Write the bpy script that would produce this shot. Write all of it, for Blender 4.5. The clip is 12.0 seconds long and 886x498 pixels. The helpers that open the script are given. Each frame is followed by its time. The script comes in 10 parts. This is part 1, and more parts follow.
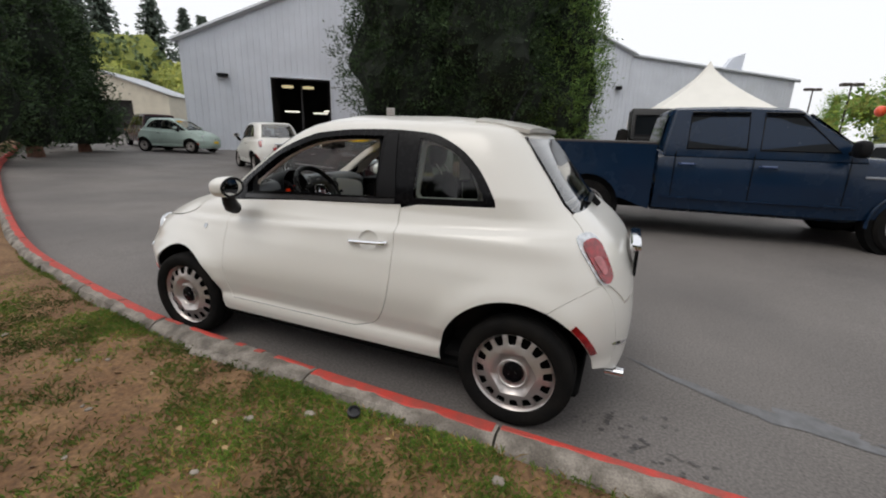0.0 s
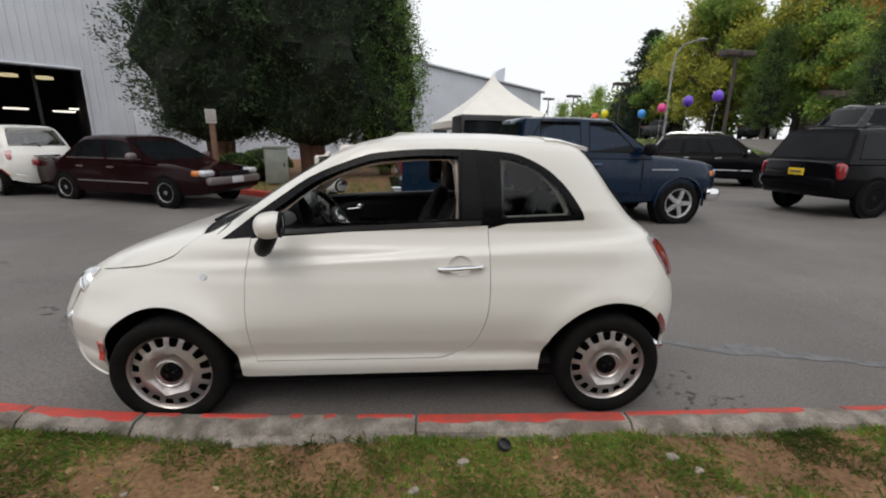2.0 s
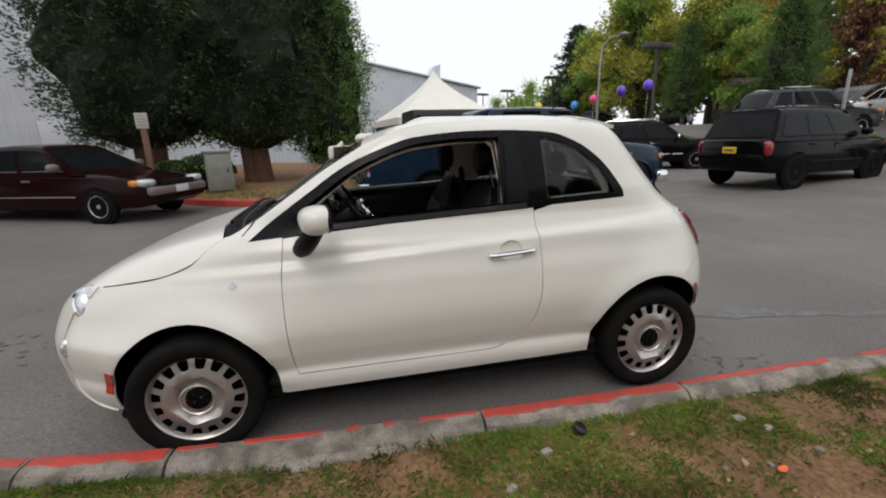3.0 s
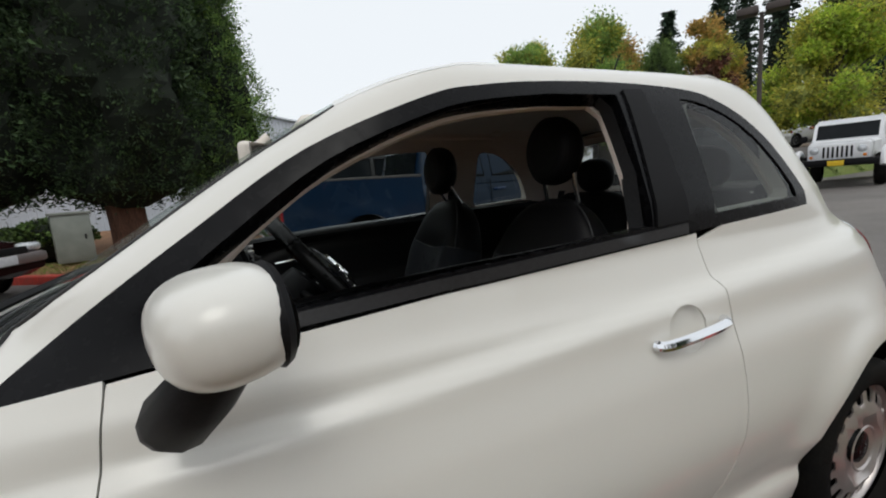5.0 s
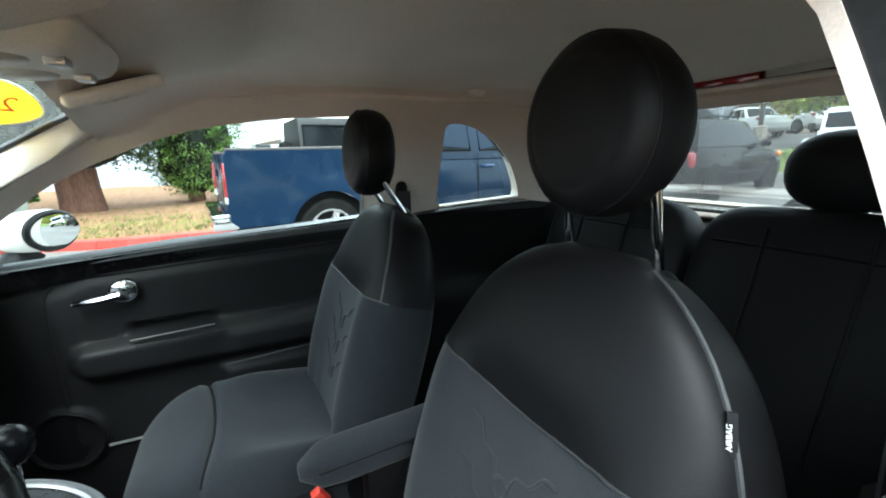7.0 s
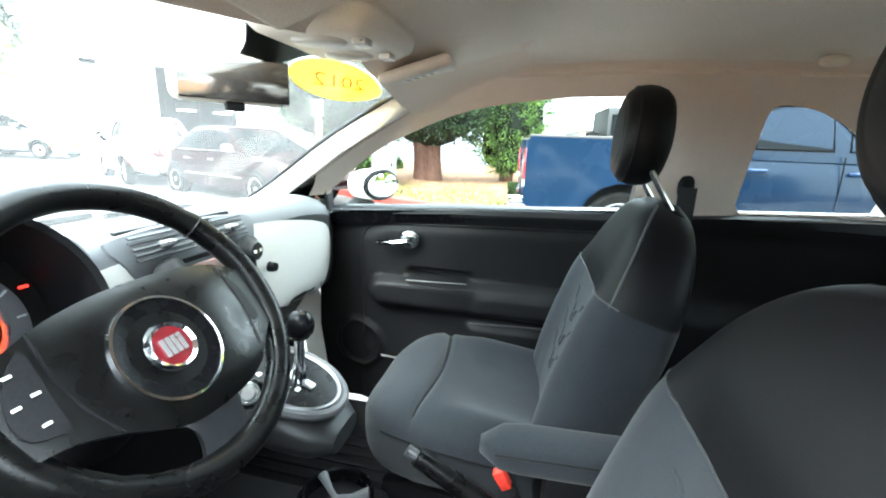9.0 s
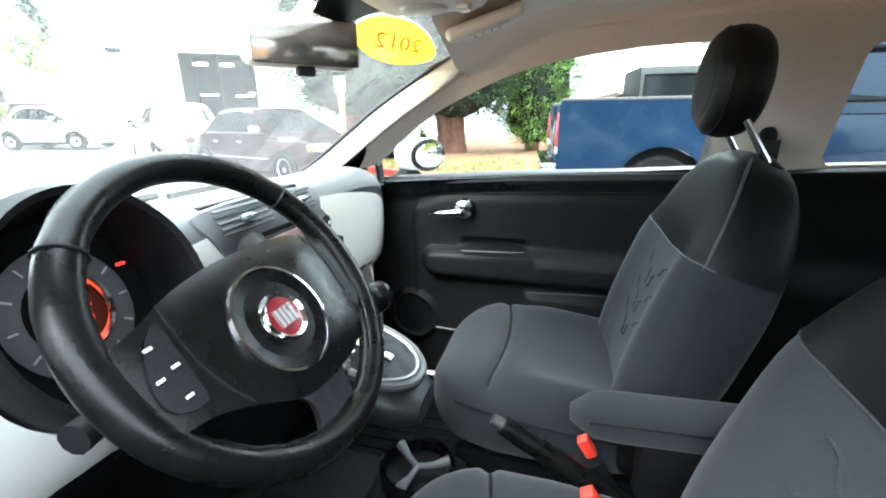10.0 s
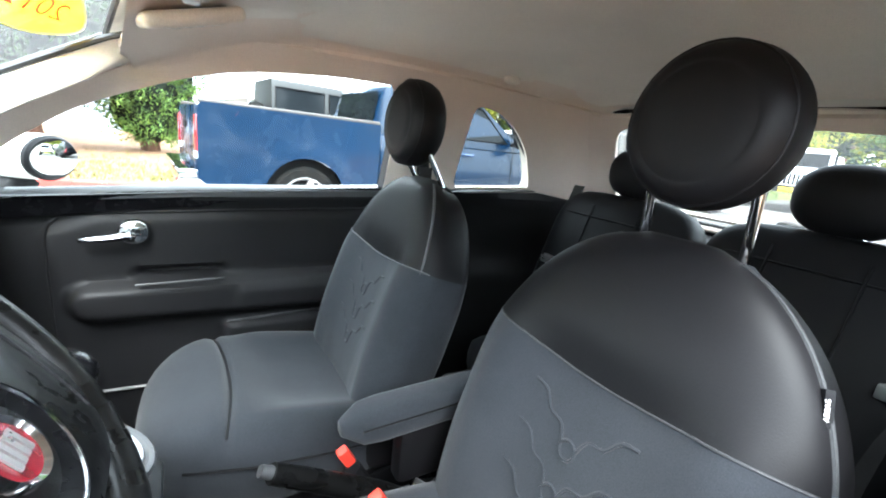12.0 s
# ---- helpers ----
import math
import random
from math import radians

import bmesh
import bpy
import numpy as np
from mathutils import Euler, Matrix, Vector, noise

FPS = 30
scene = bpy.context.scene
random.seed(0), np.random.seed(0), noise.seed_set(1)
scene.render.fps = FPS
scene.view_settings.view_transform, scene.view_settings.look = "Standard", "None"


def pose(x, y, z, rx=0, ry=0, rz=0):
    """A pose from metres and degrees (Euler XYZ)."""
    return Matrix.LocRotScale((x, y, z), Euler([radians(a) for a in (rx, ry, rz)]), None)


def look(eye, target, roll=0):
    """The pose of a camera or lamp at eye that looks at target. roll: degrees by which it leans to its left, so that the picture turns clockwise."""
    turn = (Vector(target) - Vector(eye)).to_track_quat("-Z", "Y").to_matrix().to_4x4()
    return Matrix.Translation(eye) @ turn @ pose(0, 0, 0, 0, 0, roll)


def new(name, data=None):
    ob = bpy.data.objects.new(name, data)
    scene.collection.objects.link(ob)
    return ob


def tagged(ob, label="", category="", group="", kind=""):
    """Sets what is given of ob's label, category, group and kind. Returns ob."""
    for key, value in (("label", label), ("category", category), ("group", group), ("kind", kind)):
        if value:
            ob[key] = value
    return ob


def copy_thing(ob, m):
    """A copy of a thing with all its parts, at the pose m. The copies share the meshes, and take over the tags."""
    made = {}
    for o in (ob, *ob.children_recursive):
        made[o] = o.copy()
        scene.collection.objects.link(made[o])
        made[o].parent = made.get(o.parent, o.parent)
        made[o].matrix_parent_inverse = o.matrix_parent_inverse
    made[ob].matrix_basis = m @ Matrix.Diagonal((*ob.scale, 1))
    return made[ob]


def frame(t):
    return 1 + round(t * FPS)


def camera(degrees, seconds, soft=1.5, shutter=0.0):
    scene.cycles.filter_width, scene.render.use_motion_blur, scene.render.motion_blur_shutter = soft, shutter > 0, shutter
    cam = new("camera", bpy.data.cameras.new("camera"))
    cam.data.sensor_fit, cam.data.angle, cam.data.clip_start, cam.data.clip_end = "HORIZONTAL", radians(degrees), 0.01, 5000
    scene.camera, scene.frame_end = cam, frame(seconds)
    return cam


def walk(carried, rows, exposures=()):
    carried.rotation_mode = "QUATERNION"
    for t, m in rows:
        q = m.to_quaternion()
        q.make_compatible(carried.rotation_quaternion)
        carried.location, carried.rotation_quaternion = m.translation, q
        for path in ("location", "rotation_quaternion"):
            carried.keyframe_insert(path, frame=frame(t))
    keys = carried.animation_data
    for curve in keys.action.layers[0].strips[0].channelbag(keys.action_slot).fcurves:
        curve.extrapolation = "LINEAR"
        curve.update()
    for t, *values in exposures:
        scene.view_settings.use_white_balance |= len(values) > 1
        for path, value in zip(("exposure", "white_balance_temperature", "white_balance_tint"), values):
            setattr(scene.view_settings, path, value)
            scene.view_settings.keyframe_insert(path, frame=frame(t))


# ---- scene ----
cam = camera(92.4, 12.0, 2.0)
PATH = [
    (0, 1.550, -2.597, 1.404, 74.953, -1.545, 23.555),
    (0.5, 1.143, -2.681, 1.423, 74.334, -0.867, 15.261),
    (1, 0.754, -2.762, 1.436, 74.872, 0.483, 6.501),
    (1.5, 0.400, -2.791, 1.440, 75.789, 0.097, 2.518),
    (2, 0.096, -2.790, 1.469, 75.606, -0.969, -3.778),
    (2.5, -0.177, -2.761, 1.475, 75.045, 1.063, -8.976),
    (2.7, -0.276, -2.720, 1.450, 74.926, 1.255, -10.659),
    (4.3, -0.637, -1.858, 1.208, 80.099, 1.762, -17.868),
    (4.5, -0.623, -1.700, 1.203, 80.465, 1.552, -20.662),
    (5, -0.518, -1.347, 1.208, 81.435, 4.201, -25.027),
    (5.5, -0.307, -1.069, 1.220, 84.059, 5.220, -24.483),
    (6, -0.190, -0.873, 1.243, 82.5, 4.133, -28.0),
    (6.1, -0.182, -0.851, 1.244, 82.2, 2.986, -28.5),
    (6.3, -0.136, -0.785, 1.268, 80.469, 2.402, -27.612),
    (6.5, -0.105, -0.740, 1.262, 78.542, 1.310, -28.030),
    (6.7, -0.083, -0.715, 1.259, 77.845, 1.760, -28.176),
    (8.3, 0.062, -0.641, 1.237, 76.010, -2.620, -1.001),
    (8.5, 0.064, -0.641, 1.234, 76.165, -2.039, 3.306),
    (9, 0.050, -0.650, 1.234, 76.286, -2.040, 12.675),
    (9.5, 0.005, -0.656, 1.229, 74.634, -0.482, 15.804),
    (10, -0.049, -0.649, 1.211, 72.838, 0.764, 15.277),
    (10.5, -0.097, -0.639, 1.199, 72.306, 0.762, 7.173),
    (11, -0.131, -0.630, 1.195, 72.504, -1.049, -8.173),
    (11.5, -0.177, -0.627, 1.208, 74.458, -3.469, -20.650),
    (12, -0.219, -0.623, 1.230, 75.971, -6.211, -30.463),
]
EXPOSURES = [(0, 0.05, 6600, 10), (4.2, 0.05, 6580, 9), (5.0, -0.08, 6450, 7), (5.6, -0.1, 6300, 5), (6.0, 0.15, 6150, 2), (6.5, 2.2, 5600, -5), (7.0, 2.9, 5750, -4),
             (8.3, 4.1, 5800, -4), (9.5, 3.82, 5880, -1), (11, 3.45, 5930, 2), (11.5, 3.64, 5930, 4), (12, 4.1, 5870, 4)]
walk(cam, [(t, pose(*place)) for t, *place in PATH], EXPOSURES)

# ---- world and light ----
from mathutils import geometry

world = bpy.data.worlds.new("overcast_sky")
scene.world = world
world.use_nodes = True
wn = world.node_tree
wn.nodes.clear()
SUN_EL, SUN_AZ = 55.0, 200.0
sky = wn.nodes.new("ShaderNodeTexSky")
sky.sky_type, sky.sun_disc = "NISHITA", False
sky.sun_elevation, sky.sun_rotation = radians(SUN_EL), radians(SUN_AZ)
sky.air_density, sky.dust_density, sky.ozone_density = 1.0, 6.0, 1.0
cloud = wn.nodes.new("ShaderNodeMix")
cloud.data_type = "RGBA"
cloud.inputs[0].default_value = 0.88
cloud.inputs[7].default_value = (9.0, 9.2, 9.6, 1)
wn.links.new(sky.outputs[0], cloud.inputs[6])
back = wn.nodes.new("ShaderNodeBackground")
back.inputs[1].default_value = 0.115
wn.links.new(cloud.outputs[2], back.inputs[0])
wout = wn.nodes.new("ShaderNodeOutputWorld")
wn.links.new(back.outputs[0], wout.inputs[0])
sun_data = bpy.data.lights.new("sun", "SUN")
sun_data.energy, sun_data.angle, sun_data.color = 0.7, radians(30), (1.0, 0.97, 0.93)
sun = new("sun", sun_data)
sun.matrix_world = pose(0, 0, 30, 90 - SUN_EL, 0, 180 - SUN_AZ)

# ---- materials ----
MATS = {}


def mat(name, base, rough=0.5, metal=0.0, var=0.0, scale=8.0, fine=0.0, fine_scale=150.0, bump=0.0, bump_scale=200.0,
        coat=0.0, spec=0.5, other=None, rough_var=0.0, emit=0.0, sheen=0.0, by_piece=0.0, stretch=None):
    """A procedural surface: base colour varied at two scales, with fine relief."""
    if name in MATS:
        return MATS[name]
    m = bpy.data.materials.new(name)
    m.use_nodes = True
    nt = m.node_tree
    b = nt.nodes["Principled BSDF"]
    b.inputs["Roughness"].default_value = rough
    b.inputs["Metallic"].default_value = metal
    b.inputs["Coat Weight"].default_value = coat
    b.inputs["Coat Roughness"].default_value = 0.06
    b.inputs["Specular IOR Level"].default_value = spec
    b.inputs["Sheen Weight"].default_value = sheen
    b.inputs["Base Color"].default_value = (*base, 1)
    co = nt.nodes.new("ShaderNodeTexCoord")
    src = co.outputs["Object"]
    if stretch:
        mp = nt.nodes.new("ShaderNodeMapping")
        mp.inputs["Scale"].default_value = stretch
        nt.links.new(src, mp.inputs[0])
        src = mp.outputs[0]

    def noise_at(s, detail):
        n = nt.nodes.new("ShaderNodeTexNoise")
        n.inputs["Scale"].default_value = s
        n.inputs["Detail"].default_value = detail
        nt.links.new(src, n.inputs["Vector"])
        return n.outputs["Fac"]

    colour = None
    if var or other:
        mix = nt.nodes.new("ShaderNodeMix")
        mix.data_type = "RGBA"
        o = other or tuple(c * (1 - var) for c in base)
        mix.inputs[6].default_value, mix.inputs[7].default_value = (*base, 1), (*o, 1)
        ramp = nt.nodes.new("ShaderNodeMapRange")
        ramp.inputs[1].default_value, ramp.inputs[2].default_value = 0.38, 0.62
        nt.links.new(noise_at(scale, 5), ramp.inputs[0])
        nt.links.new(ramp.outputs[0], mix.inputs[0])
        colour = mix.outputs[2]
    if fine:
        hs = nt.nodes.new("ShaderNodeHueSaturation")
        mr = nt.nodes.new("ShaderNodeMapRange")
        mr.inputs[1].default_value, mr.inputs[2].default_value = 0.3, 0.7
        mr.inputs[3].default_value, mr.inputs[4].default_value = 1 - fine, 1 + fine
        nt.links.new(noise_at(fine_scale, 3), mr.inputs[0])
        nt.links.new(mr.outputs[0], hs.inputs["Value"])
        hs.inputs["Color"].default_value = (*base, 1)
        if colour:
            nt.links.new(colour, hs.inputs["Color"])
        colour = hs.outputs[0]
    if by_piece:
        hs = nt.nodes.new("ShaderNodeHueSaturation")
        oi = nt.nodes.new("ShaderNodeObjectInfo")
        mr = nt.nodes.new("ShaderNodeMapRange")
        mr.inputs[3].default_value, mr.inputs[4].default_value = 1 - by_piece, 1 + by_piece
        nt.links.new(oi.outputs["Random"], mr.inputs[0])
        nt.links.new(mr.outputs[0], hs.inputs["Value"])
        hs.inputs["Color"].default_value = (*base, 1)
        if colour:
            nt.links.new(colour, hs.inputs["Color"])
        colour = hs.outputs[0]
    if colour:
        nt.links.new(colour, b.inputs["Base Color"])
    if rough_var:
        mr = nt.nodes.new("ShaderNodeMapRange")
        mr.inputs[1].default_value, mr.inputs[2].default_value = 0.35, 0.65
        mr.inputs[3].default_value, mr.inputs[4].default_value = max(0.02, rough - rough_var), min(1, rough + rough_var)
        nt.links.new(noise_at(scale * 2.3, 4), mr.inputs[0])
        nt.links.new(mr.outputs[0], b.inputs["Roughness"])
    if bump:
        bp = nt.nodes.new("ShaderNodeBump")
        bp.inputs["Strength"].default_value = min(1.0, bump)
        bp.inputs["Distance"].default_value = 0.3 / bump_scale
        nt.links.new(noise_at(bump_scale, 3), bp.inputs["Height"])
        nt.links.new(bp.outputs[0], b.inputs["Normal"])
    if emit:
        b.inputs["Emission Color"].default_value = (*base, 1)
        b.inputs["Emission Strength"].default_value = emit
    MATS[name] = m
    return m


def glass_mat(name, tint, gloss=1.0, dust=0.0, least=0.06):
    """Thin pane: clear or tinted see-through with a Fresnel gloss."""
    if name in MATS:
        return MATS[name]
    m = bpy.data.materials.new(name)
    m.use_nodes = True
    nt = m.node_tree
    nt.nodes.clear()
    tr, gl = nt.nodes.new("ShaderNodeBsdfTransparent"), nt.nodes.new("ShaderNodeBsdfGlossy")
    tr.inputs[0].default_value = (*tint, 1)
    gl.inputs["Roughness"].default_value = 0.02
    lw = nt.nodes.new("ShaderNodeLayerWeight")
    lw.inputs[0].default_value = 0.5
    pw = nt.nodes.new("ShaderNodeMath")
    pw.operation = "POWER"
    pw.inputs[1].default_value = 4.0
    nt.links.new(lw.outputs["Facing"], pw.inputs[0])
    fr = nt.nodes.new("ShaderNodeMath")
    fr.operation = "MULTIPLY_ADD"
    fr.inputs[1].default_value, fr.inputs[2].default_value = 0.85, least
    nt.links.new(pw.outputs[0], fr.inputs[0])
    mul = nt.nodes.new("ShaderNodeMath")
    mul.operation = "MULTIPLY"
    mul.inputs[1].default_value = gloss
    mx, out = nt.nodes.new("ShaderNodeMixShader"), nt.nodes.new("ShaderNodeOutputMaterial")
    nt.links.new(fr.outputs[0], mul.inputs[0])
    nt.links.new(mul.outputs[0], mx.inputs[0])
    nt.links.new(tr.outputs[0], mx.inputs[1])
    nt.links.new(gl.outputs[0], mx.inputs[2])
    last = mx.outputs[0]
    if dust:
        # a thin film of dust that scatters daylight
        tl, dm = nt.nodes.new("ShaderNodeBsdfTranslucent"), nt.nodes.new("ShaderNodeMixShader")
        tl.inputs[0].default_value = (0.8, 0.8, 0.78, 1)
        tc, nz = nt.nodes.new("ShaderNodeTexCoord"), nt.nodes.new("ShaderNodeTexNoise")
        mr = nt.nodes.new("ShaderNodeMapRange")
        nz.inputs["Scale"].default_value, nz.inputs["Detail"].default_value = 6.0, 4
        mr.inputs[3].default_value, mr.inputs[4].default_value = dust * 0.5, dust * 1.5
        nt.links.new(tc.outputs["Object"], nz.inputs["Vector"])
        nt.links.new(nz.outputs["Fac"], mr.inputs[0])
        nt.links.new(mr.outputs[0], dm.inputs[0])
        nt.links.new(last, dm.inputs[1])
        nt.links.new(tl.outputs[0], dm.inputs[2])
        last = dm.outputs[0]
    nt.links.new(last, out.inputs[0])
    MATS[name] = m
    return m


# ---- mesh helpers ----
def lerp(a, b, f):
    return a + (b - a) * f


def smooth(f):
    f = min(1.0, max(0.0, f))
    return f * f * (3 - 2 * f)


class Curve1:
    """A monotone cubic through (x, y) knots."""

    def __init__(self, *pairs):
        p = np.array(pairs, float)
        self.x, self.y = p[:, 0], p[:, 1]
        h, d = np.diff(self.x), np.diff(self.y) / np.diff(self.x)
        m = np.zeros(len(self.x))
        m[0], m[-1] = d[0], d[-1]
        for i in range(1, len(d)):
            if d[i - 1] * d[i] > 0:
                w1, w2 = 2 * h[i] + h[i - 1], h[i] + 2 * h[i - 1]
                m[i] = (w1 + w2) / (w1 / d[i - 1] + w2 / d[i])
        self.m = m

    def __call__(self, v):
        v = np.clip(v, self.x[0], self.x[-1])
        i = np.clip(np.searchsorted(self.x, v) - 1, 0, len(self.x) - 2)
        h = self.x[i + 1] - self.x[i]
        t = (v - self.x[i]) / h
        return ((1 + 2 * t) * (1 - t) ** 2 * self.y[i] + t * (1 - t) ** 2 * h * self.m[i]
                + t * t * (3 - 2 * t) * self.y[i + 1] + t * t * (t - 1) * h * self.m[i + 1])


def spline(points, n=8, closed=False):
    """A smooth line through the points (any dimension)."""
    p = [np.array(q, float) for q in points]
    out, k = [], len(p)
    for i in range(k if closed else k - 1):
        a, b = p[i], p[(i + 1) % k]
        pa = p[(i - 1) % k] if closed or i > 0 else a
        pb = p[(i + 2) % k] if closed or i + 2 < k else b
        for j in range(n):
            t = j / n
            out.append(0.5 * (2 * a + (b - pa) * t + (2 * pa - 5 * a + 4 * b - pb) * t * t + (3 * a - pa - 3 * b + pb) * t ** 3))
    if not closed:
        out.append(p[-1])
    return out


def finish(bm, name, material, angle=40):
    me = bpy.data.meshes.new(name)
    bm.normal_update()
    bm.to_mesh(me)
    bm.free()
    for f in me.polygons:
        f.use_smooth = True
    me.set_sharp_from_angle(angle=radians(angle))
    for m in material if isinstance(material, (list, tuple)) else [material]:
        me.materials.append(m)
    return me


def part(name, bm, material, parent=None, label="", angle=40):
    """Links a bmesh as one mesh object under a thing or part."""
    ob = new(name, finish(bm, name, material, angle))
    if parent:
        ob.parent = parent
    if label:
        ob["label"] = label
    return ob


def thing(name, label, category, m=None, group="", kind=""):
    ob = new(name)
    ob.empty_display_size = 0.1
    if m is not None:
        ob.matrix_world = m
    return tagged(ob, label, category, group, kind)


def single(name, bm, material, label, category, m=None, group="", kind="", angle=40):
    ob = part(name, bm, material, angle=angle)
    if m is not None:
        ob.matrix_world = m
    return tagged(ob, label, category, group, kind)


def box(x0, y0, z0, x1, y1, z1, bevel=0.0, seg=2, bm=None, m=None):
    bm = bm or bmesh.new()
    g = bmesh.ops.create_cube(bm, size=1.0)
    vs = g["verts"]
    bmesh.ops.transform(bm, matrix=Matrix.Translation(((x0 + x1) / 2, (y0 + y1) / 2, (z0 + z1) / 2)) @ Matrix.Diagonal((abs(x1 - x0), abs(y1 - y0), abs(z1 - z0), 1)), verts=vs)
    if bevel:
        es = list({e for v in vs for e in v.link_edges})
        r = bmesh.ops.bevel(bm, geom=es, offset=bevel, segments=seg, affect="EDGES", profile=0.5)
        vs = list({v for f in r["faces"] for v in f.verts} | {v for v in vs if v.is_valid})
    if m is not None:
        bmesh.ops.transform(bm, matrix=m, verts=vs)
    return bm


def tube(points, radius, seg=8, bm=None, closed=False, caps=True):
    """A round bar along points; radius: a number or one a point."""
    bm = bm or bmesh.new()
    pts = [Vector(p) for p in points]
    k = len(pts)
    rings, up = [], None
    for i, p in enumerate(pts):
        a = pts[i - 1] if i or closed else p
        b = pts[(i + 1) % k] if i + 1 < k or closed else p
        d = (b - a).normalized()
        if up is None:
            up = Vector((0, 0, 1)) if abs(d.z) < 0.9 else Vector((1, 0, 0))
        s = d.cross(up).normalized()
        up = s.cross(d).normalized()
        r = radius[i] if isinstance(radius, (list, tuple)) else radius
        rings.append([bm.verts.new(p + r * (math.cos(2 * math.pi * j / seg) * s + math.sin(2 * math.pi * j / seg) * up)) for j in range(seg)])
    for i in range(k if closed else k - 1):
        a, b = rings[i], rings[(i + 1) % k]
        for j in range(seg):
            bm.faces.new((a[j], a[(j + 1) % seg], b[(j + 1) % seg], b[j]))
    if caps and not closed:
        bm.faces.new(rings[0][::-1])
        bm.faces.new(rings[-1])
    return bm


def lathe(profile, seg=32, bm=None, m=None, arc=1.0):
    """Turns (radius, height) pairs round the z axis."""
    bm = bm or bmesh.new()
    rings, made = [], []
    for r, h in profile:
        if r < 1e-6:
            ring = [bm.verts.new((0, 0, h))]
        else:
            ring = [bm.verts.new((r * math.cos(2 * math.pi * j / seg), r * math.sin(2 * math.pi * j / seg), h)) for j in range(seg)]
        rings.append(ring)
        made += ring
    for a, b in zip(rings, rings[1:]):
        for j in range(seg):
            q = [a[j % len(a)], a[(j + 1) % len(a)], b[(j + 1) % len(b)], b[j % len(b)]]
            q = list(dict.fromkeys(q))
            if len(q) > 2:
                bm.faces.new(q)
    if m is not None:
        bmesh.ops.transform(bm, matrix=m, verts=made)
    return bm


def loft(rings, bm=None, caps=True, closed=True):
    """Skins a list of equally long rings of points."""
    bm = bm or bmesh.new()
    vs = [[bm.verts.new(p) for p in ring] for ring in rings]
    for a, b in zip(vs, vs[1:]):
        n = len(a)
        for j in range(n if closed else n - 1):
            bm.faces.new((a[j], a[(j + 1) % n], b[(j + 1) % n], b[j]))
    if caps and closed:
        bm.faces.new(vs[0][::-1])
        bm.faces.new(vs[-1])
    return bm


def ellipsoid(c, r, power=2.0, seg=24, rings=14, bm=None, m=None):
    """A rounded lump; a power above 2 makes it squarer."""
    bm = bm or bmesh.new()

    def sp(v):
        return math.copysign(abs(v) ** (2 / power), v)
    made, rows = [], []
    for i in range(rings + 1):
        a = -math.pi / 2 + math.pi * i / rings
        row = []
        for j in range(1 if i in (0, rings) else seg):
            b = 2 * math.pi * j / seg
            row.append(bm.verts.new((c[0] + r[0] * sp(math.cos(a)) * sp(math.cos(b)), c[1] + r[1] * sp(math.cos(a)) * sp(math.sin(b)), c[2] + r[2] * sp(math.sin(a)))))
        rows.append(row)
        made += row
    for a, b in zip(rows, rows[1:]):
        for j in range(seg):
            q = list(dict.fromkeys([a[j % len(a)], a[(j + 1) % len(a)], b[(j + 1) % len(b)], b[j % len(b)]]))
            if len(q) > 2:
                bm.faces.new(q)
    if m is not None:
        bmesh.ops.transform(bm, matrix=m, verts=made)
    return bm


def inside(poly, pts):
    """Which of the points lie within the polygon."""
    x, y = pts[:, 0], pts[:, 1]
    res = np.zeros(len(pts), bool)
    q = np.array(poly)
    for (x0, y0), (x1, y1) in zip(q, np.roll(q, -1, 0)):
        if y0 == y1:
            continue
        hit = ((y0 > y) != (y1 > y)) & (x < (x1 - x0) * (y - y0) / (y1 - y0) + x0)
        res ^= hit
    return res


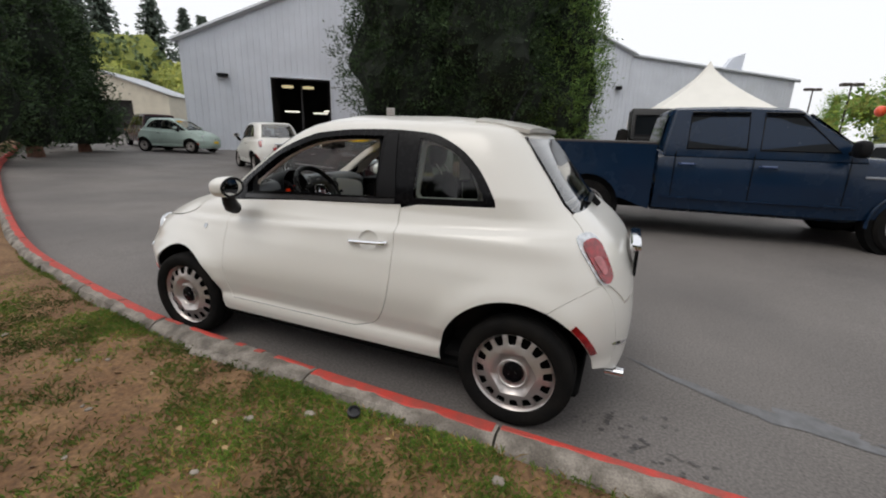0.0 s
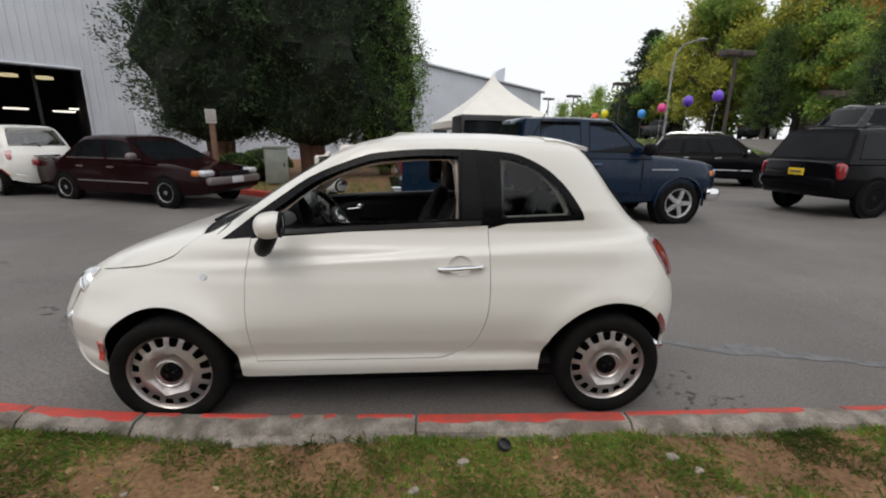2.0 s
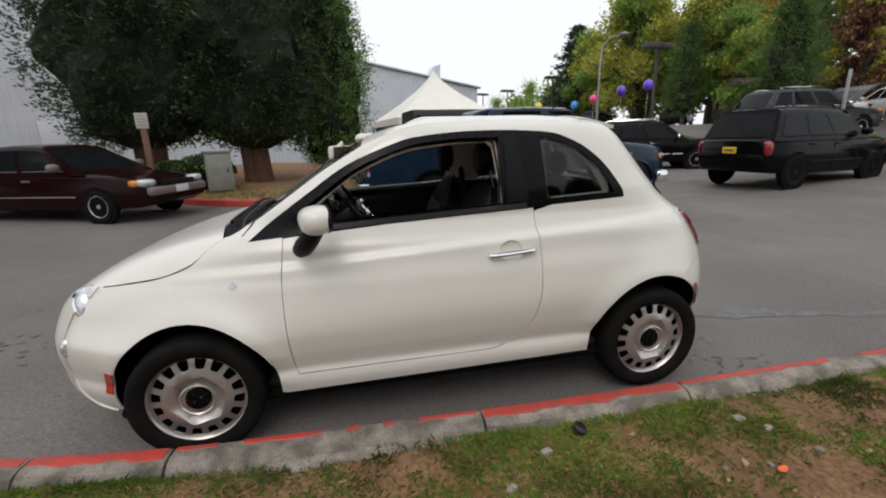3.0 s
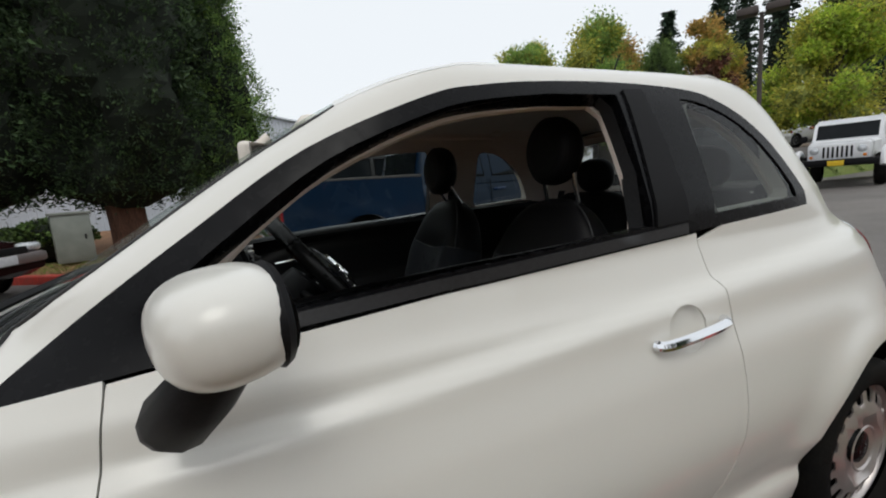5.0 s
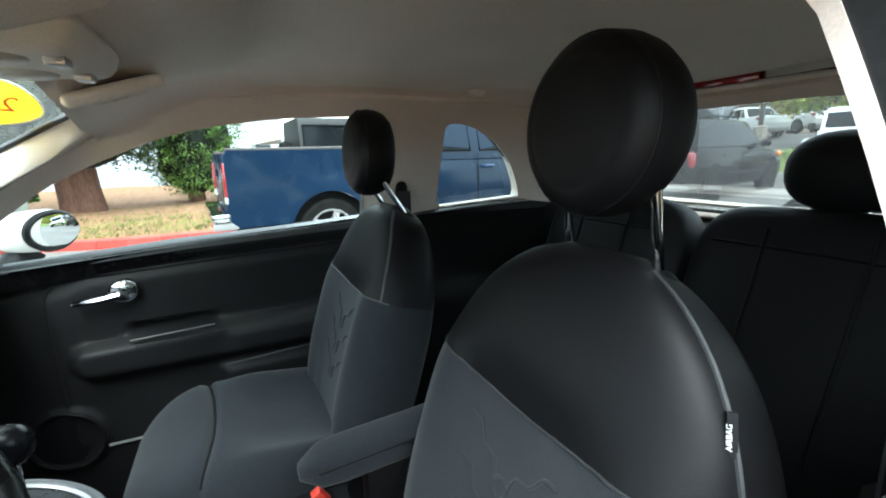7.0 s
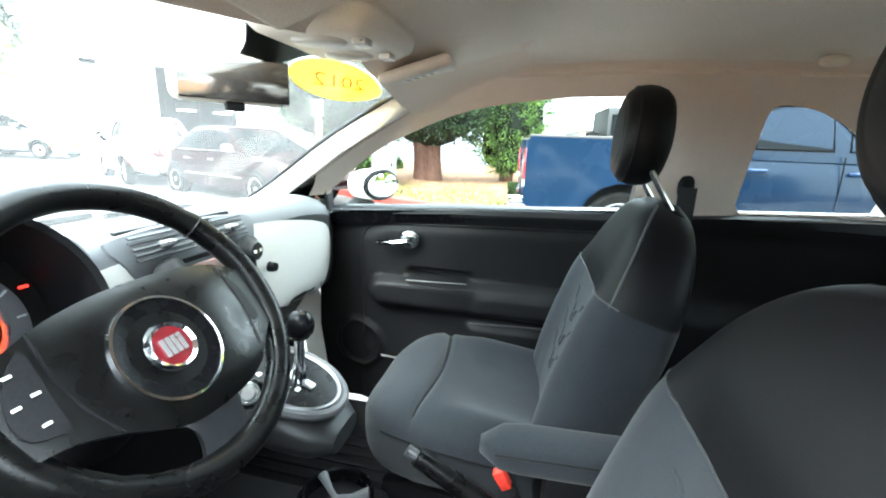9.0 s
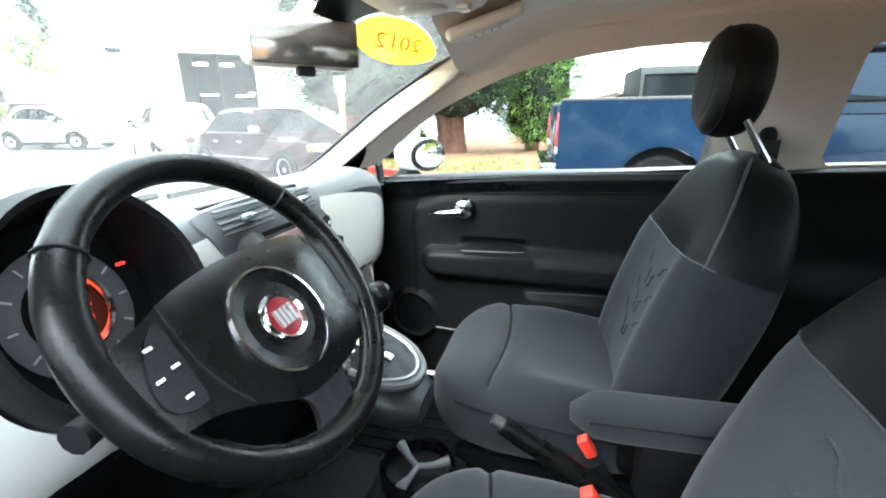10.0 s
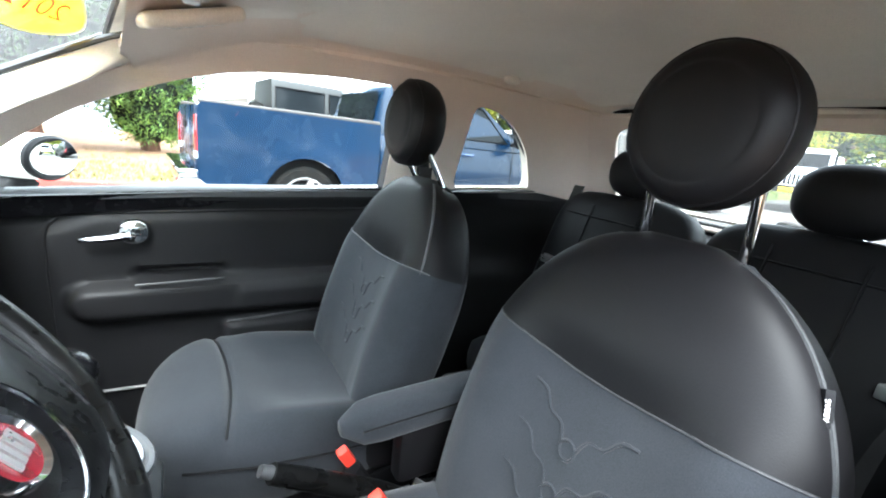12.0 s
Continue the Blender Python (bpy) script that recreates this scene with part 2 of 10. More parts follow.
def fill2d(outer, holes=(), step=0.05):
    """Triangles that fill an outline with holes, with a grid of points inside it."""
    verts, edges = [], []
    loops = []
    for loop in (outer, *holes):
        q = []
        for a, b in zip(loop, list(loop[1:]) + [loop[0]]):
            a, b = np.array(a[:2], float), np.array(b[:2], float)
            L = np.linalg.norm(b - a)
            if L < 1e-5:
                continue
            k = max(1, int(math.ceil(L / step)))
            q += [tuple(a + (b - a) * j / k) for j in range(k)]
        loops.append(q)
        s = len(verts)
        verts += q
        edges += [(s + i, s + (i + 1) % len(q)) for i in range(len(q))]
    o = np.array(loops[0])
    lo, hi = o.min(0), o.max(0)
    gx, gy = np.meshgrid(np.arange(lo[0] + step / 2, hi[0], step), np.arange(lo[1] + step / 2, hi[1], step * 0.9))
    gx = gx + (np.arange(gx.shape[0]) % 2)[:, None] * step / 2
    g = np.stack([gx.ravel(), gy.ravel()], 1)
    if len(g):
        keep = inside(loops[0], g)
        for h in loops[1:]:
            keep &= ~inside(h, g)
        g = g[keep]
        b = np.array(verts)
        if len(g):
            d = np.min(np.linalg.norm(g[:, None] - b[None], axis=2), axis=1)
            g = g[d > step * 0.45]
        verts += [tuple(q) for q in g]
    r = geometry.delaunay_2d_cdt([Vector(v) for v in verts], edges, [], 0, 1e-6)
    vs, fs = np.array([tuple(v) for v in r[0]]), [tuple(f) for f in r[2]]
    c = np.array([vs[list(f)].mean(0) for f in fs])
    keep = inside(loops[0], c)
    for h in loops[1:]:
        keep &= ~inside(h, c)
    tris = []
    for f, k in zip(fs, keep):
        if k:
            a, b, d = (vs[i] for i in f)
            if (b[0] - a[0]) * (d[1] - a[1]) - (b[1] - a[1]) * (d[0] - a[0]) < 0:
                f = f[::-1]
            tris.append(f)
    return vs, tris


def shell(outer, holes, place, thick=0.0, step=0.05, flip=False, bm=None, lift=0.0, mirror=False):
    """A sheet over a 2D outline, set into space by place(u, v), with thickness against its normal."""
    bm = bm or bmesh.new()
    vs, tris = fill2d(outer, holes, step)
    e = 1e-3
    u, v = vs[:, 0], vs[:, 1]
    p = np.stack(place(u, v), 1)
    pu, pu0, pv, pv0 = (np.stack(place(*q), 1) for q in ((u + e, v), (u - e, v), (u, v + e), (u, v - e)))
    n = np.cross(pu - pu0, pv - pv0)
    n /= np.maximum(np.linalg.norm(n, axis=1)[:, None], 1e-9)
    if flip:
        n = -n
    p = p + n * lift
    sets = [p] if not thick else [p, p - n * thick]
    if mirror:
        sets = [q * (1, -1, 1) for q in sets]
    turn = flip ^ mirror
    rows = [[bm.verts.new(q) for q in s] for s in sets]
    count = {}
    for f in tris:
        g = f[::-1] if turn else f
        bm.faces.new([rows[0][i] for i in g])
        if thick:
            bm.faces.new([rows[1][i] for i in g[::-1]])
            for i in range(3):
                a, b = g[i], g[(i + 1) % 3]
                count[(a, b)] = 1
    if thick:
        for a, b in count:
            if (b, a) not in count:
                bm.faces.new((rows[0][b], rows[0][a], rows[1][a], rows[1][b]))
    loose = [w for w in bm.verts if not w.link_faces]
    bmesh.ops.delete(bm, geom=loose, context="VERTS")
    return bm


def text_bm(words, size, depth=0.0):
    """Raised lettering as a mesh in the xy plane, centred."""
    c = bpy.data.curves.new("lettering", "FONT")
    c.body, c.size, c.extrude, c.align_x, c.align_y = words, size, depth, "CENTER", "CENTER"
    c.resolution_u = 2
    o = bpy.data.objects.new("lettering", c)
    me = o.to_mesh()
    bm = bmesh.new()
    bm.from_mesh(me)
    o.to_mesh_clear()
    bpy.data.objects.remove(o)
    bpy.data.curves.remove(c)
    return bm

# ---- the white hatchback: outer shape ----
PAINT = mat("pearl_white_paint", (0.70, 0.684, 0.638), 0.28, coat=0.5, fine=0.012, fine_scale=900, spec=0.5)
BLACK = mat("black_plastic", (0.008, 0.008, 0.009), 0.5, spec=0.12, fine=0.25, fine_scale=300, bump=0.2, bump_scale=900)
GLOSSBLACK = mat("gloss_black_trim", (0.005, 0.005, 0.006), 0.25, spec=0.12, var=0.2, scale=20, rough_var=0.06)
RUBBER = mat("black_rubber", (0.018, 0.018, 0.0195), 0.5, spec=0.5, fine=0.3, fine_scale=120, bump=0.3, bump_scale=500)
TYRE = mat("tyre_rubber", (0.008, 0.008, 0.008), 0.8, spec=0.06, other=(0.013, 0.012, 0.011), scale=9, fine=0.2, bump=0.3, bump_scale=300)
CHROME = mat("chrome", (0.82, 0.83, 0.85), 0.09, metal=1.0, rough_var=0.03, scale=30)
SILVER = mat("silver_wheel_paint", (0.55, 0.51, 0.49), 0.30, metal=0.7, other=(0.49, 0.44, 0.42), scale=3, fine=0.04, fine_scale=200)
GLASS = glass_mat("clear_car_glass", (0.90, 0.94, 0.92), 0.22, 0.045)
# Quarter panes: the unlit cabin's darkness is put into the glass tint.
DARKGLASS = glass_mat("cabin_shade_glass", (0.46, 0.50, 0.49), 0.6)
REDLENS = mat("red_lamp_lens", (0.33, 0.006, 0.012), 0.12, coat=1.0, var=0.5, scale=40)
ORANGE = mat("amber_lamp_lens", (0.75, 0.22, 0.02), 0.15, coat=1.0, var=0.2, scale=40)
LENS = mat("clear_lamp_lens", (0.72, 0.75, 0.78), 0.10, metal=0.4, coat=1.0, var=0.4, scale=40)
UNDER = mat("underbody_black", (0.006, 0.006, 0.006), 0.9, spec=0.1, var=0.4, scale=10)
MIRROR = mat("mirror_glass", (0.66, 0.68, 0.70), 0.015, metal=1.0)

wide_z = Curve1((0.16, 0.70), (0.22, 0.735), (0.27, 0.758), (0.32, 0.768), (0.345, 0.766), (0.375, 0.756), (0.42, 0.767), (0.47, 0.782), (0.6, 0.801), (0.75, 0.782), (0.85, 0.753), (0.925, 0.737), (0.945, 0.725), (1.0, 0.702),
                (1.07, 0.678), (1.2, 0.637), (1.3, 0.603), (1.41, 0.555), (1.45, 0.522), (1.48, 0.46), (1.50, 0.36), (1.508, 0.24), (1.512, 0.0))
nose_z = Curve1((0.16, -1.68), (0.24, -1.82), (0.45, -1.88), (0.6, -1.86), (0.68, -1.81), (0.74, -1.73), (0.79, -1.65), (0.84, -1.555), (0.89, -1.43), (0.93, -1.31),
                (0.97, -1.165), (1.01, -1.0), (1.03, -0.95), (1.1, -0.83), (1.2, -0.67), (1.3, -0.51), (1.38, -0.37), (1.42, -0.28), (1.45, -0.19), (1.48, -0.05), (1.5, 0.08), (1.508, 0.2), (1.512, 0.34))
tail_z = Curve1((0.16, 1.48), (0.22, 1.60), (0.3, 1.645), (0.5, 1.66), (0.65, 1.645), (0.75, 1.62), (0.85, 1.585), (0.95, 1.505), (1.0, 1.445), (1.04, 1.39), (1.1, 1.325),
                (1.2, 1.24), (1.3, 1.165), (1.4, 1.085), (1.44, 1.04), (1.47, 0.96), (1.49, 0.82), (1.5, 0.7), (1.508, 0.55), (1.512, 0.36))
pow_f = Curve1((0.2, 3.3), (0.6, 3.2), (0.8, 4.6), (1.02, 5.0), (1.1, 6.0), (1.512, 6.0))
pow_r = Curve1((0.2, 4.2), (0.9, 4.5), (1.08, 4.8), (1.3, 4.8), (1.512, 4.4))
mid_f = Curve1((0.2, -0.7), (0.5, -0.7), (0.78, -0.05), (1.512, 0.0))


def half_width(x, z):
    """Half the car's width at length x (front is -x) and height z."""
    x, z = np.asarray(x, float), np.asarray(z, float)
    w, f0 = wide_z(z), mid_f(z)
    a = np.clip((f0 - x) / np.maximum(f0 - nose_z(z), 1e-3), 0, 1)
    b = np.clip((x - 0.5) / np.maximum(tail_z(z) - 0.5, 1e-3), 0, 1)
    pf, pr = pow_f(z), pow_r(z)
    s = np.clip((z - 0.55) / 0.25, 0, 1)
    narrow = 1 - 0.075 * s * np.clip(-x / 1.0, 0, 1.2) ** 1.6
    # flared lips over the wheels
    flare = 0.0
    for cx, cr in ((-1.142, 0.36), (1.135, 0.378)):
        r = np.hypot(x - cx, z - 0.295)
        flare = flare + 0.022 * np.exp(-((r - cr) / 0.075) ** 2) * np.clip((z - 0.30) / 0.16, 0, 1)
    # shoulder crease: the side steps in above it
    flare = flare + 0.026 * (1 / (1 + np.exp(np.clip((z - 0.902 - 0.06 * x) / 0.0045, -40, 40))) - 1) * np.clip((1.45 - x) / 0.2, 0, 1) * np.clip((x + 1.3) / 0.25, 0, 1) * np.clip((1.12 - z) / 0.1, 0, 1)
    return (w + flare * (z < 1.12)) * narrow * (1 - a ** pf) ** (1 / pf) * (1 - b ** pr) ** (1 / pr)


def top_height(x, y):
    x, y = np.broadcast_arrays(np.asarray(x, float), np.abs(np.asarray(y, float)))
    lo, hi = np.full(x.shape, 0.62), np.full(x.shape, 1.512)
    for _ in range(40):
        m = (lo + hi) / 2
        ok = half_width(x, m) > y
        lo, hi = np.where(ok, m, lo), np.where(ok, hi, m)
    return (lo + hi) / 2


def end_x(y, z, front):
    y = np.abs(np.asarray(y, float))
    z = np.asarray(z, float)
    lo, hi = np.full(np.broadcast(y, z).shape, 0.0), np.full(np.broadcast(y, z).shape, 1.0)
    for _ in range(40):
        m = (lo + hi) / 2
        x = (-0.3 + m * (nose_z(z) + 0.3)) if front else (0.5 + m * (tail_z(z) - 0.5))
        ok = half_width(x, z) > y
        lo, hi = np.where(ok, m, lo), np.where(ok, hi, m)
    m = (lo + hi) / 2
    return (-0.3 + m * (nose_z(z) + 0.3)) if front else (0.5 + m * (tail_z(z) - 0.5))


def on_side(x, z):
    return x, -half_width(x, z), z


def on_top(x, y):
    return x, y, top_height(x, y)


def on_rear(y, z):
    return end_x(y, z, False), y, z


def on_front(y, z):
    return end_x(y, z, True), y, z


def arc_pts(cx, cz, r, a0, a1, n=20):
    return [(cx + r * math.cos(radians(lerp(a0, a1, i / n))), cz + r * math.sin(radians(lerp(a0, a1, i / n)))) for i in range(n + 1)]


ARCH_F, ARCH_R = (-1.142, 0.295, 0.356), (1.135, 0.295, 0.374)
DLO_TOP = [tuple(q) for q in spline([(-0.88, 0.960), (-0.77, 1.046), (-0.60, 1.165), (-0.41, 1.288), (-0.17, 1.382), (-0.05, 1.406), (0.12, 1.421), (0.35, 1.425), (0.58, 1.412), (0.68, 1.386), (0.78, 1.335), (0.86, 1.27), (0.92, 1.20), (0.977, 1.110), (0.985, 1.074)], 5)]
DLO_BOT = [tuple(q) for q in spline([(0.985, 1.074), (0.475, 1.051), (-0.23, 1.016), (-0.61, 0.987), (-0.725, 0.976), (-0.88, 0.960)], 6)]
DOOR_LOW = [tuple(q) for q in spline([(0.478, 1.03), (0.482, 0.70), (0.445, 0.515), (0.37, 0.40), (0.24, 0.354)], 6)] + \
           [tuple(q) for q in spline([(-0.69, 0.352), (-0.715, 0.38), (-0.735, 0.62), (-0.738, 0.81), (-0.727, 0.962)], 5)]
RAIL = [tuple(q) for q in spline([(1.0, 1.438), (0.9, 1.452), (0.6, 1.468), (0.3, 1.474), (0.0, 1.461), (-0.1, 1.449), (-0.25, 1.407), (-0.345, 1.368)], 5)]
PILLAR = [tuple(q) for q in spline([(-0.345, 1.368), (-0.53, 1.260), (-0.735, 1.122), (-0.925, 1.000), (-0.99, 0.975)], 5)]
HOODGAP = [tuple(q) for q in spline([(-0.99, 0.975), (-1.06, 0.93), (-1.13, 0.868), (-1.25, 0.826), (-1.4, 0.802), (-1.54, 0.782)], 5)]
REAR_SEAM = [tuple(q) for q in spline([(1.478, 0.752), (1.475, 0.80), (1.44, 0.9), (1.38, 0.99), (1.32, 1.05), (1.275, 1.1), (1.2, 1.2), (1.125, 1.3), (1.045, 1.4), (1.0, 1.438)], 5)]
BUMP_F = [tuple(q) for q in spline([(-1.54, 0.782), (-1.60, 0.735), (-1.66, 0.66), (-1.70, 0.56), (-1.71, 0.45), (-1.69, 0.35), (-1.63, 0.262), (-1.535, 0.215)], 3)]
QSEAM = [tuple(q) for q in spline([(1.288, 0.637), (1.38, 0.698), (1.478, 0.752)], 4)]

front_arch = [q for q in arc_pts(*ARCH_F, 193, -4, 32)]
rear_arch = [q for q in arc_pts(*ARCH_R, 184, 66, 22)]
SIDE = front_arch + [(-0.765, 0.262), (0.765, 0.275)] + rear_arch[:-1] + QSEAM[:-1] + REAR_SEAM + RAIL[1:] + PILLAR[1:] + HOODGAP[1:] + BUMP_F[1:-1]
SIDE_HOLE = DLO_TOP + [q for q in DLO_BOT[1:] if q[0] > 0.48] + DOOR_LOW + [(-0.727, 0.9755)] + DLO_BOT[-6:-1]

WIN_F = [(-0.648, 1.018), (-0.23, 1.048), (0.325, 1.078), (0.322, 1.392)] + [tuple(q) for q in spline([(0.12, 1.390), (-0.05, 1.374), (-0.17, 1.348), (-0.38, 1.266), (-0.55, 1.152), (-0.648, 1.078)], 4)]
WIN_Q = [(0.548, 1.086), (0.925, 1.102)] + [tuple(q) for q in spline([(0.91, 1.14), (0.87, 1.20), (0.815, 1.262), (0.745, 1.318), (0.665, 1.358), (0.59, 1.380), (0.54, 1.384)], 4)]
B_SPLIT = [(0.415, 1.425), (0.47, 1.0505)]

car = thing("white_hatchback", "pearl white three-door hatchback with its driver window lowered", "car")


def side_pair(name, outer, holes, material, thick=0.004, step=0.05, lift=0.0, label="", parent=None):
    obs = []
    for mir in (False, True):
        obs.append(part(name, shell(outer, holes, on_side, thick, step, False, lift=lift, mirror=mir), material, parent or car, label))
    return obs


def car_body():
    side_pair("side_frame", SIDE, [SIDE_HOLE], PAINT, 0.006, 0.0125)
    door_out = [(0.474, 1.046)] + [(x - 0.003, z + 0.003) if x > 0 else (x + 0.003, max(z, 0.3555)) for x, z in DOOR_LOW] + [(-0.722, 0.971), (-0.61, 0.983), (-0.23, 1.012)]
    dish = [(0.33 + 0.060 * math.cos(a), 0.858 + 0.050 * math.sin(a)) for a in np.linspace(0, 2 * math.pi, 29)[:-1]]
    doors = side_pair("door", door_out, [dish], PAINT, 0.006, 0.0125, label="white painted door")
    ring = [q for q in DLO_TOP if q[0] < 0.415] + B_SPLIT + [q for q in DLO_BOT if q[0] < 0.47]
    for mir, d in zip((False, True), doors):
        part("window_frame", shell(ring, [WIN_F], on_side, 0.045, 0.03, lift=0.0, mirror=mir), GLOSSBLACK, d, "black window frame")
        if mir:
            g = part("pane", shell(WIN_F, [], on_side, 0.0, 0.06, lift=-0.02, mirror=True), glass_mat("side_car_glass", (0.80, 0.85, 0.83), 0.8), d)
            g.visible_shadow = False
        seal = [(x, z + o) for o, row in ((0.020, 1), (-0.004, -1)) for x, z in [(-0.645, 0.994), (-0.23, 1.021), (0.10, 1.038), (0.44, 1.054)][::row]]
        part("window_seal", shell(seal, [], on_side, 0.02, 0.05, lift=0.006, mirror=mir), RUBBER, d)
        part("pillar_cover", shell([(0.335, 1.076), (0.448, 1.082), (0.408, 1.404), (0.345, 1.402)], [], on_side, 0.006, 0.05, lift=0.006, mirror=mir), BLACK, d, "satin black pillar cover")
    ringq = [B_SPLIT[1]] + [q for q in DLO_BOT if q[0] > 0.475][::-1] + [q for q in DLO_TOP if q[0] > 0.42][::-1] + [B_SPLIT[0]]
    for mir in (False, True):
        fr = part("quarter_window", shell(ringq, [WIN_Q], on_side, 0.03, 0.03, mirror=mir), GLOSSBLACK, car, "fixed rear side window in a black frame")
        g = part("pane", shell(WIN_Q, [], on_side, 0.0, 0.06, lift=-0.004, mirror=mir), DARKGLASS, fr)
    # bonnet, cowl, windscreen, roof
    sides = [(x, float(half_width(x, z))) for x, z in HOODGAP]
    front_edge = [(float(end_x(y, z, True)), y) for y, z in [(0.56, 0.752), (0.45, 0.722), (0.3, 0.703), (0.15, 0.693), (0.0, 0.69)]]
    half = [(x + 0.003, y - 0.004) for x, y in sides[1:-1]] + front_edge
    hood = half + [(x, -y) for x, y in half[::-1]][1:] + [(-1.035, -0.35), (-1.045, 0.0), (-1.035, 0.35)]
    part("bonnet", shell(hood, [], on_top, 0.006, 0.05), PAINT, car, "white bonnet")
    pil = [(x, float(half_width(x, z))) for x, z in PILLAR]
    base = [(-0.905, 0.585), (-0.93, 0.4), (-0.945, 0.2), (-0.95, 0.0)]
    up = [q for q in pil if q[0] > -0.89]
    screen = [(x, y) for x, y in up] + base + [(x, -y) for x, y in base[::-1][1:]] + [(x, -y) for x, y in up[::-1]] + [(-0.30, -0.3), (-0.287, 0.0), (-0.30, 0.3)]
    ws = part("windscreen", shell(screen, [], on_top, 0.0, 0.05, lift=-0.003), GLASS, car, "clear windscreen")
    ws.visible_shadow = False
    rimline = [Vector((x, y, float(top_height(x, y)))) for x, y in screen]
    part("windscreen_seal", tube([v - Vector((0, 0, 0.003)) for v in rimline], 0.0055, 6, closed=True), RUBBER, car)
    cowl = [(-0.99, 0.545), (-0.925, 0.56), (-0.93, 0.4), (-0.94, 0.2), (-0.945, 0.0)]
    cowl = cowl + [(x, -y) for x, y in cowl[::-1][1:]] + [(-1.038, -0.35), (-1.048, 0.0), (-1.038, 0.35)]
    part("cowl", shell(cowl, [], on_top, 0.01, 0.05, lift=-0.012), BLACK, car, "black plastic cowl under the windscreen")
    for y0, y1 in ((-0.42, 0.12), (0.18, 0.52)):
        pts = [Vector((-0.985 + 0.06 * (y - y0), y, float(top_height(-0.985 + 0.06 * (y - y0), y)) + 0.018)) for y in np.linspace(y0, y1, 7)]
        part("wiper", tube(pts, 0.009, 6), BLACK, car)
    rail = [(x, float(half_width(x, z)) - 0.002) for x, z in RAIL]
    roof = rail[::-1] + [(1.02, 0.36), (1.035, 0.18), (1.04, 0.0)]
    roof = roof + [(x, -y) for x, y in roof[::-1][1:]] + [(-0.30, -0.3), (-0.287, 0.0), (-0.30, 0.3)]
    part("roof", shell(roof, [], on_top, 0.006, 0.05), PAINT, car, "white roof")
    sp = [(0.80, 0.47), (0.80, -0.47), (1.065, -0.40), (1.085, -0.2), (1.09, 0.0), (1.085, 0.2), (1.065, 0.40)]

    def spoil(x, y):
        z = np.where(x < 0.97, top_height(np.minimum(x, 0.97), y), top_height(np.full_like(x, 0.97), y) - (x - 0.97) * 0.24)
        return x, y, z
    part("roof_spoiler", shell(sp[::-1], [], spoil, 0.02, 0.05, lift=0.009, flip=False), PAINT, car, "white roof spoiler")
    part("antenna", tube([(0.86, 0.0, 1.49), (0.87, 0, 1.52), (0.95, 0.0, 1.68)], [0.016, 0.005, 0.003], 8), BLACK, car, "black rod aerial")
    # tail: window, tailgate, bumper
    seam = [(float(half_width(x, z)) - 0.004, z) for x, z in REAR_SEAM]
    gate = [(0.50, 0.66), (0.575, 0.74)] + [q for q in seam if q[1] > 0.78]
    gate_o = [(y, z) for y, z in gate] + [(-y, z) for y, z in gate[::-1]]
    gl = [(0.503, 1.055), (0.496, 1.10), (0.464, 1.20), (0.447, 1.30), (0.418, 1.398)]
    glo = gl + [(-y, z) for y, z in gl[::-1]]
    tg = part("tailgate", shell(gate_o, [glo], on_rear, 0.008, 0.045), PAINT, car, "white tailgate")
    rw = part("rear_window", shell(glo, [], on_rear, 0.0, 0.05, lift=-0.002), glass_mat("rear_window_glass", (0.42, 0.45, 0.45), 1.0, 0.02, 0.20), tg)
    rw.visible_shadow = False
    rimr = [Vector((float(end_x(y, z, False)) + 0.002, y, z)) for y, z in glo]
    part("window_band", tube(rimr, 0.008, 6, closed=True), GLOSSBLACK, tg)
    part("rear_wiper", tube([(1.40, 0.0, 1.045), (1.37, -0.05, 1.10), (1.38, -0.30, 1.085)], [0.022, 0.014, 0.007], 8), BLACK, tg)
    part("tailgate_handle", box(1.60, -0.24, 0.845, 1.66, 0.24, 0.885, 0.015), CHROME, tg, "chrome tailgate handle")
    part("number_plate", box(1.638, -0.16, 0.69, 1.65, 0.16, 0.83, 0.003), GLOSSBLACK, tg, "dark plate holder")
    part("rear_panel", shell([(0.62, 0.60), (0.62, 0.82), (-0.62, 0.82), (-0.62, 0.60)], [], on_rear, 0.004, 0.05, lift=-0.007), PAINT, car)
    limit = [tuple(q) for q in spline([(1.545, 0.335), (1.575, 0.345), (1.59, 0.45), (1.575, 0.60), (1.545, 0.70), (1.505, 0.757)], 3)]
    corner = arc_pts(*ARCH_R, 65.2, 7, 20) + limit + [(x + 0.001, z - 0.002) for x, z in QSEAM[1:][::-1]]
    side_pair("tail_corner", [(1.40, 0.66), (1.55, 0.69), (1.535, 0.81), (1.44, 0.81)], [], PAINT, 0.003, 0.02, lift=-0.007)
    side_pair("bumper_corner", corner, [], PAINT, 0.006, 0.022, label="white bumper corner")
    low = [(0.0, 0.25), (0.3, 0.255), (0.48, 0.285)] + [(float(half_width(x, z)) - 0.001, z) for x, z in limit]
    lo = low + [(0.51, 0.652), (0.3, 0.648), (0.0, 0.646)]
    lo = lo[1:-1] + [(0.0, 0.646)] + [(-y, z) for y, z in lo[1:-1][::-1]] + [(0.0, 0.25)]
    part("rear_bumper", shell(lo, [], on_rear, 0.008, 0.05), PAINT, car, "white rear bumper")
    for s in (-1, 1):
        strip = [Vector((float(end_x(y, 0.40, False)) + 0.004, s * y, 0.47 - 0.25 * (0.6 - y))) for y in (0.60, 0.55, 0.48, 0.40)]
        part("bumper_strip", tube(strip, [0.006, 0.012, 0.012, 0.006], 6), CHROME, car)
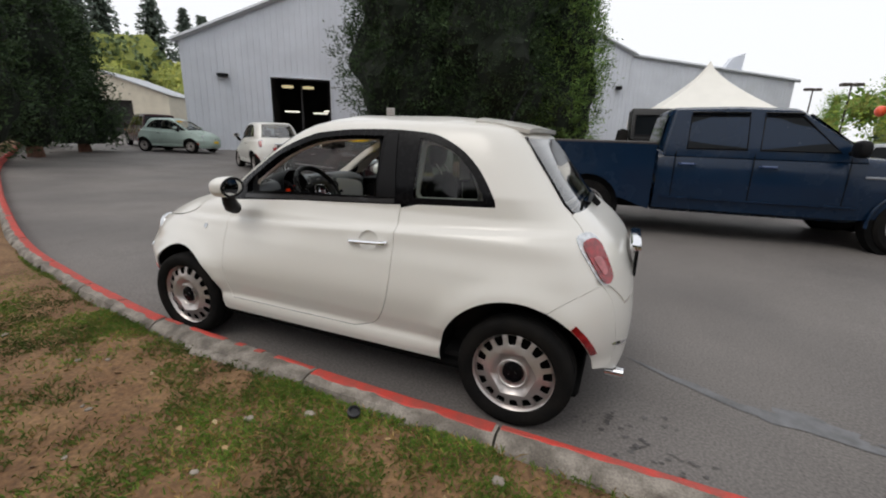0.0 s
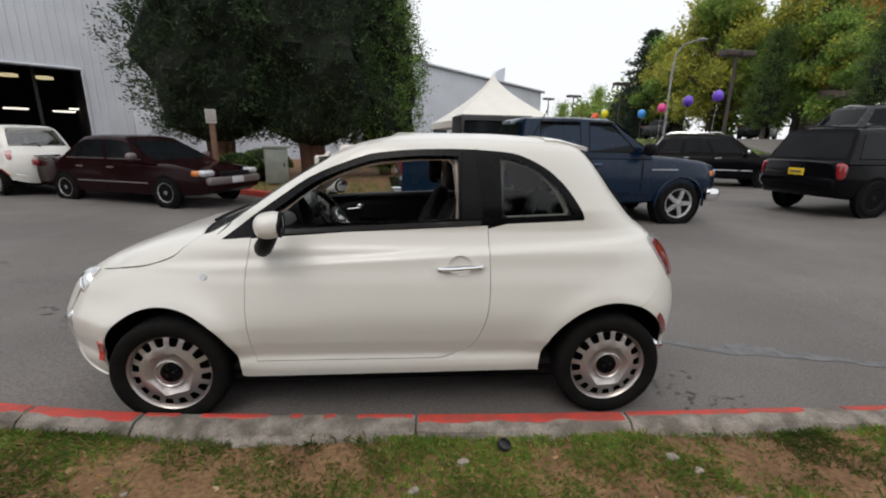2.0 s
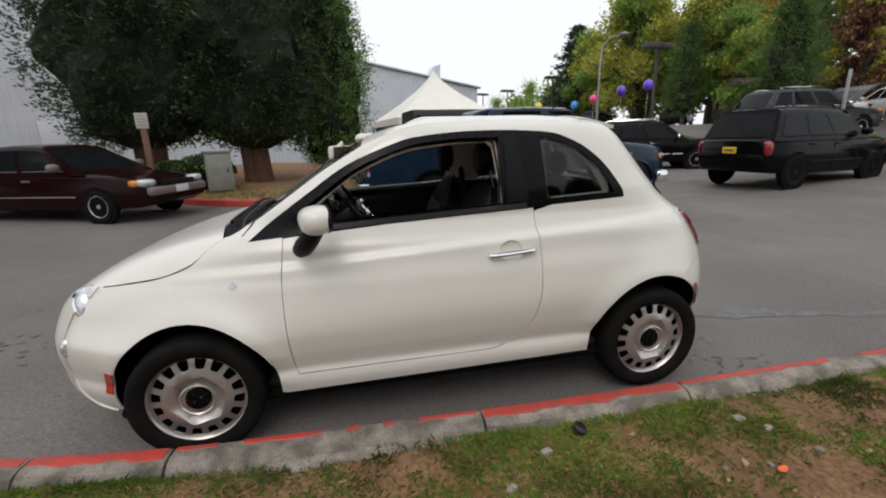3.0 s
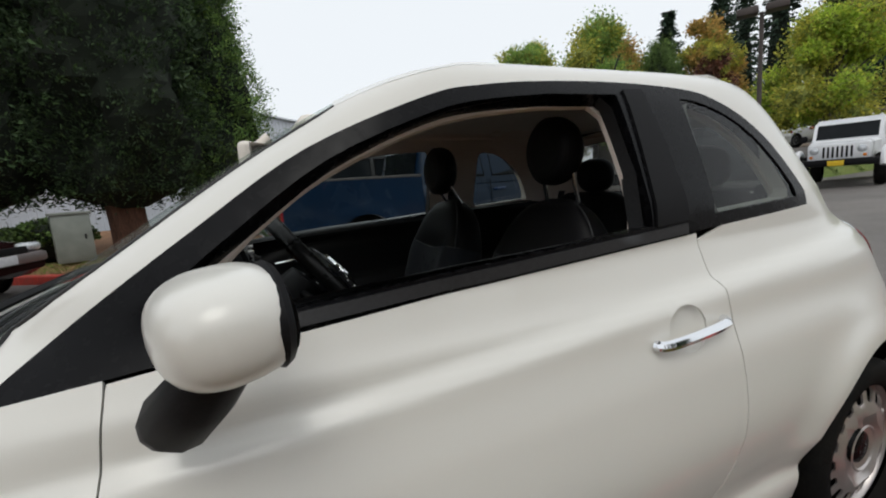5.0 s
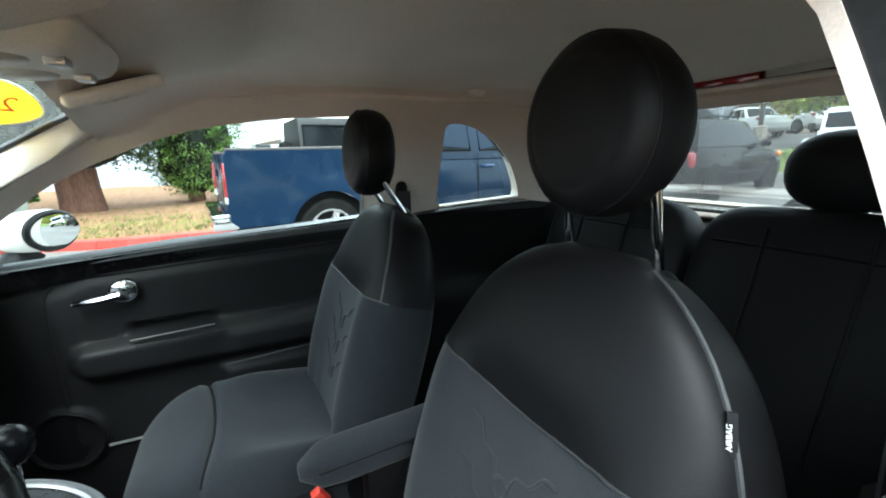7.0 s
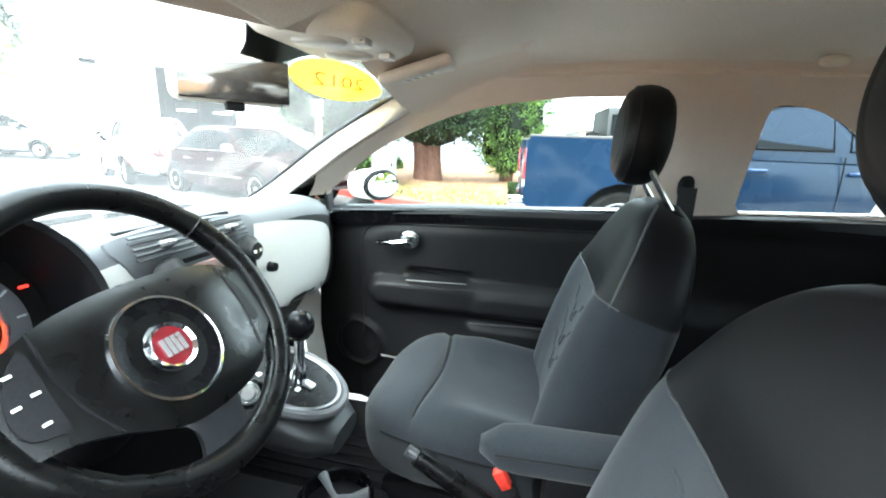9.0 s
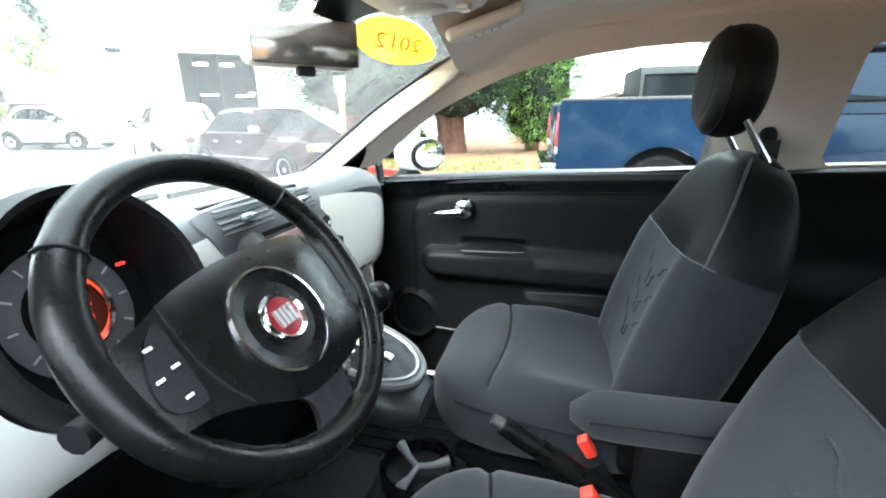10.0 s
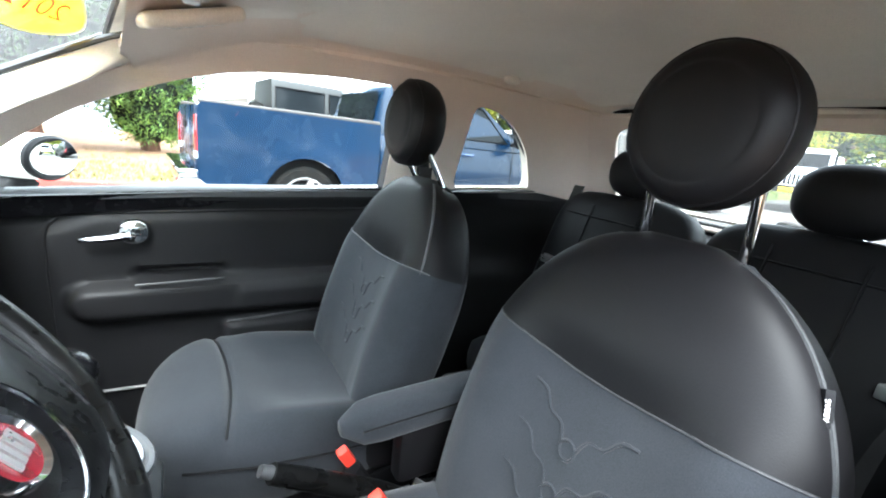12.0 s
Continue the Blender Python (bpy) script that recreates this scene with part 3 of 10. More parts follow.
    part("exhaust_tip", lathe([(0.026, 0), (0.03, 0.0), (0.03, 0.09), (0.026, 0.09), (0.026, 0.0)], 16, m=pose(1.56, -0.42, 0.235, 0, 90, 0)), CHROME, car)
    # nose
    bf = [(0.30, 0.20)] + [(float(half_width(x, z)) - 0.001, z) for x, z in BUMP_F[::-1]]
    top = [(0.56, 0.745), (0.45, 0.715), (0.3, 0.696), (0.15, 0.686), (0.0, 0.683)]
    fo = bf + top
    part("front_bumper", shell((fo + [(-y, z) for y, z in fo[::-1][1:]])[::-1], [], on_front, 0.008, 0.045, flip=False), PAINT, car, "white front bumper")
    part("lower_grille", shell([(-0.42, 0.24), (-0.42, 0.36), (0.42, 0.36), (0.42, 0.24)], [], on_front, 0.01, 0.06, lift=0.006), BLACK, car)
    part("chrome_moustache", tube([Vector((float(end_x(y, 0.60, True)) - 0.006, y, 0.60 - 0.02 * (y / 0.3) ** 2)) for y in np.linspace(-0.42, 0.42, 9)], 0.012, 6), CHROME, car)
    for s in (-1, 1):
        y, z = 0.535 * s, 0.705
        x = float(end_x(abs(y), z, True))
        m = Matrix.Translation((x + 0.070, y * 0.96, z - 0.006)) @ pose(0, 0, 0, 0, -32, 46 * s)
        hl = part("headlamp", ellipsoid((0, 0, 0), (0.05, 0.078, 0.092), 2.2, m=m), LENS, car, "round clear headlamp")
        part("bezel", tube([m @ Vector((-0.008, 0.076 * math.cos(a), 0.090 * math.sin(a))) for a in np.linspace(0, 2 * math.pi, 25)[:-1]], 0.009, 6, closed=True), CHROME, hl)
        y, z = 0.585 * s, 0.525
        x = float(end_x(abs(y), z, True))
        m = Matrix.Translation((x + 0.030, y * 0.97, z)) @ pose(0, 0, 0, 0, 0, 46 * s)
        part("fog_lamp", ellipsoid((0, 0, 0), (0.03, 0.05, 0.05), 2.2, 16, 10, m=m), LENS, car, "small round lamp")
    # lamps and marks on the sides
    tail_o = [tuple(q) for q in spline([(1.365, 0.965), (1.405, 0.978), (1.45, 0.95), (1.50, 0.87), (1.532, 0.795), (1.52, 0.762), (1.488, 0.775), (1.435, 0.85), (1.385, 0.92)], 4, closed=True)]
    cx, cz = 1.45, 0.87
    tail_i = [(cx + (x - cx) * 0.82 + 0.014, cz + (z - cz) * 0.86 - 0.010) for x, z in tail_o]
    for a, b in zip(side_pair("tail_lamp", tail_o, [], LENS, 0.012, 0.03, lift=0.007, label="tail lamp in a silver surround"), (False, True)):
        part("red_lens", shell(tail_i, [], on_side, 0.012, 0.03, lift=0.014, mirror=b), REDLENS, a)
        part("reverse_lens", shell([(x * 0.45 + 1.485 * 0.55, z * 0.42 + 0.835 * 0.58) for x, z in tail_i], [], on_side, 0.006, 0.02, lift=0.0165, mirror=b), mat("pale_red_lens", (0.50, 0.12, 0.13), 0.12, coat=1.0, var=0.4, scale=40), a)
    side_pair("side_marker", arc_pts(*ARCH_R[:2], 0.377, 20, 46, 6) + arc_pts(*ARCH_R[:2], 0.406, 46, 20, 6), [], REDLENS, 0.01, 0.03, lift=0.005, label="red side marker")
    side_pair("side_marker", arc_pts(*ARCH_F[:2], 0.392, 174, 156, 6) + arc_pts(*ARCH_F[:2], 0.359, 156, 174, 6), [], mat("orange_red_lens", (0.6, 0.05, 0.02), 0.15, coat=1.0, var=0.3, scale=40), 0.01, 0.03, lift=0.005, label="orange side marker")
    side_pair("repeater", arc_pts(-0.946, 0.79, 0.016, 0, 345, 12), [], LENS, 0.008, 0.02, lift=0.006)
    # door handles and mirrors
    for s, d in zip((1, -1), doors):
        part("handle_recess", shell([(0.33 + (x - 0.33) * 1.03, 0.858 + (z - 0.858) * 1.03) for x, z in dish], [], lambda x, z: (x, -half_width(x, z) + 0.002 + 0.016 * np.sqrt(np.clip(1 - ((x - 0.33) / 0.062) ** 2 - ((z - 0.858) / 0.052) ** 2, 0, 1)), z), 0.002, 0.012, mirror=s < 0), PAINT, d)
        pts = [Vector((x, s * (-float(half_width(x, 0.852)) - o), 0.8515 + 0.06 * (x - 0.33))) for x, o in ((0.218, 0.004), (0.232, 0.022), (0.30, 0.028), (0.38, 0.028), (0.428, 0.022), (0.441, 0.004))]
        part("door_handle", tube(spline(pts, 4), 0.0115, 8), CHROME, d, "chrome door handle")
        mp = Matrix.Diagonal((1, s, 1, 1)) @ pose(-0.553, -0.858, 1.084, 0, 0, 8 if s > 0 else 24)
        bm = ellipsoid((0, 0, 0), (0.070, 0.094, 0.058), 2.5, 28, 16, m=mp @ pose(0, 0, 0, 0, -6, 6))
        bmesh.ops.bisect_plane(bm, geom=bm.verts[:] + bm.edges[:] + bm.faces[:], plane_co=mp @ Vector((0.048, 0, 0)), plane_no=(mp.to_3x3() @ Vector((1, 0, 0))), clear_outer=True)
        bmesh.ops.holes_fill(bm, edges=[e for e in bm.edges if e.is_boundary])
        mir = part("wing_mirror", bm, PAINT, d, "white wing mirror on a black foot")
        foot = [mp @ Vector(q) for q in ((-0.005, 0.02, -0.045), (-0.03, 0.05, -0.088), (-0.055, 0.09, -0.125), (-0.07, 0.14, -0.150))]
        part("mirror_foot", tube(foot, [0.036, 0.040, 0.043, 0.036], 12), BLACK, mir, "black mirror foot")
        part("mirror_rim", tube([mp @ Vector((0.045, 0.080 * math.cos(a), 0.049 * math.sin(a))) for a in np.linspace(0, 2 * math.pi, 29)[:-1]], 0.009, 6, closed=True), BLACK, mir)
        gm = mp @ pose(0.050, 0, 0, 0, 0, 6)
        part("mirror_glass", lathe([(0, 0.004), (0.5, 0.003), (1.0, 0.0)], 28, m=gm @ pose(0, 0, 0, 0, 90, 0) @ Matrix.Diagonal((0.047, 0.078, 1, 1))), MIRROR, mir)
    # underside and wheel housings
    part("floor_pan", box(-1.50, -0.70, 0.19, 1.46, 0.70, 0.25, 0.03), UNDER, car)
    for cx, cz, r in (ARCH_F, ARCH_R):
        for s in (-1, 1):
            a0, a1 = (math.pi * 1.06, -math.pi * 0.04) if cx < 0 else (math.pi * 1.03, math.pi * 0.05)
            rings = [[(cx + (r + 0.004) * math.cos(a), s * (min(0.745, float(half_width(cx + (r + 0.004) * math.cos(a), max(0.24, cz + (r + 0.004) * math.sin(a)))) - 0.012) if y > 0.5 else y), cz + (r + 0.004) * math.sin(a)) for a in np.linspace(a0, a1, 21)] for y in (0.745, 0.46)]
            bm = loft(rings, closed=False, caps=False)
            vs = list(bm.verts)[21:]
            bm.faces.new(vs)
            part("wheel_housing", bm, UNDER, car)


def road_wheel(m, parent, spin=0.0):
    tyre = [(0.205, -0.075), (0.222, -0.088), (0.262, -0.093), (0.280, -0.082), (0.288, -0.06), (0.289, -0.03), (0.284, -0.028), (0.284, -0.022), (0.2895, -0.02), (0.2895, 0.02), (0.284, 0.022), (0.284, 0.028), (0.289, 0.03),
            (0.288, 0.06), (0.280, 0.082), (0.262, 0.093), (0.222, 0.088), (0.205, 0.075)]
    w = part("wheel", lathe(tyre, 48, m=m), TYRE, parent, "road wheel with a silver slotted cover")

    def dish(u, v):
        r = np.hypot(u, v)
        z = 0.062 + 0.020 * np.exp(-((r - 0.118) / 0.028) ** 2) - 0.016 * np.exp(-((r - 0.078) / 0.022) ** 2) - 0.02 * np.clip((r - 0.17) / 0.04, 0, 1) ** 2
        q = np.stack([u, v, z, np.ones_like(u)])
        q = np.array(m @ pose(0, 0, 0, 0, 0, spin)) @ q
        return q[0], q[1], q[2]
    outer = arc_pts(0, 0, 0.208, 0, 352.5, 47)
    holes = []
    for i in range(16):
        a = i * 22.5
        h = [(0.153, -6.6), (0.187, -7.4), (0.193, -5.8), (0.193, 5.8), (0.187, 7.4), (0.153, 6.6), (0.148, 4.6), (0.148, -4.6)]
        holes.append([(r * math.cos(radians(a + b)), r * math.sin(radians(a + b))) for r, b in h])
    part("wheel_cover", shell(outer, holes, dish, 0.006, 0.03), SILVER, w, "silver slotted wheel cover")
    part("brake_drum", lathe([(0.0, 0.02), (0.2, 0.02), (0.207, 0.055), (0.21, -0.06), (0, -0.06)], 32, m=m), UNDER, w)
    part("rim_edge", lathe([(0.200, 0.046), (0.206, 0.060), (0.211, 0.064), (0.213, 0.055)], 48, m=m), SILVER, w)
    part("hub_cap", lathe([(0, 0.076), (0.036, 0.075), (0.050, 0.070), (0.055, 0.056)], 24, m=m), GLOSSBLACK, w, "black hub cap with a worn emblem")
    part("hub_emblem", box(-0.02, -0.007, 0.0735, 0.02, 0.007, 0.0755, 0.001, m=m @ pose(0, 0, 0, 0, 0, spin + 20)), mat("dull_chrome", (0.4, 0.4, 0.42), 0.4, metal=0.8), w)
    part("trim_ring", lathe([(0.066, 0.074), (0.071, 0.079), (0.076, 0.076)], 36, m=m), SILVER, w)


car_body()
for wx, steer, spin in ((-1.15, 3, 12), (1.15, 0, 5)):
    for s in (-1, 1):
        road_wheel(pose(wx, 0.688 * s, 0.29, 90 if s < 0 else -90, 0, steer), car, spin)

# ---- the white hatchback: inside ----
BEIGE = mat("greige_headliner_cloth", (0.76, 0.70, 0.635), 0.95, fine=0.10, fine_scale=500, bump=0.35, bump_scale=700, var=0.06, scale=4)
ROOFSIDE = mat("warm_roof_side_cloth", (0.74, 0.645, 0.575), 0.95, fine=0.08, fine_scale=500, bump=0.3, bump_scale=700, var=0.05, scale=4)
BEIGEPLASTIC = mat("greige_trim_plastic", (0.76, 0.71, 0.64), 0.55, fine=0.05, fine_scale=300, bump=0.15, bump_scale=900)
DASHGREY = mat("soft_grey_dash", (0.12, 0.125, 0.132), 0.5, fine=0.12, fine_scale=500, bump=0.3, bump_scale=800)
TRIM = mat("charcoal_door_plastic", (0.0088, 0.0088, 0.0098), 0.55, spec=0.25, fine=0.15, fine_scale=400, bump=0.35, bump_scale=700)
FABRIC = mat("slate_seat_fabric", (0.025, 0.0275, 0.032), 0.95, spec=0.06, fine=0.22, fine_scale=700, bump=0.5, bump_scale=900, sheen=0.12, var=0.12, scale=12)
SEATSIDE = mat("charcoal_seat_vinyl", (0.0060, 0.0058, 0.0066), 0.5, spec=0.16, fine=0.12, fine_scale=400, bump=0.3, bump_scale=600)
LEATHER = mat("worn_black_leather", (0.0035, 0.0035, 0.0035), 0.32, spec=0.22, fine=0.2, fine_scale=300, bump=0.25, bump_scale=500, rough_var=0.1, scale=12)
DASHWHITE = mat("white_dash_panel", (0.80, 0.79, 0.75), 0.28, coat=0.6, var=0.02, scale=4)
CARPET = mat("black_carpet", (0.012, 0.012, 0.012), 1.0, fine=0.5, fine_scale=600, bump=0.8, bump_scale=500)
STITCH = mat("grey_piping", (0.060, 0.062, 0.066), 0.6, fine=0.3, fine_scale=500)
SATIN = mat("satin_silver", (0.5, 0.5, 0.5), 0.35, metal=0.8, rough_var=0.08, scale=25)
BELTRED = mat("red_buckle_plastic", (0.75, 0.05, 0.03), 0.45, var=0.15, scale=60)
WEB = mat("black_webbing", (0.016, 0.016, 0.017), 0.7, fine=0.4, fine_scale=900, bump=0.5, bump_scale=900)
LABELWHITE = mat("printed_white", (0.75, 0.75, 0.72), 0.6, var=0.05, scale=30)


def see_through_vinyl(name, colour):
    """Printed film that also lets light through."""
    m = bpy.data.materials.new(name)
    m.use_nodes = True
    nt = m.node_tree
    b = nt.nodes["Principled BSDF"]
    b.inputs["Base Color"].default_value = (*colour, 1)
    b.inputs["Roughness"].default_value = 0.5
    tl = nt.nodes.new("ShaderNodeBsdfTranslucent")
    tl.inputs[0].default_value = (*colour, 1)
    mx = nt.nodes.new("ShaderNodeMixShader")
    mx.inputs[0].default_value = 0.35
    out = nt.nodes["Material Output"]
    nt.links.new(b.outputs[0], mx.inputs[1])
    nt.links.new(tl.outputs[0], mx.inputs[2])
    nt.links.new(mx.outputs[0], out.inputs[0])
    return m


def trim_above_belt():
    wf = [(-0.595, 1.022), (-0.1, 1.048), (0.307, 1.064), (0.313, 1.20), (0.300, 1.36), (0.27, 1.392)] + [tuple(q) for q in spline([(0.12, 1.388), (-0.13, 1.352), (-0.38, 1.262), (-0.50, 1.188), (-0.575, 1.12), (-0.598, 1.08)], 4)]
    outer = [(-0.665, 1.075)] + [(x + 0.025, z - 0.006) for x, z in PILLAR[::-1] if x > -0.66] + [(x, z - 0.012) for x, z in RAIL[::-1][1:]] + \
            [(x - 0.03, z) for x, z in REAR_SEAM[::-1] if 1.06 < z < 1.42] + [(1.22, 1.075), (0.55, 1.075)] + wf[2:]
    wq = [(0.575, 1.088), (0.89, 1.102)] + [tuple(q) for q in spline([(0.895, 1.125), (0.875, 1.17), (0.825, 1.248), (0.755, 1.312), (0.67, 1.358), (0.62, 1.371), (0.585, 1.374), (0.567, 1.366), (0.561, 1.345)], 4)] + [(0.560, 1.11)]
    for mir in (False, True):
        part("side_trim", shell(outer, [wq], on_side, 0.012, 0.035, lift=-0.045, mirror=mir), ROOFSIDE, car, "greige pillar and roof-side trim")
        s = -1 if not mir else 1
        # depth of the window reveals
        for loop, m in ((wf, RUBBER), (wq, BEIGEPLASTIC)):
            rings = [[(x, s * (float(half_width(x, z)) - o), z) for x, z in loop + [loop[0]]] for o in (0.053, 0.008)]
            part("window_reveal", loft(rings, closed=False, caps=False), m, car)
        # windscreen pillar cover with its round speaker mark
        rings = []
        for f in np.linspace(0, 1, 14):
            x = lerp(-0.86, -0.22, f)
            zo = float(np.interp(x, [q[0] for q in DLO_TOP[:35]], [q[1] for q in DLO_TOP[:35]]))
            yo = float(half_width(x, zo)) - 0.02
            xi = x - 0.07
            zi = float(np.interp(xi, [q[0] for q in PILLAR[::-1]], [q[1] for q in PILLAR[::-1]])) if xi < -0.345 else 1.368 + (xi + 0.345) * 0.42
            yi = float(half_width(xi, min(zi, 1.44))) - 0.055
            o, i = Vector((x, s * yo, zo - 0.012)), Vector((xi, s * yi, zi - 0.012))
            mid = (o + i) / 2 + Vector((0.035, -s * 0.055, -0.028)) * (1 - smooth((f - 0.72) / 0.26))
            rings.append([tuple(q) for q in spline([o, o * 0.55 + mid * 0.45 + Vector((0.006, -s * 0.012, 0)), mid, i * 0.55 + mid * 0.45 + Vector((0.0, -s * 0.004, 0.0)), i], 3)])
        part("pillar_trim", loft(rings, closed=False, caps=False), BEIGEPLASTIC, car, "greige windscreen pillar trim")
        part("screen_edge_seal", tube([Vector(q[-1]) + Vector((0.004, -s * 0.003, -0.004)) for q in rings], 0.0055, 6), RUBBER, car)
        line = [Vector((x, s * (float(half_width(x, z)) - 0.054), z)) for x, z in wf[4:] + wf[:1]]
        part("window_edge_seal", tube(line, 0.006, 6), RUBBER, car)
        c = Vector(rings[3][6]) + Vector((0.004, -s * 0.006, 0))
        part("pillar_roundel", lathe([(0, 0.004), (0.02, 0.003), (0.024, -0.004)], 20, m=look(c, c + Vector((-0.6, s * 0.75, 0.45))) @ Matrix.Identity(4)), BEIGEPLASTIC, car)
        # rolled edge of the roof lining, from above the windows to the ceiling
        rings = []
        for x in np.linspace(-0.315, 1.03, 32):
            za = float(np.interp(x, [-0.44, -0.30, -0.13, 0.0, 0.12, 0.27, 0.60, 0.70, 0.80, 0.90, 1.03], [1.240, 1.305, 1.366, 1.393, 1.404, 1.409, 1.390, 1.372, 1.340, 1.31, 1.29]))
            ya = float(half_width(x, za)) - 0.063
            yb = min(0.34, float(half_width(x, 1.44)) - 0.13) * (1 if x < 0.95 else 0.9)
            xb = max(x, -0.27) if x < 0.98 else 0.995
            zb = float(top_height(xb, yb)) - 0.0395
            a, b = Vector((x, s * ya, za)), Vector((xb, s * yb, zb))
            if x < -0.24:
                b = b.lerp(a + Vector((-0.01, -s * 0.02, 0.03)), smooth((-0.24 - x) / 0.075))
                zb = b.z
            k = Vector((lerp(x, xb, 0.5), s * (ya - 0.012), zb - 0.010))
            rings.append([tuple((1 - f) ** 2 * a + 2 * f * (1 - f) * k + f * f * b) for f in np.linspace(0, 1, 9)])
        part("roof_edge_lining", loft(rings, closed=False, caps=False), ROOFSIDE, car, "greige cloth rolling into the roof lining", angle=70)
        # grab hook on the rail
        c = Vector((0.625, s * 0.445, 1.432))
        part("coat_hook", ellipsoid(c, (0.028, 0.016, 0.012), 2.4, 12, 8), BEIGEPLASTIC, car)


def headliner():
    rail = [(x, float(half_width(x, z - 0.012)) - 0.035) for x, z in RAIL]
    o = rail[::-1] + [(1.01, 0.34), (1.02, 0.0)]
    o = o + [(x, -y) for x, y in o[::-1][1:]] + [(-0.27, -0.3), (-0.26, 0.0), (-0.27, 0.3)]
    part("headliner", shell(o, [], on_top, 0.01, 0.06, lift=-0.032), BEIGE, car, "greige cloth headliner")
    # overhead console, visors
    con = part("overhead_console", box(-0.36, -0.115, 1.372, -0.17, 0.115, 1.43, 0.03, 3, m=Matrix.Translation((0, 0, 0)) @ pose(0, 0, 0)), BEIGEPLASTIC, car, "greige roof console with reading lamps")
    for s in (-1, 1):
        part("reading_lamp", ellipsoid((-0.27, 0.05 * s, 1.372), (0.04, 0.03, 0.008), 2.4, 16, 8), mat("frosted_lamp_cover", (0.62, 0.61, 0.58), 0.35, var=0.05, scale=40), con)
        part("lamp_switch", box(-0.215, 0.05 * s - 0.014, 1.364, -0.195, 0.05 * s + 0.014, 1.376, 0.003), SATIN, con)
    for s in (-1, 1):
        m = Matrix.Translation((-0.215, 0.30 * s, 1.388 if s > 0 else 1.402)) @ pose(0, 0, 0, 8 * s, -17, 6 * s)
        v = part("sun_visor", box(-0.072, -0.135, -0.012, 0.072, 0.135, 0.012, 0.011, 3, m=m), BEIGE, car, "greige sun visor folded up")
        part("visor_label", box(-0.035, -0.105, -0.0135, 0.04, -0.02, -0.0115, m=m), LABELWHITE, v, "white label with a yellow bar")
        part("label_bar", box(-0.03, -0.018, -0.0135, 0.035, -0.006, -0.0115, m=m), mat("label_yellow", (0.8, 0.6, 0.05), 0.6), v)
        for i in range(4):
            part("label_print", box(-0.025 + 0.016 * i, -0.095, -0.0142, -0.021 + 0.016 * i, -0.035, -0.0134, m=m), mat("print_grey", (0.25, 0.25, 0.25), 0.7), v)
    # inner mirror
    mm = pose(-0.445, -0.010, 1.326, 0, 1, -37.5)
    rv = part("inner_mirror", box(-0.028, -0.092, -0.038, 0.010, 0.088, 0.038, 0.016, 4, m=mm), BEIGEPLASTIC, car, "inside rear-view mirror")
    # Brown mirror base: the headliner's reflection is put into the colour.
    part("mirror_face", box(0.009, -0.082, -0.034, 0.0125, 0.086, 0.034, 0.003, 2, m=mm), mat("headliner_tinted_mirror", (0.36, 0.33, 0.30), 0.12, metal=0.9), rv)
    part("mirror_stalk", tube([(-0.462, 0.0, 1.335), (-0.458, 0.002, 1.36), (-0.43, 0.004, 1.378)], [0.012, 0.014, 0.018], 10), BEIGEPLASTIC, rv)
    band = [(-0.06, 1.372), (-0.04, 1.358), (0.05, 1.358), (0.07, 1.372), (0.12, 1.396), (-0.12, 1.396)]
    part("screen_band", shell(band, [], lambda y, z: (end_x(y, z, True) + 0.004, y, z), 0.0, 0.03), BLACK, car, "dark printed band behind the mirror")
    part("mirror_lever", box(-0.01, -0.015, -0.05, 0.005, 0.015, -0.034, 0.004, m=mm), TRIM, rv)
    # year sticker high on the windscreen
    st = [(math.cos(a), math.sin(a)) for a in np.linspace(0, 2 * math.pi, 41)[:-1]]

    def on_glass(u, v):
        y, z = 0.277 + 0.172 * u - 0.105 * v, 1.3605 + 0.0095 * u + 0.027 * v
        return end_x(y, z, True) + 0.006, y, z
    sk = part("year_sticker", shell(st, [], on_glass, 0.0, 0.12), see_through_vinyl("yellow_vinyl", (0.95, 0.60, 0.02)), car, "oval yellow windscreen sticker with red figures")
    edge = [Vector(tuple(float(q) for q in on_glass(np.array(u), np.array(v)))) for u, v in st]
    part("sticker_edge", tube(edge, 0.0022, 5, closed=True), LABELWHITE, sk)
    bm = text_bm("2012", 1.0)
    for vtx in bm.verts:
        x, y, z = (float(q) for q in on_glass(np.array(-vtx.co.x * 0.60 + vtx.co.y * 0.06), np.array(vtx.co.y * 0.92)))
        vtx.co = (x + 0.004, y, z)
    part("sticker_year", bm, see_through_vinyl("orange_red_print", (0.45, 0.06, 0.0)), sk)


# Ledge tops greyer than the dark trim: skylight on them put into the colour.
SILL = mat("satin_skylit_sill", (0.055, 0.057, 0.060), 0.38, spec=0.5, fine=0.1, fine_scale=400, bump=0.2, bump_scale=700)
DOOR_OUT = [(-0.645, 1.005), (-0.55, 1.022), (-0.2, 1.042), (0.318, 1.058), (0.335, 0.7), (0.31, 0.42), (0.24, 0.34), (-0.63, 0.335), (-0.665, 0.6)]


def bulge(d, w):
    return 1 / (1 + np.exp(-d / w))


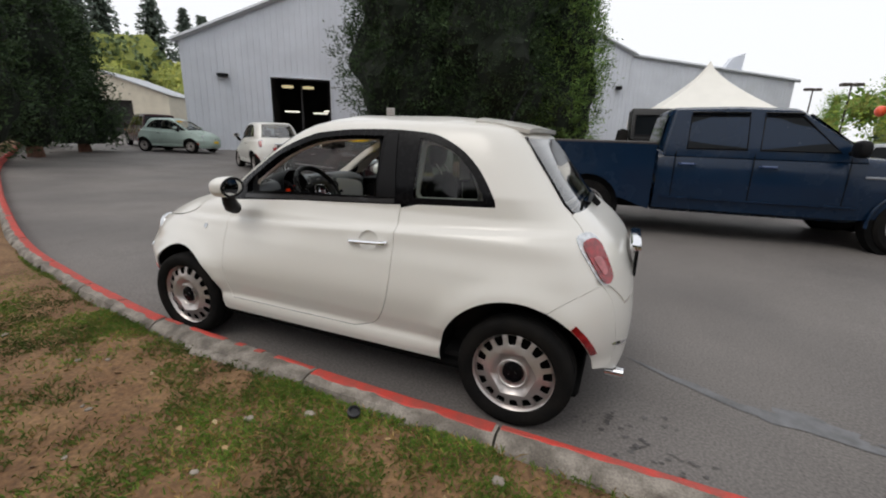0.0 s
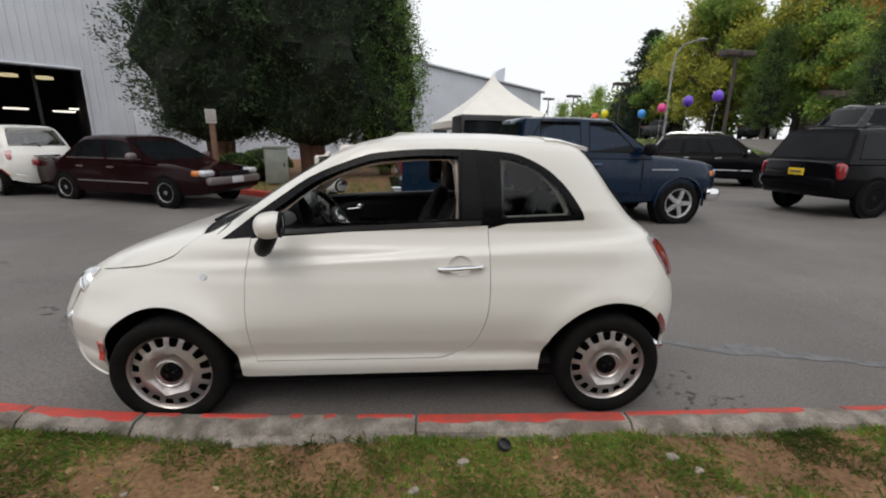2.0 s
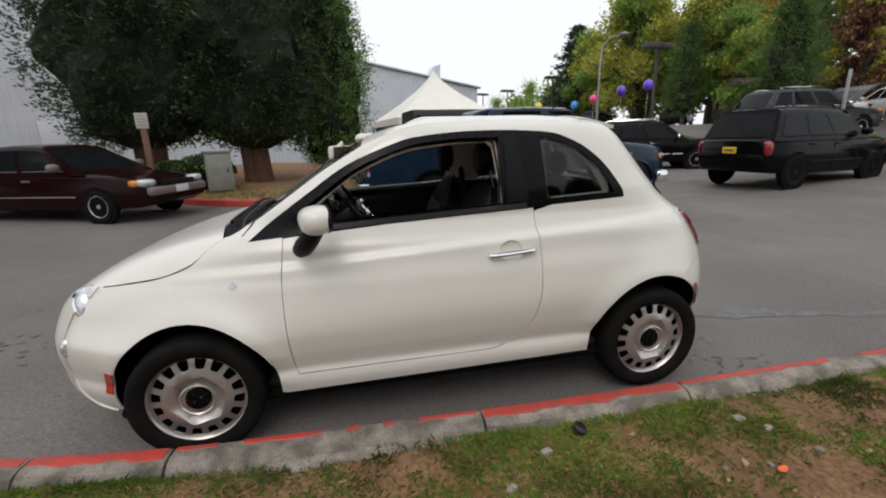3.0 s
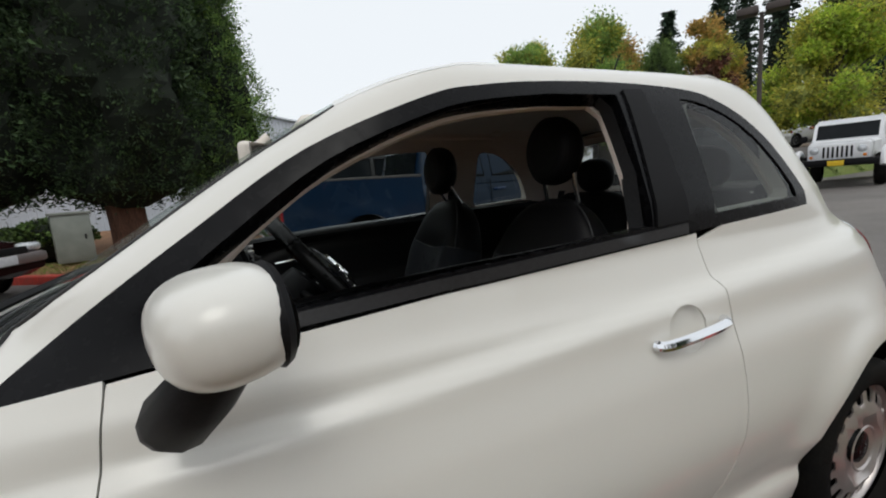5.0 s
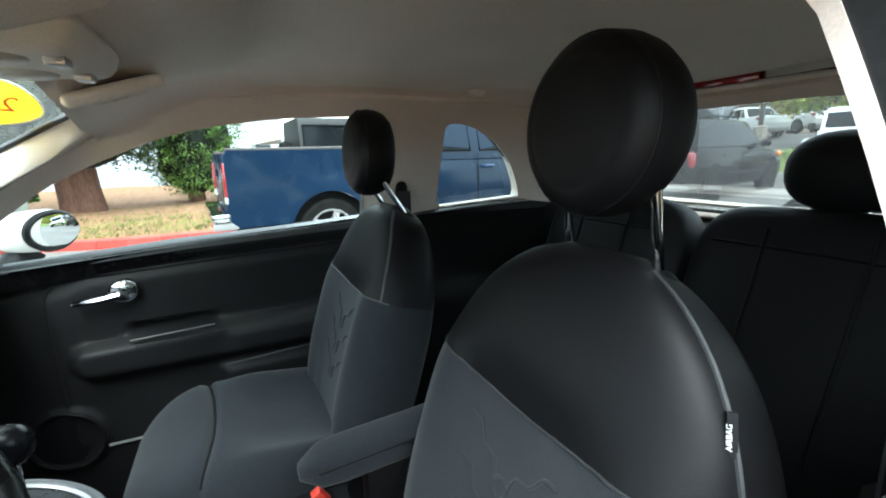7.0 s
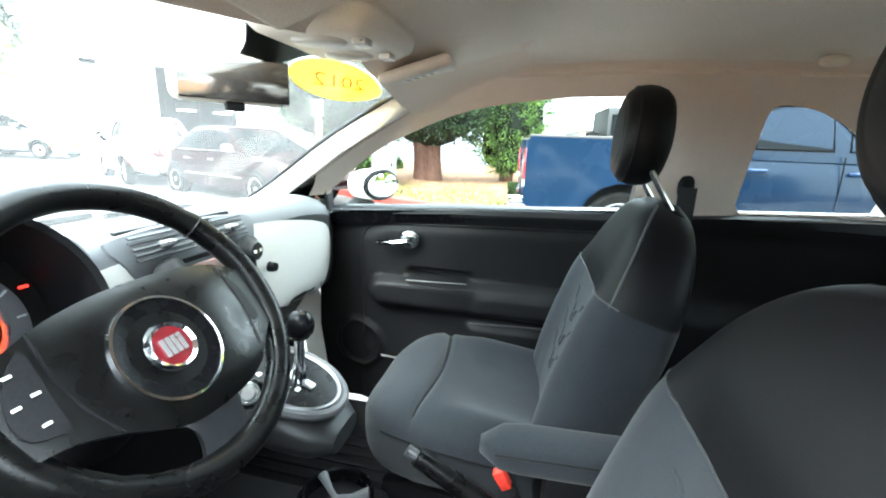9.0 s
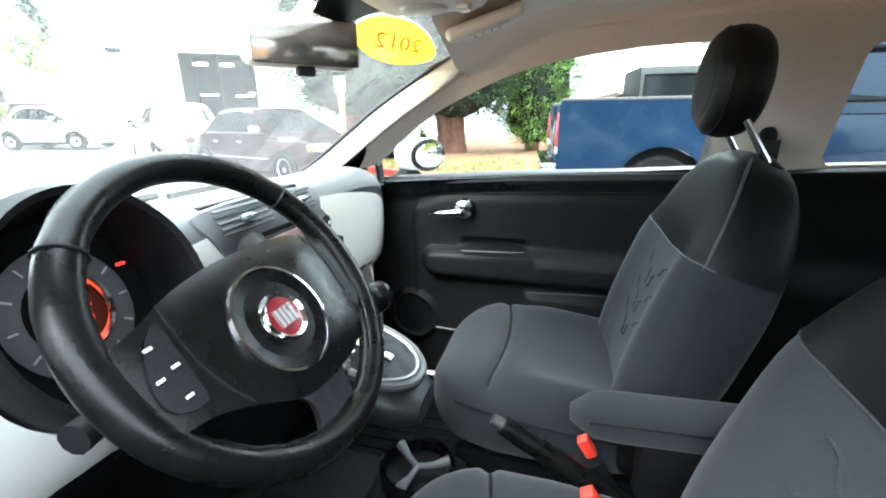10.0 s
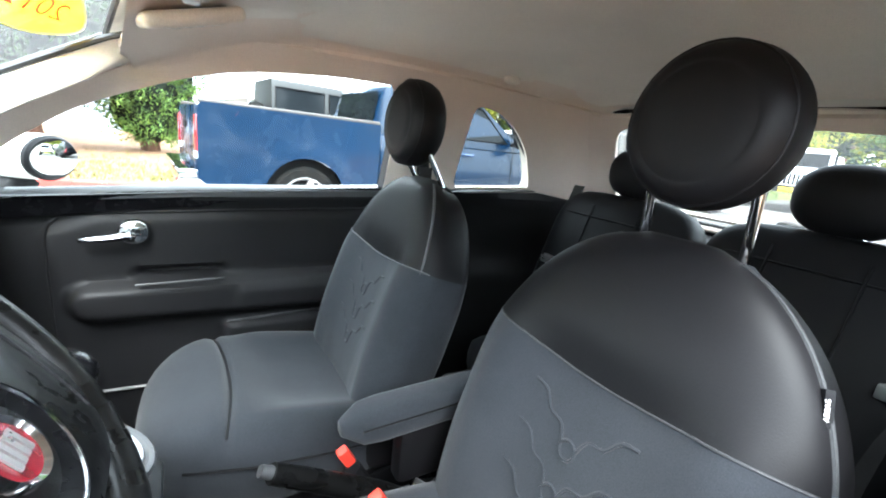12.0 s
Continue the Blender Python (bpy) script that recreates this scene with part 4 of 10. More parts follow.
def door_card(s):
    def surf(x, z):
        y = 0.632 + 0.012 * np.clip((0.9 - z) / 0.5, 0, 1)
        # sill roll at the top
        y = y - 0.012 * np.exp(-((z - 1.03 - 0.03 * x) / 0.018) ** 2)
        # padded inset panel
        rx = bulge(x + 0.50, 0.006) * bulge(0.985 - 0.03 * np.clip(-0.40 - x, 0, 1) * 12 - z + 0.03 * np.clip(x, -1, 1), 0.005)
        y = y - 0.012 * rx
        # elbow pad behind the pull cup
        pad = bulge(0.792 - z + 0.05 * np.clip(x + 0.02, -0.2, 0), 0.004) * bulge(z - 0.722, 0.004) * bulge(x + 0.115 - 0.25 * (z - 0.73), 0.006)
        y = y - 0.010 * pad
        # armrest
        top = 0.815 + 0.02 * x
        low = 0.716 - 0.01 * np.clip(x, -1, 1)
        nose = 0.030 * (((z - 0.768) / 0.05) ** 2)
        arm = bulge(top - z, 0.0035) * bulge(z - low, 0.005) * bulge(x + 0.462 - nose, 0.006)
        y = y - 0.045 * arm
        # pull cup
        y = y + 0.030 * np.exp(-((x + 0.235) / 0.098) ** 8) * np.exp(-((z - 0.832) / 0.014) ** 4)
        # map pocket lip
        y = y - 0.022 * bulge(0.675 - z, 0.004) * bulge(x + 0.135, 0.006) * bulge(z - 0.50, 0.02)
        y = y - 0.012 * np.exp(-((np.hypot(x + 0.512, z - 0.558) - 0.082) / 0.009) ** 2)
        return x, -y, z
    card = part("door_card", shell(DOOR_OUT[::-1], [], surf, 0.012, 0.0095 if s > 0 else 0.02, mirror=s > 0, flip=True), TRIM, car, "charcoal moulded door card")

    def at(x, z, out=0.0):
        p = surf(np.array(x), np.array(z))
        return Vector((float(p[0]), s * (-float(p[1]) - out), float(p[2])))
    c = at(-0.33, 0.943, 0.012)
    part("latch_boss", ellipsoid(c, (0.034, 0.020, 0.032), 2.2, 20, 12), CHROME, card, "chrome door latch")
    part("latch_lever", tube([at(-0.335, 0.938, 0.03), at(-0.38, 0.932, 0.034), at(-0.432, 0.928, 0.03)], [0.012, 0.009, 0.006], 8), CHROME, card)
    part("pull_strip", tube([Vector((x, s * (0.632 - 0.052), 0.8155 + 0.03 * (x + 0.33))) for x in np.linspace(-0.332, -0.138, 9)], 0.0028, 6), mat("dark_satin_strip", (0.045, 0.046, 0.048), 0.35, spec=0.4, var=0.1, scale=20), card)
    part("speaker_grille", lathe([(0, 0.0), (0.05, 0.004), (0.070, 0.002), (0.075, -0.004)], 28, m=Matrix.Translation(at(-0.512, 0.558, 0.006)) @ pose(0, 0, 0, 90 * s, 0, 0)), BLACK, card)
    part("pocket_edge", tube([at(-0.13, 0.678, 0.003), at(0.0, 0.684, 0.003), at(0.13, 0.688, 0.003)], 0.003, 6), mat("dark_satin_strip", (0.045, 0.046, 0.048), 0.35, spec=0.4, var=0.1, scale=20), card)
    lip = [at(x, z, 0.0015) for x, z in spline([(-0.497, 0.60), (-0.498, 0.80), (-0.496, 0.925), (-0.478, 0.966), (-0.43, 0.981), (-0.2, 0.991), (0.1, 1.0), (0.31, 1.006)], 6)]
    part("panel_lip", tube(lip, 0.0035, 6), TRIM, card)
    part("speaker_ring", tube([at(-0.512 + 0.080 * math.cos(a), 0.558 + 0.080 * math.sin(a), 0.002) for a in np.linspace(0, 2 * math.pi, 33)[:-1]], 0.0045, 6, closed=True), TRIM, card)
    # pale line along the lower pocket
    part("kick_strip", tube([at(-0.43, 0.520, 0.004), at(-0.30, 0.512, 0.004), at(-0.10, 0.505, 0.004)], 0.004, 6), mat("pale_grey_line", (0.22, 0.22, 0.22), 0.5, var=0.2, scale=20), card)
    sill = [(-0.645, 1.01), (-0.55, 1.026), (-0.2, 1.046), (0.318, 1.062)]
    rings = []
    for x, z in sill:
        w = float(half_width(x, z))
        rings.append([(x, s * 0.613, z - 0.016), (x, s * 0.615, z - 0.002), (x, s * 0.624, z + 0.007), (x, s * (w - 0.012), z + 0.012)])
    part("door_sill_top", loft(rings, closed=False, caps=False), SILL, card)


def rear_sides():
    for s in (-1, 1):
        o = [(0.335, 1.06), (0.93, 1.085), (1.12, 1.06), (1.15, 0.8), (1.1, 0.5), (0.72, 0.36), (0.345, 0.34)]

        def surf(x, z):
            y = 0.615 - 0.05 * np.clip((x - 0.6) / 0.5, 0, 1) ** 2 - 0.035 * bulge(0.80 - z, 0.01) * bulge(x - 0.45, 0.02) + 0 * z
            y = y - 0.02 * np.exp(-((z - 1.065) / 0.02) ** 2)
            return x, -y, z
        q = part("rear_side_panel", shell(o[::-1], [], surf, 0.012, 0.03, mirror=s > 0, flip=True), TRIM, car, "charcoal rear side panel")
        rings = [[(x, s * 0.598, z), (x, s * 0.606, z + 0.008), (x, s * (float(half_width(x, z)) - 0.01), z + 0.014)] for x, z in ((0.335, 1.058), (0.6, 1.074), (0.93, 1.087))]
        part("panel_ledge", loft(rings, closed=False, caps=False), SILL, q)
        # belt tower and belt beside the front seat
        part("belt_guide", ellipsoid((0.43, s * 0.59, 1.15), (0.02, 0.015, 0.032), 2.6, 16, 10), BLACK, car, "black belt guide")
        pts = [(0.43, s * 0.57, 1.15), (0.43, s * 0.575, 0.9), (0.42, s * 0.58, 0.62), (0.33, s * 0.56, 0.42)]
        part("seat_belt", loft([[(p[0] - 0.022, p[1], p[2]), (p[0] + 0.022, p[1], p[2]), (p[0] + 0.022, p[1] - 0.003 * s, p[2]), (p[0] - 0.022, p[1] - 0.003 * s, p[2])] for p in [tuple(q) for q in spline(pts, 5)]]), WEB, car, "black seat belt")
        pts = [(1.06, s * 0.50, 1.13), (1.02, s * 0.49, 1.05), (0.93, s * 0.47, 0.86), (0.86, s * 0.46, 0.66)]
        b = part("seat_belt", loft([[(p[0] - 0.005, p[1] - 0.022, p[2]), (p[0] - 0.005, p[1] + 0.022, p[2]), (p[0], p[1] + 0.022, p[2]), (p[0], p[1] - 0.022, p[2])] for p in [tuple(q) for q in spline(pts, 5)]]), WEB, car, "black rear seat belt")
        part("belt_tongue", box(0.905, s * 0.44, 0.845, 0.93, s * 0.49, 0.875, 0.004), SATIN, b)


def front_seat(yc, s, dx=0.0, head=(0.0, 0.0), turn=0.62, welt_grey=None):
    """A front seat, s its outer side: cushion, back, round head restraint."""
    seat = part("front_seat", ellipsoid((dx, yc, 0.50), (0.25, 0.20, 0.06), 3.5, 20, 10), SEATSIDE, car, "slate fabric front seat with a round head restraint")
    # cushion: sections along its length, with a round nose
    def pad_top(x, y):
        lift = smooth((x + 0.15) / 0.10)
        dip = -0.010 * math.exp(-(y / 0.12) ** 2) - 0.016 * lift * math.exp(-(y / 0.13) ** 4) + (0.004 + 0.014 * lift) * math.exp(-((abs(y) - 0.190) / 0.040) ** 2)
        crease = -0.012 * math.exp(-((x + 0.150 + 0.5 * y * y) / 0.009) ** 2)
        return dip + crease
    hwc = Curve1((-0.325, 0.055), (-0.318, 0.105), (-0.305, 0.140), (-0.28, 0.178), (-0.24, 0.210), (-0.19, 0.231), (-0.12, 0.242), (0.0, 0.243), (0.10, 0.236), (0.20, 0.215))
    ztc = Curve1((-0.325, 0.600), (-0.318, 0.624), (-0.305, 0.648), (-0.28, 0.670), (-0.24, 0.690), (-0.19, 0.699), (-0.12, 0.690), (0.0, 0.672), (0.10, 0.658), (0.20, 0.640))
    zbc = Curve1((-0.325, 0.560), (-0.305, 0.520), (-0.28, 0.500), (-0.24, 0.485), (0.20, 0.49))
    rings = []
    for x in [-0.325, -0.322, -0.318, -0.312, -0.305, -0.293, -0.28, -0.26, -0.24, -0.215, -0.19, -0.175] + list(np.linspace(-0.168, -0.120, 13)) + list(np.linspace(-0.10, 0.20, 12)):
        zt, hw, zb = float(ztc(x)), float(hwc(x)), float(zbc(x))
        ring = []
        for a in np.linspace(0, 2 * math.pi, 57)[:-1]:
            c, d = math.cos(a), math.sin(a)
            y = hw * math.copysign(abs(c) ** 0.62, c)
            h = (zt + zb) / 2 + (zt - zb) / 2 * math.copysign(abs(d) ** 0.50, d)
            if d > 0:
                h += pad_top(x, y) * min(1.0, d * 2.2)
            ring.append((x + dx, yc + y, h))
        rings.append(ring)
    part("cushion", loft(rings), FABRIC, seat, "slate fabric seat cushion", angle=60)
    seam = []
    for y in np.linspace(-0.205, 0.205, 29):
        x = -0.150 - 0.5 * y * y
        c = min(0.999, abs(y) / float(hwc(x))) ** (1 / 0.62)
        zt, zb, d = float(ztc(x)), float(zbc(x)), math.sqrt(1 - c * c)
        seam.append(Vector((x + dx, yc + y, (zt + zb) / 2 + (zt - zb) / 2 * d ** 0.5 + pad_top(x, y) * min(1.0, d * 2.2) + 0.0012)))
    part("cushion_seam", tube(seam, 0.0030, 6), SEATSIDE, seat)
    for sy in (-1, 1):
        welt = [Vector((x + dx, yc + sy * (float(hwc(x)) + 0.0005), lerp(float(zbc(x)), float(ztc(x)), 0.66))) for x in np.linspace(-0.24, 0.16, 12)]
        part("cushion_welt", tube(welt, 0.0025, 6), SEATSIDE, seat)
    # back: sections up its height, leaning back
    lean = 17
    E = 0.55

    def bp(u, y, h):
        """u forward of the back's middle, h up along it."""
        a = radians(lean)
        return Vector((0.155 + dx + h * math.sin(a) - u * math.cos(a), yc + y, 0.62 + h * math.cos(a) + u * math.sin(a)))
    bw = Curve1((-0.06, 0.17), (-0.03, 0.21), (0.05, 0.234), (0.15, 0.244), (0.26, 0.245), (0.34, 0.236), (0.40, 0.214), (0.45, 0.184), (0.49, 0.146), (0.52, 0.102), (0.54, 0.05))
    bt = Curve1((-0.06, 0.045), (-0.03, 0.07), (0.05, 0.085), (0.15, 0.09), (0.26, 0.088), (0.35, 0.082), (0.43, 0.072), (0.49, 0.059), (0.52, 0.045), (0.54, 0.022))

    def dents(y, h):
        low = smooth((0.40 - h) / 0.10)
        return (-0.020 * math.exp(-(y / 0.115) ** 4) + 0.012 * math.exp(-((abs(y) - 0.175) / 0.045) ** 2)) * low - 0.004 * math.exp(-((abs(y) - 0.128) / 0.006) ** 2) * low

    def seam_h(y):
        return 0.334 - 0.009 * math.cos(min(1.0, abs(y) / 0.24) * math.pi)
    for name, hs, material in (("back_fabric", [-0.06, -0.045] + list(np.linspace(-0.03, 0.345, 20)), FABRIC), ("backrest", list(np.linspace(0.345, 0.50, 12)) + [0.51, 0.52, 0.53, 0.537, 0.54], SEATSIDE)):
        rings = []
        for h in hs:
            ring = []
            for a in np.linspace(0, 2 * math.pi, 73)[:-1]:
                c, d = math.cos(a), math.sin(a)
                y0 = float(bw(h)) * math.copysign(abs(c) ** E, c)
                hh = h + (seam_h(y0) - 0.345) * max(0.0, 1 - abs(h - 0.345) / 0.12)
                y = float(bw(hh)) * math.copysign(abs(c) ** E, c)
                u = float(bt(hh)) * math.copysign(abs(d) ** E, d)
                if d > 0:
                    u += dents(y, hh) * min(1.0, d * 2.5)
                ring.append(tuple(bp(u, y, hh)))
            rings.append(ring)
        part(name, loft(rings), material, seat, "charcoal vinyl shoulder of the backrest" if name == "backrest" else "slate fabric lower backrest", angle=60)

    def front(y, h):
        c = min(0.999, abs(y) / float(bw(h))) ** (1 / E)
        return float(bt(h)) * (math.sqrt(max(0.0, 1 - c * c))) ** E + dents(y, h)
    line = [bp(front(y, seam_h(y)) + 0.0005, y, seam_h(y)) for y in np.linspace(-0.226, 0.226, 33)]
    part("back_seam", tube(line, 0.0016, 6), welt_grey or STITCH, seat)
    for sy in (-1, 1):
        # piping round the shoulder
        edge = []
        for h in list(np.linspace(0.336, 0.50, 14)) + [0.515, 0.528]:
            c, d = math.cos(turn), math.sin(turn)
            edge.append(bp(float(bt(h)) * d ** E + 0.001, sy * float(bw(h)) * c ** E, h))
        part("back_piping", tube(edge, 0.0030, 6), welt_grey or STITCH, seat)
    # quilted squiggles on the face
    for k in range(3):
        h0 = 0.10 + 0.065 * k
        for sy in (-1, 1):
            pts = [(0.012, h0), (0.022, h0 + 0.022), (0.045, h0 + 0.028), (0.062, h0 + 0.05), (0.085, h0 + 0.055)]
            part("quilting", tube([bp(front(sy * y, h) + 0.0004, sy * y, h) for y, h in spline(pts, 3)], 0.0026, 6), FABRIC, seat)
        ring = [bp(front(0.013 * math.cos(a), h0) + 0.0004, 0.013 * math.cos(a), h0 - 0.004 + 0.013 * math.sin(a)) for a in np.linspace(0, 2 * math.pi, 13)[:-1]]
        part("quilting", tube(ring, 0.0026, 6, closed=True), FABRIC, seat)
    # head restraint
    hb = Vector((head[0], yc - 0.012, head[1]))
    m = Matrix.Translation(hb) @ pose(0, 0, 0, 0, 3, 0) @ pose(0, 0, 0, 0, -90, 0)
    disc = [(0, 0.0455), (0.045, 0.0455), (0.062, 0.0445), (0.0665, 0.0425), (0.069, 0.0425), (0.074, 0.0425), (0.085, 0.036), (0.093, 0.026), (0.0975, 0.013), (0.099, 0.0), (0.0975, -0.014), (0.092, -0.029), (0.082, -0.040), (0.06, -0.047), (0, -0.049)]
    part("head_restraint", lathe(disc, 56, m=m), SEATSIDE, seat, "round black vinyl head restraint", angle=60)
    part("restraint_seam", tube([m @ Vector((0.0945 * math.cos(a), 0.0945 * math.sin(a), 0.024)) for a in np.linspace(0, 2 * math.pi, 41)[:-1]], 0.0018, 6, closed=True), SEATSIDE, seat)
    for sy in (-1, 1):
        a, b = bp(-0.010, 0.069 * sy - 0.004, 0.518), hb + Vector((0.012, 0.066 * sy, -0.062))
        part("restraint_post", tube([a, b], 0.0065, 10), CHROME, seat, "chrome head restraint post")
        part("post_collar", lathe([(0.018, -0.012), (0.018, 0.008), (0.010, 0.014), (0, 0.014)], 16, m=Matrix.Translation(a) @ pose(0, 0, 0, 0, lean, 0)), BLACK, seat)
    part("recliner_cover", ellipsoid((0.15 + dx, yc - s * 0.225, 0.58), (0.07, 0.02, 0.06), 2.5, 16, 8), SEATSIDE, seat)
    tag = [bp(0.035, s * y, h) for y, h in ((0.2065, 0.400), (0.1975, 0.434))]
    tg = part("airbag_tag", tube(tag, 0.0055, 4), BLACK, seat, "black fabric tag with white letters")
    c = (tag[0] + tag[1]) / 2 + Vector((-0.0045, s * 0.0008, 0.0))
    bm = text_bm("AIRBAG", 0.006)
    up = (tag[1] - tag[0]).normalized()
    out = Vector((-0.80, 0.6 * s, -0.2)).normalized()
    out = (out - up * out.dot(up)).normalized()
    side = up.cross(out)
    rot = Matrix((up * 1, out.cross(up), out)).transposed().to_4x4()
    bmesh.ops.transform(bm, matrix=Matrix.Translation(c + out * 0.003) @ rot, verts=bm.verts[:])
    part("tag_letters", bm, LABELWHITE, seat)
    part("seat_rail", box(-0.25, yc - 0.19, 0.30, 0.25, yc - 0.15, 0.47, 0.01), BLACK, seat)
    part("seat_rail", box(-0.25, yc + 0.15, 0.30, 0.25, yc + 0.19, 0.47, 0.01), BLACK, seat)
    return seat


def rear_bench():
    bench = part("rear_bench", box(0.62, -0.52, 0.42, 1.0, 0.52, 0.58, 0.06, 3), FABRIC, car, "slate rear bench with round head restraints")
    for s in (-1, 1):
        m = Matrix.Translation((0.985, 0.27 * s, 0.828)) @ pose(0, 0, 0, 0, 18, 0)
        part("bench_back", ellipsoid((0, 0, 0), (0.075, 0.265, 0.30), 5, 28, 16, m=m), SEATSIDE, bench, "split rear backrest", angle=60)
        for dy in (-0.09, 0.09):
            part("bench_seam", tube([m @ Vector((-0.077, dy, h)) for h in np.linspace(-0.2, 0.24, 6)], 0.003, 6), SEATSIDE, bench)
        part("bench_seam", tube([m @ Vector((-0.076, y, 0.20)) for y in np.linspace(-0.2, 0.2, 6)], 0.003, 6), SEATSIDE, bench)
        hc = Vector((1.07, 0.27 * s, 1.200))
        part("head_restraint", ellipsoid(hc, (0.045, 0.112, 0.084), 2.4, 28, 16), SEATSIDE, bench, "oval black rear head restraint", angle=60)
        for dy in (-0.045, 0.045):
            part("restraint_post", tube([hc + Vector((-0.02, dy, -0.12)), hc + Vector((0, dy, -0.05))], 0.006, 8), CHROME, bench)
    part("parcel_shelf", box(1.09, -0.50, 1.0, 1.33, 0.50, 1.02, 0.008), TRIM, car, "charcoal parcel shelf")
    # trim round the tailgate window
    low = [(-0.56, 0.86), (-0.56, 1.075), (0.56, 1.075), (0.56, 0.86)]
    part("tailgate_lower_trim", shell(low, [], on_rear, 0.012, 0.05, lift=-0.043), TRIM, car, "charcoal lower tailgate trim")
    o = [(0.56, 1.078), (0.565, 1.11), (0.54, 1.22), (0.51, 1.33), (0.46, 1.42)]
    i = [tuple(q) for q in spline([(0.30, 1.084), (0.43, 1.088), (0.468, 1.11), (0.455, 1.18), (0.425, 1.27), (0.395, 1.345), (0.345, 1.380), (0.20, 1.392)], 4)]
    part("tailgate_trim", shell(o + [(-y, z) for y, z in o[::-1]], [i + [(-y, z) for y, z in i[::-1]]], on_rear, 0.015, 0.03, lift=-0.045), ROOFSIDE, car, "greige tailgate window trim")
    rim = [Vector((float(end_x(y, z, False)) - 0.046, y, z)) for y, z in i + [(-y, z) for y, z in i[::-1]]]
    part("tailgate_trim_edge", tube(rim, 0.010, 6, closed=True), BEIGEPLASTIC, car)
    part("high_brake_lamp", box(1.03, -0.10, 1.40, 1.06, 0.10, 1.425, 0.004), REDLENS, car)


# dashboard: profile in length and height, from the windscreen down to the knees
DASH = spline([(-0.93, 0.985), (-0.80, 1.035), (-0.68, 1.082), (-0.615, 1.097), (-0.57, 1.092), (-0.542, 1.070), (-0.532, 1.03), (-0.532, 0.95), (-0.540, 0.86), (-0.56, 0.815), (-0.63, 0.775), (-0.70, 0.66), (-0.74, 0.45), (-0.78, 0.32)], 3)


POD_Y = -0.322


def dash_back(y):
    return -0.07 * np.clip((np.abs(y) - 0.33) / 0.28, 0, 1) ** 2


def dash_drop(y):
    return -0.055 * np.clip((np.abs(y) - 0.30) / 0.32, 0, 1) ** 1.6


FACE_Z = np.array([q[1] for q in DASH])[14:31][::-1]
FACE_X = np.array([q[0] for q in DASH])[14:31][::-1]


def dash_face(y, z):
    """The dash face at width y and height z, as chart (y, z)."""
    d = dash_drop(y)
    return np.interp(z - d, FACE_Z, FACE_X) + dash_back(y), y, z


